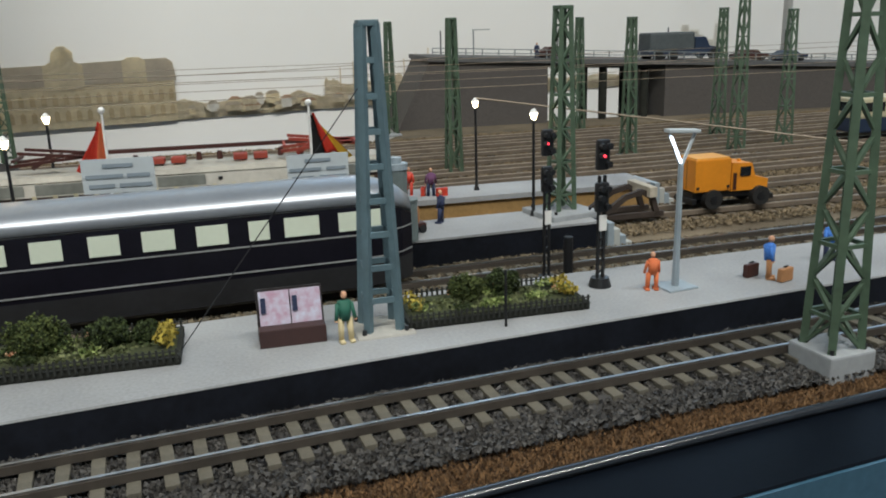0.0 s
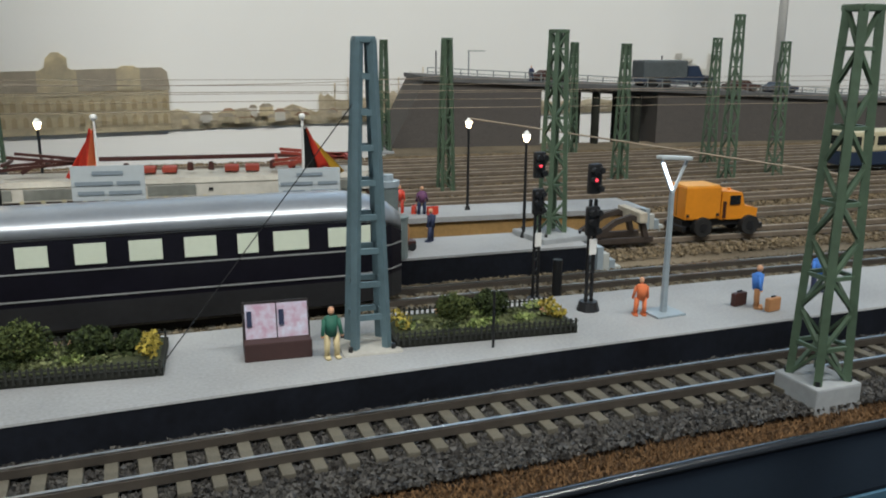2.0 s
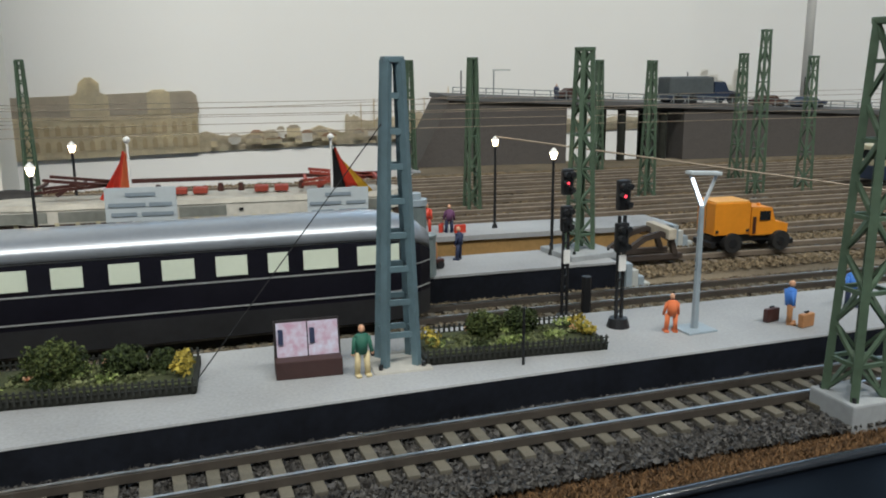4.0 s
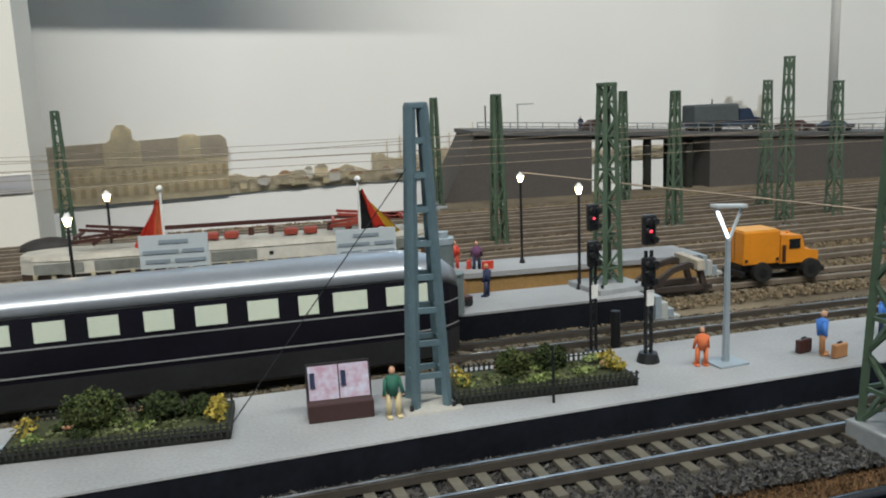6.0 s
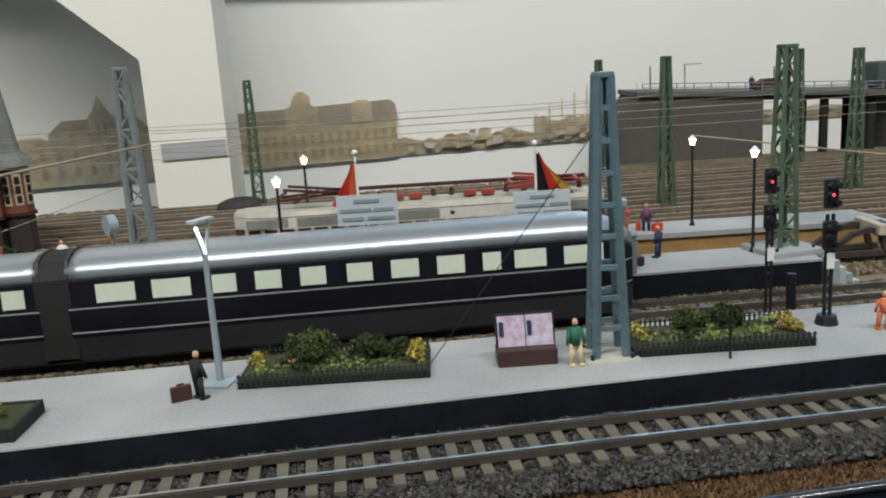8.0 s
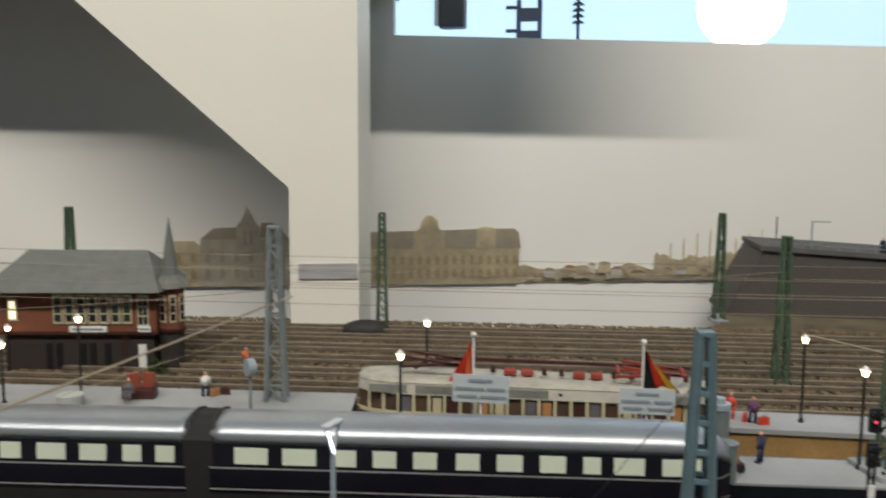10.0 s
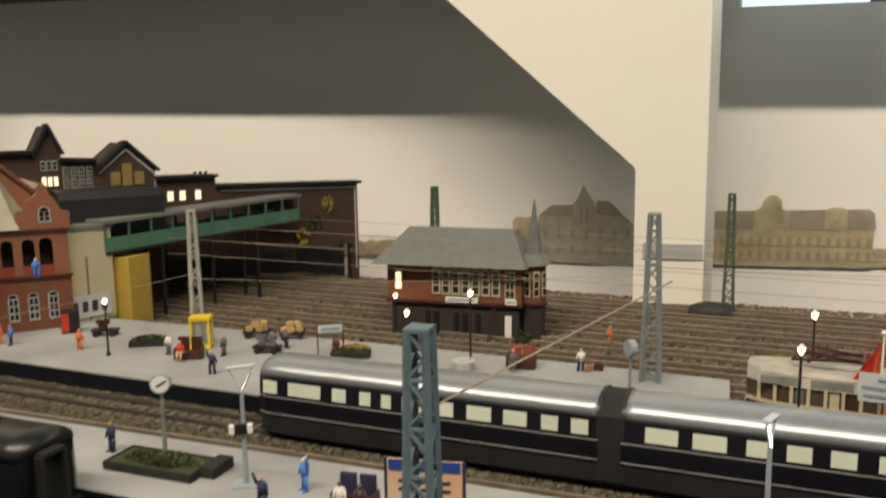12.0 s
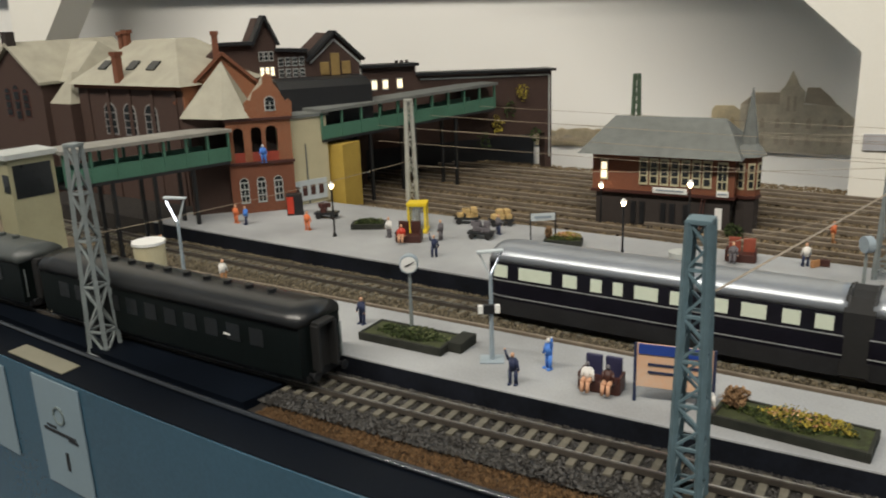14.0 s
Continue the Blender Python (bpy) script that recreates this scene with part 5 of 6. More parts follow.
for i in range(12):
    x = -0.95 + i * 0.1
    bm = BM()
    if i % 4 in (1, 2) and i < 8:
        box(bm, (x, 1.68, 0.375), (0.07, 0.07, 0.03), bevel=0.006)
        part("roof_box", bm, REDDULL, m)
    else:
        rod(bm, (x, 1.66, 0.37), (x, 1.66, 0.41), 0.016, 0.012, 10)
        part("insulator", bm, REDBROWN, m)
bm = BM()
bar(bm, (-1.2, 1.76, 0.42), (0.2, 1.78, 0.42), 0.02)
part("roof_bar", bm, REDBROWN, m)


# ---- placards and flags ----
def placard(x, y, w, h, z, turn, label):
    p = thing("placard", (x, y, 0), turn, label, "placard", "placards before the railcar")
    bm = BM()
    bar(bm, (0, 0.01, 0), (0, 0.01, z), 0.012)
    part("post", bm, WHITEPAINT, p)
    bm = BM()
    box(bm, (0, 0, z), (w, 0.01, h))
    bd = part("board", bm, PLACARD, p)
    for i, (dx, ww) in enumerate(((0, 0.13), (-0.06, 0.16), (0.085, 0.1), (-0.075, 0.11), (0.07, 0.14))):
        zz = z + h * (0.3, 0.0, 0.0, -0.28, -0.28)[i]
        bm = BM()
        box(bm, (dx, -0.007, zz), (ww * w / 0.31, 0.004, h * 0.11))
        part("lettering", bm, TEXTBAR, bd, "unreadable grey lettering")


placard(-0.98, 1.29, 0.31, 0.155, 0.375, 0, "white placard with grey lettering on a post")
placard(-0.09, 1.32, 0.29, 0.14, 0.345, 2, "white placard with grey lettering near the flag")


def flag(x, y, h, bands, side, label):
    p = thing("flag", (x, y, 0), 0, label, "flag", "flags before the railcar")
    bm = BM()
    rod(bm, (0, 0, 0), (0, 0, h), 0.008, 0.006)
    part("pole", bm, WHITEPAINT, p)
    bm = BM()
    ball(bm, (0, 0, h + 0.005), 0.016)
    part("finial", bm, WHITEPAINT, p, smooth=True)
    nb = len(bands)
    for b, mt in enumerate(bands):
        bm = BM()
        rows = []
        for i in range(7):
            u = (b + i / 6) / nb
            row = []
            for j in range(11):
                v = j / 10
                drop = h - 0.03 - v * 0.22
                spread = (0.03 + (0.16 if side > 0 else 0.1) * v) * u + 0.004
                row.append(bm.verts.new((side * spread, -0.01 + 0.014 * math.sin(u * 8 + v * 3), drop - 0.05 * u * (1 - v) - 0.015 * math.sin(u * 9))))
            rows.append(row)
        for r, q in zip(rows, rows[1:]):
            for j in range(10):
                bm.faces.new((r[j], r[j + 1], q[j + 1], q[j]))
        bmesh.ops.solidify(bm, geom=bm.faces[:], thickness=0.003)
        part("cloth", bm, mt, p, smooth=True)


flag(-1.03, 1.36, 0.655, (ORANGEC, REDCLOTH, REDCLOTH), -1, "drooping red flag on a white pole")
flag(-0.11, 1.40, 0.645, (BLACKCLOTH, REDCLOTH, GOLD), 1, "drooping black, red and gold flag on a white pole")


# ---- orange road-rail truck and buffer stop ----
TY = track_glass(2.2)
m = thing("rail_truck", (2.335, TY, RAILZ), 3, "orange road-rail truck with a box body on the siding", "truck")
bm = BM()
box(bm, (-0.13, 0, 0.195), (0.235, 0.19, 0.19), bevel=0.006)
body = part("box_body", bm, ORANGE, m)
for dx in (-0.23, -0.03):
    bm = BM()
    box(bm, (dx, -0.097, 0.125), (0.016, 0.006, 0.016))
    part("side_lamp", bm, RUBBER, body)
bm = BM()
box(bm, (-0.245, 0, 0.195), (0.006, 0.004, 0.17))
part("door_seam", bm, RUBBER, body)
bm = BM()
box(bm, (-0.13, 0, 0.293), (0.22, 0.175, 0.012), bevel=0.004)
part("box_roof", bm, mat("pale_orange", (0.75, 0.36, 0.06), 0.5, 0.15), m)
bm = BM()
extrude_poly(bm, [(0.0, -0.085, 0.09), (0.245, -0.085, 0.09), (0.25, -0.085, 0.15), (0.16, -0.085, 0.17), (0.135, -0.085, 0.25), (0.0, -0.085, 0.26)], (0, 0.17, 0))
cab = part("cab", bm, ORANGE, m)
bm = BM()
box(bm, (0.09, -0.087, 0.205), (0.07, 0.006, 0.055))
part("side_window", bm, mat_pane, cab)
bm = BM()
box(bm, (0.152, 0, 0.21), (0.006, 0.14, 0.055), 0, 0, -18)
part("windscreen", bm, mat_pane, cab)
bm = BM()
box(bm, (0.02, -0.088, 0.15), (0.02, 0.006, 0.1))
part("door_gap", bm, REDBROWN, cab)
bm = BM()
rod(bm, (0.1, 0, 0.245), (0.1, 0, 0.265), 0.012)
part("beacon", bm, ORANGE, cab)
bm = BM()
box(bm, (0.0, 0, 0.075), (0.5, 0.14, 0.04))
part("chassis", bm, DARKMETAL, m)
for dx in (-0.13, 0.19):
    for dy in (-0.09, 0.09):
        bm = BM()
        rod(bm, (dx, dy - 0.025, 0.055), (dx, dy + 0.025, 0.055), 0.058, n=20)
        w = part("wheel", bm, RUBBER, m)
        bm = BM()
        rod(bm, (dx, dy - 0.028, 0.055), (dx, dy + 0.028, 0.055), 0.025, n=12)
        part("rim", bm, DARKMETAL, w)
for dx in (-0.25, 0.27):
    bm = BM()
    box(bm, (dx, 0, 0.045), (0.03, 0.2, 0.035), bevel=0.006)
    part("bumper", bm, DARKMETAL, m)

m = thing("buffer_stop", (1.74, track_glass(1.74) - 0.03, RAILZ), 3, "dark brown rail-built buffer stop with a pale beam", "buffer stop")
RUSTDARK = mat("dark_rust", (0.05, 0.036, 0.028), 0.75, 0.35, 80, 0.2)
for dy in (-0.085, 0.085):
    for a, b in (((-0.27, 0.0), (-0.1, 0.115)), ((-0.1, 0.115), (0.0, 0.14)), ((0.0, 0.14), (0.07, 0.1)), ((0.07, 0.1), (0.1, 0.0)), ((-0.3, 0.005), (0.14, 0.005))):
        bm = BM()
        bar(bm, (a[0], dy, a[1]), (b[0], dy, b[1]), 0.03)
        part("strut", bm, RUSTDARK, m)
bm = BM()
box(bm, (0.05, 0, 0.14), (0.05, 0.27, 0.06), bevel=0.006)
part("beam", bm, mat("pale_timber", (0.5, 0.45, 0.36), 0.8, 0.3, 90), m, "pale worn timber beam")
for dy in (-0.09, 0.09):
    bm = BM()
    rod(bm, (0.07, dy, 0.14), (0.085, dy, 0.14), 0.022, n=12)
    part("buffer_plate", bm, RUSTDARK, m)

# steps at the platform ends
for nm, x, y, w in (("platform_steps", 1.32, 1.36, 0.32), ("platform_steps", 2.02, 2.23, 0.3)):
    m = thing(nm, (x, y, 0), 5, "small steps down from the platform end", "steps", "steps at the platform ends")
    for i in range(4):
        bm = BM()
        box(bm, (0.03 + i * 0.035, 0, -0.16 + (0.15 - i * 0.036) / 2), (0.035, w, 0.15 - i * 0.036), bevel=0.003)
        part("step", bm, (LAMPPOST, PALETOP)[i % 2], m)

# ---- road embankment, bridge and its traffic ----
EY = 6.6


def deck_z(x):
    return 0.61 - 0.047 * (x - 1.57)


m = thing("road_bridge", (0, EY, 0), 0, "dark stone road embankment with a girder bridge", "bridge")
bm = BM()
extrude_poly(bm, [(1.17, 0, -0.2), (2.95, 0, -0.2), (2.95, 0, deck_z(2.95) - 0.03), (1.57, 0, 0.58)], (0.0, 1.1, 0))
part("embankment", bm, RETAIN, m, "dark stone retaining wall")
bm = BM()
extrude_poly(bm, [(4.42, 0, -0.3), (9.5, 0, -0.5), (9.5, 0, deck_z(9.5) - 0.03), (4.42, 0, deck_z(4.42) - 0.03)], (0, 1.1, 0))
part("embankment", bm, RETAIN, m, "dark stone retaining wall")
bm = BM()
extrude_poly(bm, [(1.54, -0.04, deck_z(1.54) - 0.03), (9.5, -0.04, deck_z(9.5) - 0.03), (9.5, -0.04, deck_z(9.5) + 0.02), (1.54, -0.04, deck_z(1.54) + 0.02)], (0, 1.15, 0))
part("deck", bm, ROADTOP, m)
bm = BM()
extrude_poly(bm, [(2.9, 0.02, deck_z(2.9) - 0.08), (4.46, 0.02, deck_z(4.46) - 0.08), (4.46, 0.02, deck_z(4.46) - 0.03), (2.9, 0.02, deck_z(2.9) - 0.03)], (0, 0.06, 0))
part("girder", bm, DARKMETAL, m)
for px in (3.67, 4.2):
    for py in (0.1, 0.7):
        bm = BM()
        rod(bm, (px, py, -0.25), (px, py, deck_z(px) - 0.05), 0.05, n=14)
        part("column", bm, STONEDARK, m)
for i in range(40):
    px = 1.6 + i * 0.19
    bm = BM()
    bar(bm, (px, -0.02, deck_z(px) + 0.02), (px, -0.02, deck_z(px) + 0.115), 0.010)
    part("railing_post", bm, GREYMAST, m)
for dz in (0.07, 0.115):
    bm = BM()
    bar(bm, (1.6, -0.02, deck_z(1.6) + dz), (9.0, -0.02, deck_z(9.0) + dz), 0.009)
    part("railing_bar", bm, GREYMAST, m)

m = thing("army_truck", (4.68, EY + 0.2, deck_z(4.6) + 0.02), 2, "dark blue truck with a grey tarpaulin on the bridge", "truck")
bm = BM()
box(bm, (-0.13, 0, 0.16), (0.46, 0.24, 0.18), bevel=0.02)
part("tarpaulin", bm, TARP, m)
bm = BM()
box(bm, (-0.13, 0, 0.07), (0.47, 0.24, 0.06))
part("load_bed", bm, TRUCKBLUE, m)
bm = BM()
extrude_poly(bm, [(0.11, -0.11, 0.04), (0.4, -0.11, 0.04), (0.4, -0.11, 0.1), (0.26, -0.11, 0.12), (0.22, -0.11, 0.2), (0.11, -0.11, 0.2)], (0, 0.22, 0))
part("cab", bm, TRUCKBLUE, m)
for dx in (-0.27, -0.12, 0.3):
    for dy in (-0.11, 0.11):
        bm = BM()
        rod(bm, (dx, dy - 0.02, 0.045), (dx, dy + 0.02, 0.045), 0.048, n=16)
        part("wheel", bm, RUBBER, m)
m.scale = (1.28, 1.28, 1.28)
for x, mt, lb in ((5.7, REDBROWN, "small dark red car on the bridge road"), (6.25, TRUCKBLUE, "small dark car on the bridge road"), (3.15, REDBROWN, "small dark red car behind the bridge railing")):
    m = thing("car", (x, EY + 0.3, deck_z(x) + 0.02), 2, lb, "car", "cars on the bridge")
    bm = BM()
    extrude_poly(bm, [(-0.22, -0.08, 0.025), (0.22, -0.08, 0.025), (0.23, -0.08, 0.075), (0.12, -0.08, 0.085), (0.06, -0.08, 0.13), (-0.1, -0.08, 0.13), (-0.17, -0.08, 0.085), (-0.23, -0.08, 0.08)], (0, 0.17, 0))
    part("body", bm, mt, m)
    for dx in (-0.14, 0.14):
        bm = BM()
        rod(bm, (dx, -0.09, 0.03), (dx, 0.1, 0.03), 0.034, n=14)
        part("axle_wheels", bm, RUBBER, m)
figurine(2.85, EY + 0.1, deck_z(2.85) + 0.02, 0, NAVY, NAVY, label="dark figurine standing at the bridge railing")
m = thing("street_lamp", (2.1, EY + 0.1, deck_z(2.1)), 0, "thin street lamp with a long arm on the embankment", "lamp")
bm = BM()
bar(bm, (0, 0, 0), (0, 0, 0.32), 0.012)
part("pole", bm, GREYMAST, m)
bm = BM()
box(bm, (0.09, 0, 0.32), (0.2, 0.03, 0.014))
part("arm", bm, PALETOP, m)
for x, z in ((1.9, 0.3), (3.4, 0.28), (4.9, 0.4), (5.4, 0.3), (6.6, 0.4)):
    m = thing("slim_pole", (x, EY + 0.9, deck_z(x)), 0, "thin dark pole on the embankment", "pole", "thin poles on the embankment")
    bm = BM()
    rod(bm, (0, 0, 0), (0, 0, z), 0.008)
    part("shaft", bm, DARKMETAL, m)
# white pipe running up the rear wall
bm = BM()
rod(bm, (6.95, 8.0, 0.2), (6.95, 8.0, 5.0), 0.06, n=16)
solid("wall_pipe", bm, WALLWHITE, "white vertical pipe in front of the backdrop", "pipe", "structure", True)
# pale railcar at the far right of the yard
m = thing("railbus", (5.35, 3.9, RAILZ), 5, "white and blue railbus standing in the yard", "railbus")
bm = BM()
box(bm, (0, 0, 0.12), (1.2, 0.3, 0.12), bevel=0.01)
part("lower_body", bm, TRUCKBLUE, m)
bm = BM()
box(bm, (0, 0, 0.27), (1.2, 0.3, 0.18), bevel=0.02)
part("upper_body", bm, CREAM, m)
for i in range(8):
    bm = BM()
    box(bm, (-0.5 + i * 0.14, -0.151, 0.28), (0.1, 0.006, 0.08))
    part("window_pane", bm, mat_pane, m)
bm = BM()
box(bm, (-0.601, 0, 0.28), (0.006, 0.22, 0.08))
part("front_pane", bm, mat_pane, m)
# dark humped cover before the pillar
m = thing("rock_cover", (-2.62, 4.85, GROUNDZ), 8, "dark ribbed humped cover at the foot of the pillar", "cover")
bm = BM()
ball(bm, (0.06, 0, 0.03), 0.22, 1.15, 0.6, 0.5, 3)
bmesh.ops.bisect_plane(bm, geom=bm.verts[:] + bm.edges[:] + bm.faces[:], plane_co=(0, 0, 0), plane_no=(0, 0, -1), clear_outer=True)
part("shell", bm, mat("dark_ribbed", (0.03, 0.027, 0.025), 0.7, 0.4, 120, 0.6), m, smooth=True)

# ---- signal box ----
m = thing("signal_box", (-5.05, 2.85, -0.165), 11.5, "brick signal box with slate hipped roof and a pointed turret", "building")
W, D = 1.19, 0.62
bm = BM()
box(bm, (W / 2, D / 2, 0.16), (W, D, 0.32))
part("lower_wall", bm, BRICKDARK, m, "dark lower storey")
bm = BM()
box(bm, (W / 2, D / 2 - 0.01, 0.52), (W + 0.06, D + 0.02, 0.37))
part("upper_wall", bm, BRICKRED, m, "red-brown upper storey")
bm = BM()
box(bm, (W / 2, D / 2 - 0.012, 0.34), (W + 0.09, D + 0.05, 0.025))
part("ledge", bm, REDBROWN, m)


def hip_roof(bm, x0, x1, y0, y1, z0, z1, inset):
    ym = (y0 + y1) / 2
    a = [bm.verts.new(p) for p in ((x0, y0, z0), (x1, y0, z0), (x1, y1, z0), (x0, y1, z0))]
    r = [bm.verts.new((x0 + inset, ym, z1)), bm.verts.new((x1 - inset, ym, z1))]
    for f in ((a[0], a[1], r[1], r[0]), (a[1], a[2], r[1]), (a[2], a[3], r[0], r[1]), (a[3], a[0], r[0]), (a[3], a[2], a[1], a[0])):
        bm.faces.new(f)
    bmesh.ops.recalc_face_normals(bm, faces=bm.faces)


bm = BM()
hip_roof(bm, -0.14, W + 0.1, -0.15, D + 0.15, 0.69, 0.98, 0.22)
part("roof", bm, SLATE, m, "grey slate hipped roof")


def window(parent, x, y, z, w, h, glow=False, rows=2, cols=2, frame_mat=None, face=1):
    bm = BM()
    box(bm, (x, y, z), (w, 0.012, h))
    fr = part("window", bm, frame_mat or CREAM, parent)
    for i in range(cols):
        for j in range(rows):
            pw, ph = w * 0.86 / cols, h * 0.88 / rows
            bm = BM()
            box(bm, (x - w * 0.43 + pw * (i + 0.5), y - 0.007 * face, z - h * 0.44 + ph * (j + 0.5)), (pw * 0.8, 0.006, ph * 0.82))
            part("pane", bm, WINGLOW if glow else mat_pane, fr)


for i in range(7):
    window(m, 0.44 + i * 0.092, -0.026, 0.535, 0.076, 0.24, False, 3, 1)
window(m, 1.12, -0.026, 0.52, 0.09, 0.26, False, 3, 2)
window(m, 0.08, -0.026, 0.53, 0.07, 0.18, True, 2, 1)
for x in (0.35, 0.43, 0.62, 0.7, 0.82):
    bm = BM()
    box(bm, (x, -0.006, 0.15), (0.045, 0.012, 0.2))
    part("doorway", bm, DARKMETAL, m)
bm = BM()
box(bm, (1.1, -0.008, 0.12), (0.06, 0.016, 0.24))
part("door", bm, WHITEPAINT, m, "white narrow door")
for x, w in ((0.68, 0.3), (1.13, 0.1)):
    bm = BM()
    box(bm, (x, -0.04, 0.375), (w, 0.008, 0.05))
    bd = part("name_board", bm, WHITEPAINT, m, "white board with unreadable lettering")
    bm = BM()
    box(bm, (x, -0.046, 0.375), (w * 0.8, 0.004, 0.014))
    part("lettering", bm, TEXTBAR, bd)
for dx in (0.0, 0.025):
    bm = BM()
    bar(bm, (0.93 + dx, -0.1, 0), (0.96 + dx, -0.03, 0.32), 0.008)
    part("ladder_rail", bm, REDBROWN, m)
TX, TY2, TR = W + 0.115, 0.12, 0.108
bm = BM()
rod(bm, (TX, TY2, 0.34), (TX, TY2, 0.7), TR, n=8)
turret = part("turret", bm, BRICKRED, m, "eight-sided brick turret")
bm = BM()
rod(bm, (TX, TY2, 0), (TX, TY2, 0.34), TR * 0.95, n=8)
part("turret_base", bm, BRICKDARK, turret)
bm = BM()
rod(bm, (TX, TY2, 0.335), (TX, TY2, 0.36), TR * 1.12, n=8)
part("turret_ledge", bm, REDBROWN, turret)
bm = BM()
rod(bm, (TX, TY2, 0.7), (TX, TY2, 0.8), 0.155, 0.075, 8)
rod(bm, (TX, TY2, 0.8), (TX, TY2, 1.27), 0.075, 0.004, 8)
part("spire", bm, SLATE, turret, "slate pointed spire")
for a in (-157.5, -112.5, -67.5, -22.5):
    c = Vector((TX + 0.101 * math.cos(radians(a)), TY2 + 0.101 * math.sin(radians(a)), 0.53))
    bm = BM()
    box(bm, c, (0.055, 0.012, 0.23), a + 90)
    wn = part("turret_window", bm, CREAM, turret)
    for k in range(3):
        bm = BM()
        box(bm, c + Vector((0.006 * math.cos(radians(a)), 0.006 * math.sin(radians(a)), 0.07 * (k - 1))), (0.036, 0.01, 0.056), a + 90)
        part("pane", bm, mat_pane, wn)
leaves("bush", m, (1.25, -0.1, 0.07), (0.1, 0.07, 0.07), 300, 0.016, LEAF, 91)
globe_lamp(-4.93, 2.72, 0.42, -0.165)

# ---- end wall with the train shed and town houses ----
m = thing("train_shed", (-6.84, 4.94, -0.165), 60.7, "dark brick train shed wall with gables and white edging", "building")
Z = 0.165
bm = BM()
extrude_poly(bm, [(0, 0, 0.0), (0, 0, 1.05 + Z), (-1.75, 0, 1.1 + Z), (-1.75, 0, 1.21 + Z), (-2.39, 0, 1.22 + Z), (-2.39, 0, 0.3 + Z), (-0.09, 0, 0.3 + Z), (-0.09, 0, 0)], (0, 0.15, 0))
part("wall", bm, BRICKBROWN, m, "dark brown brick wall")
bm = BM()
extrude_poly(bm, [(-2.39, 0, 0.0), (-2.39, 0, 1.33 + Z), (-2.68, 0, 1.6 + Z), (-2.98, 0, 1.34 + Z), (-2.98, 0, 1.42 + Z), (-3.31, 0, 1.44 + Z), (-3.31, 0, 1.52 + Z), (-3.42, 0, 1.79 + Z), (-3.55, 0, 1.52 + Z), (-3.9, 0, 1.52 + Z), (-4.25, 0, 1.3 + Z), (-4.25, 0, 0)], (0, 0.8, 0))
part("gable_wall", bm, BRICKBROWN, m, "brown brick house front with gables")
for pts in (((0.03, 1.05), (-1.75, 1.1)), ((-1.73, 1.21), (-2.41, 1.22)), ((-2.36, 1.3), (-2.68, 1.61)), ((-2.68, 1.61), (-3.0, 1.32)), ((-2.98, 1.43), (-3.33, 1.45)), ((-3.29, 1.5), (-3.42, 1.8)), ((-3.42, 1.8), (-3.57, 1.5)), ((-3.55, 1.53), (-3.95, 1.53))):
    bm = BM()
    bar(bm, (pts[0][0], 0.05, pts[0][1] + Z + 0.012), (pts[1][0], 0.05, pts[1][1] + Z + 0.012), 0.24, 0.03)
    part("coping", bm, DARKMETAL, m)
for a, b in (((-0.03, 1.0), (-1.7, 1.05)), ((-0.035, 0.0), (-0.035, 1.0)), ((-2.4, 1.28), (-2.68, 1.54)), ((-2.68, 1.54), (-2.96, 1.3)), ((-2.4, 0.9), (-2.4, 1.28))):
    bm = BM()
    bar(bm, (a[0], -0.006, a[1] + Z), (b[0], -0.006, b[1] + Z), 0.014, 0.018)
    part("edging", bm, PALETOP, m, "white edging line")
for x, z, h in ((-2.68, 1.3, 0.24), (-2.56, 1.25, 0.14), (-2.8, 1.25, 0.14)):
    bm = BM()
    box(bm, (x, -0.006, z + Z - h * 0.1), (0.1, 0.02, h), bevel=0.008)
    part("arched_window", bm, mat("amber_pane", (0.3, 0.2, 0.07), 0.5), m)
for i in range(4):
    for j in range(2):
        window(m, -3.05 - i * 0.075, -0.006, 1.21 + Z + j * 0.12, 0.055, 0.095, False, 2, 2, PALETOP)
for i in range(3):
    window(m, -3.37 - i * 0.055, -0.006, 1.4 + Z, 0.045, 0.1, False, 2, 1, PALETOP)
    window(m, -3.37 - i * 0.055, -0.006, 1.24 + Z, 0.045, 0.1, True, 2, 1, PALETOP)
for x in (-1.95, -2.12, -2.25):
    window(m, x, -0.006, 1.02 + Z, 0.07, 0.12, True, 1, 2, PALETOP)
# near-black panel stands in for the shade inside the shed
bm = BM()
box(bm, (-1.3, 0.9, 0.3), (3.0, 0.1, 0.9))
part("interior_shade", bm, DARKMETAL, m)
for i in range(3):
    bm = BM()
    rod(bm, (-1.95 + i * 0.06, 0.07, 1.2 + Z), (-1.95 + i * 0.06, 0.07, 1.27 + Z), 0.018)
    part("chimney", bm, BRICKDARK, m)
for i in range(5):
    leaves("creeper", m, (-0.25 - i * 0.17, -0.06, 0.45 + 0.18 * ((i * 3) % 4)), (0.1, 0.05, 0.12), 60, 0.02, LEAFYELLOW if i % 2 else LEAF, 70 + i, label="yellowish creeper on the dark wall")


# ---- station building and footbridge ----
m = thing("station_tower", (-7.83, 0.84, 0), 54.9, "red brick station tower with loggia and stepped gable", "building")
TW, TD = 0.6, 0.6
BRIGHTBRICK = brick_mat("bright_brick", (0.34, 0.13, 0.058), (0.27, 0.1, 0.045), (0.34, 0.2, 0.12))
FRAMEGREY = mat("frame_grey", (0.22, 0.21, 0.2), 0.7, 0.2, 50, 0.0)


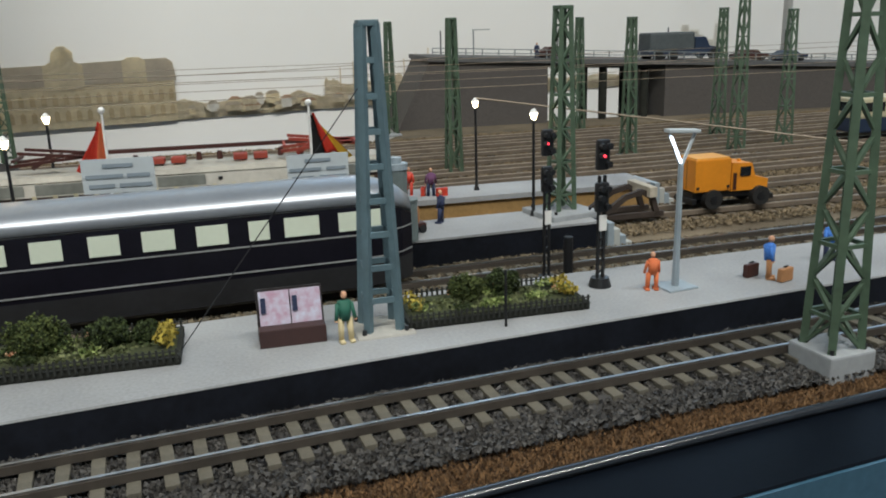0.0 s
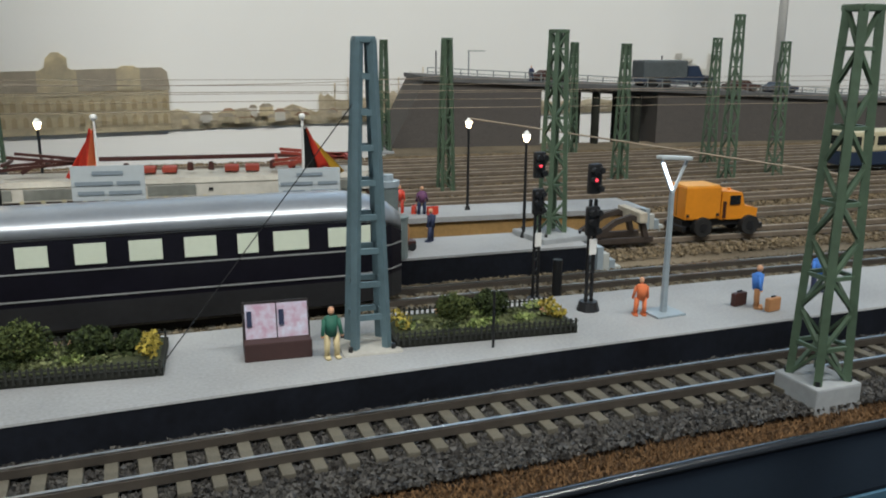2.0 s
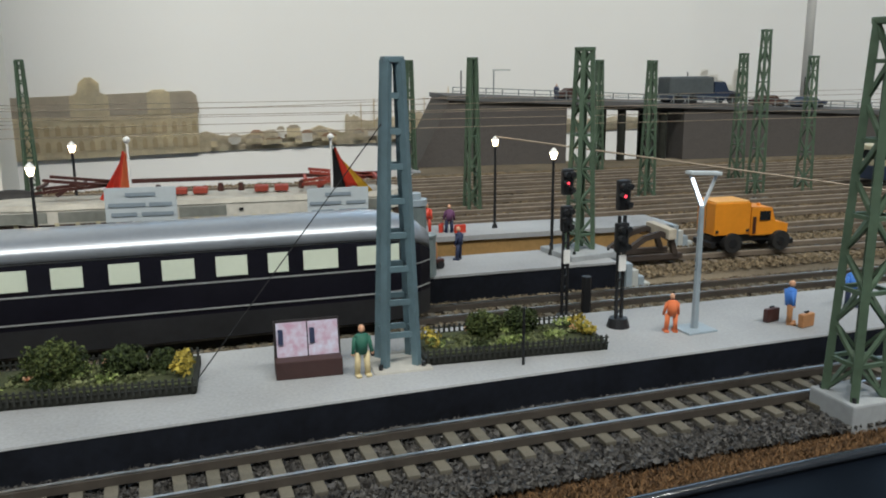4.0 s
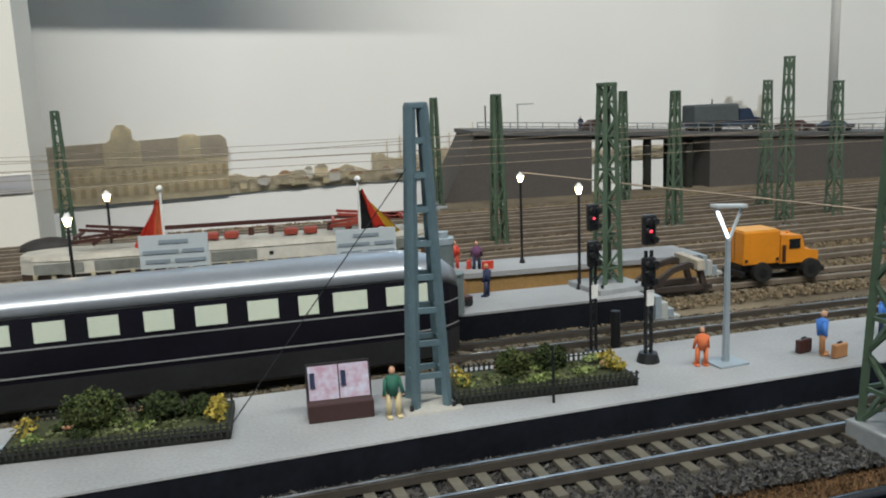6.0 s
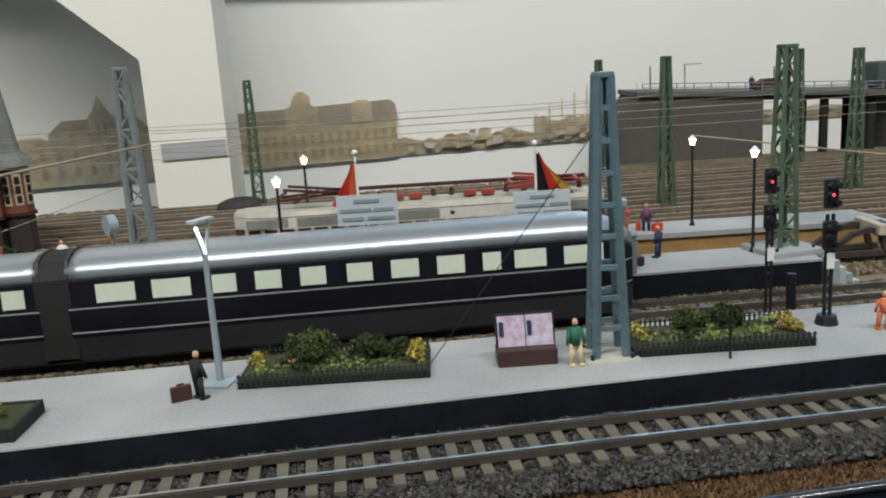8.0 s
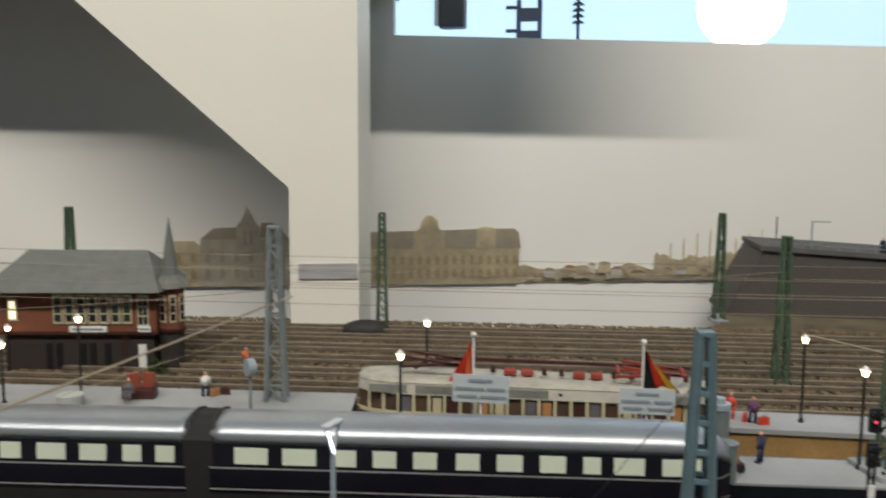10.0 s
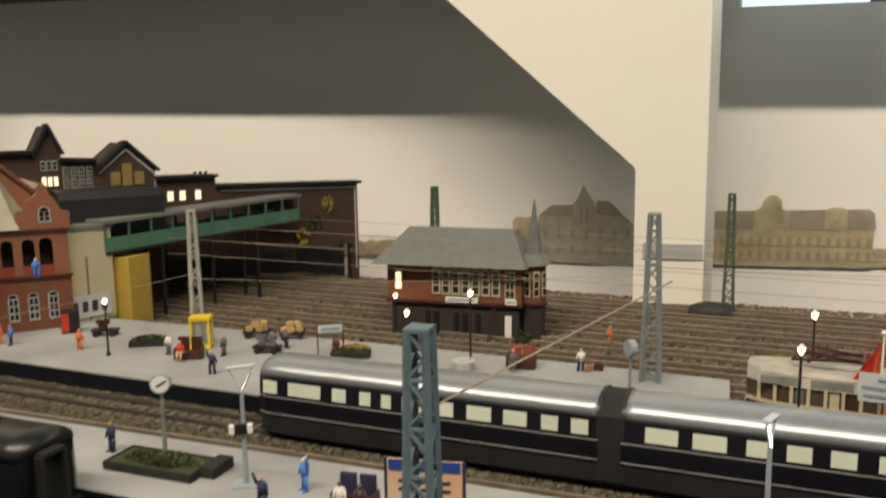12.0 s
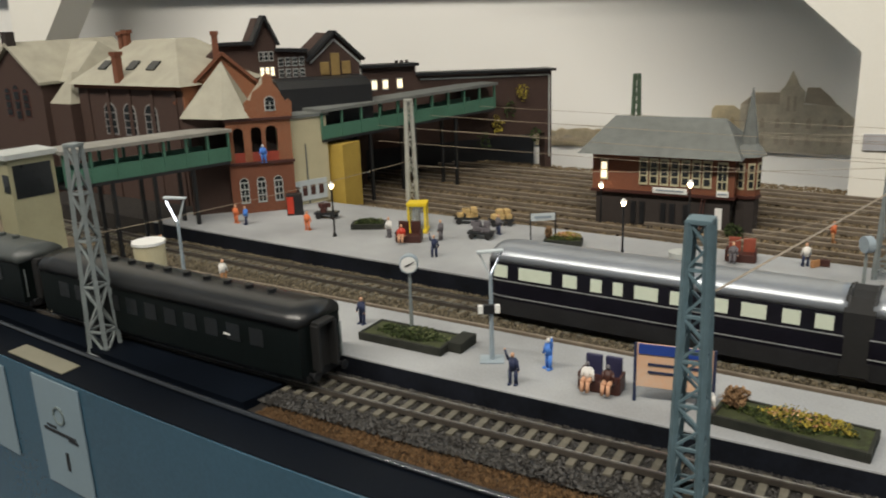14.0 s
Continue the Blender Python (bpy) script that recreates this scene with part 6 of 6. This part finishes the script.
def arch_head(bm, x0, x1, zs, ztop, y0, depth, n=8):
    """The wall over an arched opening that springs at zs."""
    r, xm = (x1 - x0) / 2, (x0 + x1) / 2
    pts = [(x0, y0, ztop), (x0, y0, zs)] + [(xm - r * math.cos(math.pi * k / n), y0, zs + r * math.sin(math.pi * k / n)) for k in range(1, n)] + [(x1, y0, zs), (x1, y0, ztop)]
    for a, b in zip(pts[1:-1], pts[2:-1]):
        q = [bm.verts.new(p) for p in (a, b, (b[0], y0, ztop), (a[0], y0, ztop))]
        w = [bm.verts.new((v.co.x, y0 + depth, v.co.z)) for v in q]
        bm.faces.new(q), bm.faces.new(w[::-1]), bm.faces.new((q[1], q[0], w[0], w[1]))


def arched_window(parent, x, z, w, h, y, face=1, rows=3, label="pale arched window", rim=None):
    """Pale frame with a round head, glazing bars and dark panes."""
    bm = BM()
    r = w / 2
    pts = [(x - r, y, z - h / 2), (x + r, y, z - h / 2)] + [(x + r * math.cos(math.pi * k / 8), y, z + h / 2 - r + r * math.sin(math.pi * k / 8)) for k in range(9)]
    extrude_poly(bm, pts, (0, 0.012 * face, 0))
    fr = part("window", bm, rim or PALETOP, parent, label)
    ph = (h - r) * 0.92 / rows
    for i in (-1, 1):
        for j in range(rows):
            bm = BM()
            box(bm, (x + i * w * 0.22, y - 0.004 * face, z - h / 2 + 0.012 + ph * (j + 0.5)), (w * 0.33, 0.006, ph * 0.78))
            part("pane", bm, mat_pane, fr)
    bm = BM()
    zc = z + h / 2 - r
    extrude_poly(bm, [(x + r * 0.78 * math.cos(math.pi * k / 8), y - 0.006 * face, zc + 0.004 + r * 0.78 * math.sin(math.pi * k / 8)) for k in range(9)], (0, 0.006 * face, 0))
    part("pane", bm, mat_pane, fr)


bm = BM()
box(bm, (TW / 2, TD / 2, 0.24), (TW, TD, 0.48))
part("ground_floor", bm, BRICKRED, m)
HOLES = ((0.06, 0.155), (0.225, 0.325), (0.36, 0.47))
for x0, x1 in ((0.0, 0.06), (0.155, 0.225), (0.325, 0.36), (0.47, TW)):
    bm = BM()
    box(bm, ((x0 + x1) / 2, 0.03, 0.69), (x1 - x0, 0.06, 0.42))
    part("pier", bm, BRIGHTBRICK, m)
for x0, x1 in HOLES:
    bm = BM()
    arch_head(bm, x0, x1, 0.77, 0.9, 0.0, 0.06)
    part("arch", bm, BRIGHTBRICK, m)
    bm = BM()
    box(bm, ((x0 + x1) / 2, 0.012, 0.53), (x1 - x0, 0.02, 0.1))
    part("parapet", bm, REDDULL, m, "red balustrade panel")
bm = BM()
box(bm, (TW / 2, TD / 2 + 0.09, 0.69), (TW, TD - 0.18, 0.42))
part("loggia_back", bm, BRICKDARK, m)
bm = BM()
extrude_poly(bm, [(0.19, 0, 0.9), (0.62, 0, 0.9), (0.63, 0, 1.03), (0.6, 0, 1.06), (0.575, 0, 1.04), (0.545, 0, 1.09), (0.51, 0, 1.17), (0.47, 0, 1.21), (0.465, 0, 1.27), (0.44, 0, 1.3), (0.405, 0, 1.3), (0.38, 0, 1.27), (0.375, 0, 1.21), (0.33, 0, 1.17), (0.28, 0, 1.14), (0.25, 0, 1.06), (0.22, 0, 1.07), (0.19, 0, 1.04)], (0, 0.07, 0))
gable = part("gable", bm, BRIGHTBRICK, m, "curved bright brick gable")
arched_window(gable, 0.425, 1.03, 0.1, 0.14, -0.004, 1, 2)
for z in (0.48, 0.89):
    bm = BM()
    box(bm, (TW / 2, -0.008, z), (TW + 0.03, 0.03, 0.025))
    part("string_course", bm, REDBROWN, m)
for x in (0.12, 0.28, 0.44):
    arched_window(m, x, 0.22, 0.085, 0.25, -0.004, 1, 3)
bm = BM()
box(bm, (-0.19, 0.42, 0.46), (0.38, 0.6, 0.92))
part("side_wing", bm, BRICKBROWN, m, "dark brick side wing")
bm = BM()
v = [bm.verts.new(p) for p in ((-0.4, 0.1, 0.93), (-0.02, -0.04, 0.91), (0.22, -0.04, 0.91), (0.3, 0.5, 0.95), (-0.36, 0.7, 0.95), (0.03, 0.3, 1.42))]
for f in ((0, 1, 5), (1, 2, 5), (2, 3, 5), (3, 4, 5), (4, 0, 5), (4, 3, 2, 1, 0)):
    bm.faces.new([v[i] for i in f])
bmesh.ops.recalc_face_normals(bm, faces=bm.faces)
part("roof", bm, PALESLATE, m, "pale slate faceted roof")
bm = BM()
extrude_poly(bm, [(0.19, 0.07, 0.95), (0.63, 0.07, 0.95), (0.42, 0.07, 1.24)], (0, 0.6, 0))
part("gable_roof", bm, PALESLATE, m)
bm = BM()
extrude_poly(bm, [(-0.42, 0.62, 0.0), (-0.42, 0.62, 1.03), (0.05, 0.62, 1.47), (0.52, 0.62, 1.03), (0.52, 0.62, 0.0)], (0, 0.5, 0))
part("rear_gable", bm, BRIGHTBRICK, m, "orange brick gable behind the tower roof")
for sx in (-1, 1):
    bm = BM()
    bar(bm, (0.05, 0.6, 1.485), (0.05 + sx * 0.5, 0.6, 1.02), 0.05, 0.03)
    part("gable_coping", bm, BRICKRED, m)
bm = BM()
box(bm, (0.0, 0.7, 1.52), (0.06, 0.06, 0.32))
box(bm, (0.0, 0.7, 1.67), (0.08, 0.08, 0.04))
part("chimney", bm, BRICKRED, m)
figurine(-7.64, 1.10, 0.48, 55, BLUEC, BLUEC, WHITEC, label="pale blue figurine in the tower loggia")

m = thing("lift_tower", (-7.6, 1.31, 0), 76, "cream painted lift tower beside the station", "building")
bm = BM()
box(bm, (0.24, 0.2, 0.43), (0.5, 0.4, 0.86))
part("wall", bm, CREAM, m)
bm = BM()
box(bm, (0.24, 0.2, 0.87), (0.54, 0.44, 0.03))
part("roof", bm, SLATE, m)
bm = BM()
bar(bm, (0.24, -0.004, 0.0), (0.24, -0.004, 0.6), 0.012)
part("drain_pipe", bm, SLATE, m)
bm = BM()
box(bm, (0.24, -0.01, 0.14), (0.4, 0.02, 0.2))
sh = part("kiosk_window", bm, PLACARD, m, "pale kiosk shutter with red lettering")
for i in range(4):
    bm = BM()
    box(bm, (0.1 + i * 0.09, -0.022, 0.14), (0.05, 0.006, 0.1))
    part("lettering", bm, REDBROWN, sh)
m = thing("vending_cabinet", (-7.32, 1.16, 0), 50, "black and red cabinet at the tower foot", "cabinet")
bm = BM()
box(bm, (0, 0, 0.1), (0.15, 0.1, 0.2), bevel=0.006)
part("body", bm, DARKMETAL, m)
bm = BM()
box(bm, (-0.04, -0.052, 0.1), (0.06, 0.006, 0.16))
part("front", bm, RED, m)

m = thing("station_hall", (-8.15, 0.88, 0), -173, "large brown brick station hall with pale slate roof", "building")
# local x runs to the west, local y to the camera side
bm = BM()
box(bm, (1.12, -0.6, 0.6), (1.62, 1.2, 1.2))
part("wall", bm, BRICKBROWN, m)
# thin sheet of brighter brick: the light on this end is in its colour
bm = BM()
box(bm, (0.3, -0.6, 0.6), (0.02, 1.2, 1.2))
part("end_wall", bm, BRIGHTBRICK, m, "orange brick end wall, brightened for the light on it")
for k in range(5):
    bm = BM()
    box(bm, (0.42 + k * 0.34, 0.008, 0.6), (0.05, 0.016, 1.2))
    part("pilaster", bm, BRICKBROWN, m)
bm = BM()
box(bm, (1.12, 0.012, 1.17), (1.66, 0.03, 0.04))
part("cornice", bm, BRICKRED, m)
bm = BM()
v = [bm.verts.new(p) for p in ((2.0, 0.08, 1.19), (0.24, 0.08, 1.19), (0.24, -1.3, 1.19), (2.0, -1.3, 1.19), (1.54, -0.5, 1.61), (0.9, -0.5, 1.62), (0.9, -0.75, 1.62), (1.54, -0.75, 1.61))]
for f in ((0, 1, 5, 4), (1, 2, 6, 5), (2, 3, 7, 6), (3, 0, 4, 7), (4, 5, 6, 7), (3, 2, 1, 0)):
    bm.faces.new([v[i] for i in f])
bmesh.ops.recalc_face_normals(bm, faces=bm.faces)
part("roof", bm, PALESLATE, m, "pale slate hipped roof")
for x in (1.44, 1.13, 0.8):
    arched_window(m, x, 0.84, 0.2, 0.34, 0.004, -1, 3, "grey arched window", FRAMEGREY)
for x in (1.62, 1.17, 0.86):
    bm = BM()
    box(bm, (x, -0.15, 1.372), (0.12, 0.13, 0.02), 0, -36)
    part("roof_light", bm, mat_pane, m)
for x, y, z0, z1, w in ((1.2, 0.02, 1.2, 1.52, 0.07), (1.6, -0.45, 1.5, 1.72, 0.06), (1.75, -0.5, 1.5, 1.7, 0.06)):
    bm = BM()
    box(bm, (x, y, (z0 + z1) / 2), (w, w, z1 - z0))
    box(bm, (x, y, z1 - 0.02), (w + 0.025, w + 0.025, 0.04))
    part("chimney", bm, BRICKRED, m)
bm = BM()
extrude_poly(bm, [(2.35, 0.15, 0), (3.3, 0.15, 0), (3.3, 0.15, 1.22), (2.83, 0.15, 1.6), (2.35, 0.15, 1.22)], (0, -1.3, 0))
wing = part("gable_wing", bm, BRICKBROWN, m)
for sx in (-1, 1):
    bm = BM()
    extrude_poly(bm, [(2.83, 0.2, 1.63), (2.83 + sx * 0.52, 0.2, 1.21), (2.83 + sx * 0.52, 0.2, 1.18), (2.83, 0.2, 1.59)], (0, -1.4, 0))
    part("roof_slope", bm, PALESLATE, wing)
bm = BM()
box(bm, (2.83, 0.14, 1.66), (0.1, 0.1, 0.16))
part("finial_block", bm, BRICKDARK, wing)
for i in range(3):
    arched_window(wing, 2.66 + i * 0.17, 0.98, 0.11, (0.32, 0.4, 0.32)[i], 0.154, -1, 3, "dark arched window", REDBROWN)
bm = BM()
extrude_poly(bm, [(2.2, -0.2, 0), (5.5, -0.2, 0), (5.5, -0.2, 1.2), (2.2, -0.2, 1.2)], (0, -0.8, 0))
part("rear_wing", bm, BRICKBROWN, m)
bm = BM()
hip_roof(bm, 2.1, 5.6, -1.15, -0.05, 1.2, 1.6, 0.2)
part("rear_roof", bm, PALESLATE, m)
bm = BM()
extrude_poly(bm, [(1.95, 0.1, 0.98), (2.32, 0.1, 0.98), (2.14, -0.1, 1.3)], (0, -0.4, 0.0))
part("porch_roof", bm, PALESLATE, m, "small pale slate porch roof")
bm = BM()
box(bm, (2.14, -0.1, 0.49), (0.36, 0.4, 0.98))
part("porch", bm, BRICKBROWN, m)


def footbridge(p, q, w, label, roofing):
    p, q = Vector(p), Vector(q)
    d = q - p
    L = math.hypot(d.x, d.y)
    m = thing("footbridge", p, math.degrees(math.atan2(d.y, d.x)), label, "footbridge", "covered footbridge spans")
    rise = d.z
    for sy in (-1, 1):
        bm = BM()
        extrude_poly(bm, [(0, sy * w / 2, 0), (L, sy * w / 2, rise), (L, sy * w / 2, rise + 0.13), (0, sy * w / 2, 0.13)], (0, -sy * 0.02, 0))
        part("side_panel", bm, BRIDGEGREEN, m, "green side panel")
        k = max(3, int(L / 0.22))
        for i in range(k + 1):
            u = i / k
            bm = BM()
            bar(bm, (L * u, sy * w / 2 * 0.97, rise * u), (L * u, sy * w / 2 * 0.97, rise * u + 0.27), 0.022)
            part("post", bm, BRIDGEGREEN, m)
    bm = BM()
    extrude_poly(bm, [(0, -w / 2, -0.03), (L, -w / 2, rise - 0.03), (L, -w / 2, rise), (0, -w / 2, 0)], (0, w, 0))
    part("deck", bm, DARKMETAL, m)
    bm = BM()
    extrude_poly(bm, [(-0.03, -w / 2 - 0.03, 0.265), (L + 0.03, -w / 2 - 0.03, rise + 0.265), (L + 0.03, -w / 2 - 0.03, rise + 0.295), (-0.03, -w / 2 - 0.03, 0.295)], (0, w + 0.06, 0))
    part("roof", bm, roofing, m, "flat roofing")
    for u in (0.25, 0.5, 0.75):
        for sy in (-0.4, 0.4):
            bm = BM()
            bar(bm, (L * u, sy * w, -p.z - 0.16), (L * u, sy * w, rise * u - 0.02), 0.03)
            part("support", bm, DARKMETAL, m)


footbridge((-7.98, -0.72, 0.56), (-7.92, 0.82, 0.53), 0.3, "green covered footbridge to the near platform", BRIDGETOP)
footbridge((-7.62, 1.75, 0.62), (-7.22, 4.1, 0.68), 0.3, "green covered footbridge over the yard tracks", SLATE)
m = thing("stair_tower", (-8.06, -0.95, 0), 0, "cream stair tower of the footbridge", "building")
# the shade on this tower is put into its darker cream
bm = BM()
box(bm, (0.02, 0, 0.42), (0.28, 0.36, 0.84))
part("wall", bm, OLIVESHADE, m)
bm = BM()
box(bm, (0.13, 0.0, 0.66), (0.07, 0.3, 0.26))
part("glazed_corner", bm, mat_pane, m, "dark glazed corner")
bm = BM()
box(bm, (0.02, 0, 0.86), (0.34, 0.42, 0.04))
part("roof", bm, PALETOP, m)
bm = BM()
box(bm, (0.1, -0.182, 0.65), (0.1, 0.01, 0.14))
part("window_pane", bm, mat_pane, m)
m = thing("platform_shed", (-6.84, 4.94, -0.165), 60.7, "long dark shed roof before the brick houses", "shed")
bm = BM()
strip(bm, lambda x: [(x, -0.75, 0.9), (x, -0.1, 0.9), (x, -0.1, 1.3), (x, -0.25, 1.34), (x, -0.55, 1.33), (x, -0.75, 1.27)], (-3.45, -2.5))
part("roof", bm, DARKMETAL, m)
for x in (-3.3, -2.65):
    bm = BM()
    bar(bm, (x, -0.5, 0.0), (x, -0.5, 0.92), 0.04)
    part("post", bm, DARKMETAL, m)
m = thing("support_block", (-7.5, 1.98, -0.165), 10, "ochre support block under the footbridge", "support")
bm = BM()
box(bm, (0, 0, 0.36), (0.26, 0.3, 0.72))
part("wall", bm, OCHRE, m)

# ---- overhead wires ----
def wire(p, q, sag, r=0.002, label="thin overhead contact wire"):
    p, q = Vector(p), Vector(q)
    bm = BM()
    way = (q - p).normalized()
    side = way.cross(Vector((0, 0, 1)))
    up = side.cross(way)
    def ring(u):
        c = p.lerp(q, u) - Vector((0, 0, sag * 4 * u * (1 - u)))
        return [c + side * r, c + up * r, c - side * r, c - up * r]
    strip(bm, ring, np.linspace(0, 1, 13))
    solid("overhead_wire", bm, WIRE if "guy" not in label else DARKMETAL, label, "wire", group="overhead wires")


wire((-0.03, 0.0, 0.82), (-0.66, -0.02, 0.0), 0.0, 0.003, "dark guy wire from the ladder mast to the platform")
wire((-2.5, -0.95, 0.75), (-2.3, 2.0, 0.72), 0.0, 0.006, "grey cross wire between two masts")
for y0 in (2.62, 3.42, 4.28):
    for dz in (0.6, 0.75):
        wire((-7.0, y0 - 0.6, dz), (7.0, y0 + 0.6, dz - 0.03), 0.04 if dz > 0.7 else 0.0)
wire((0.92, 2.2, 0.56), (2.9, 1.2, 0.3), 0.0, 0.005)
wire((1.12, 3.63, 0.75), (-2.44, 2.05, 0.8), 0.05)
wire((-2.44, 2.05, 0.5), (-3.6, 1.4, 0.15), 0.0)
wire((-2.45, 5.1, 0.5), (-7.0, 4.3, 0.5), 0.02)
wire((-6.0, 1.38, 0.55), (-2.44, 2.05, 0.75), 0.04)
wire((-6.03, -1.55, 0.62), (-6.0, 1.38, 0.6), 0.02)
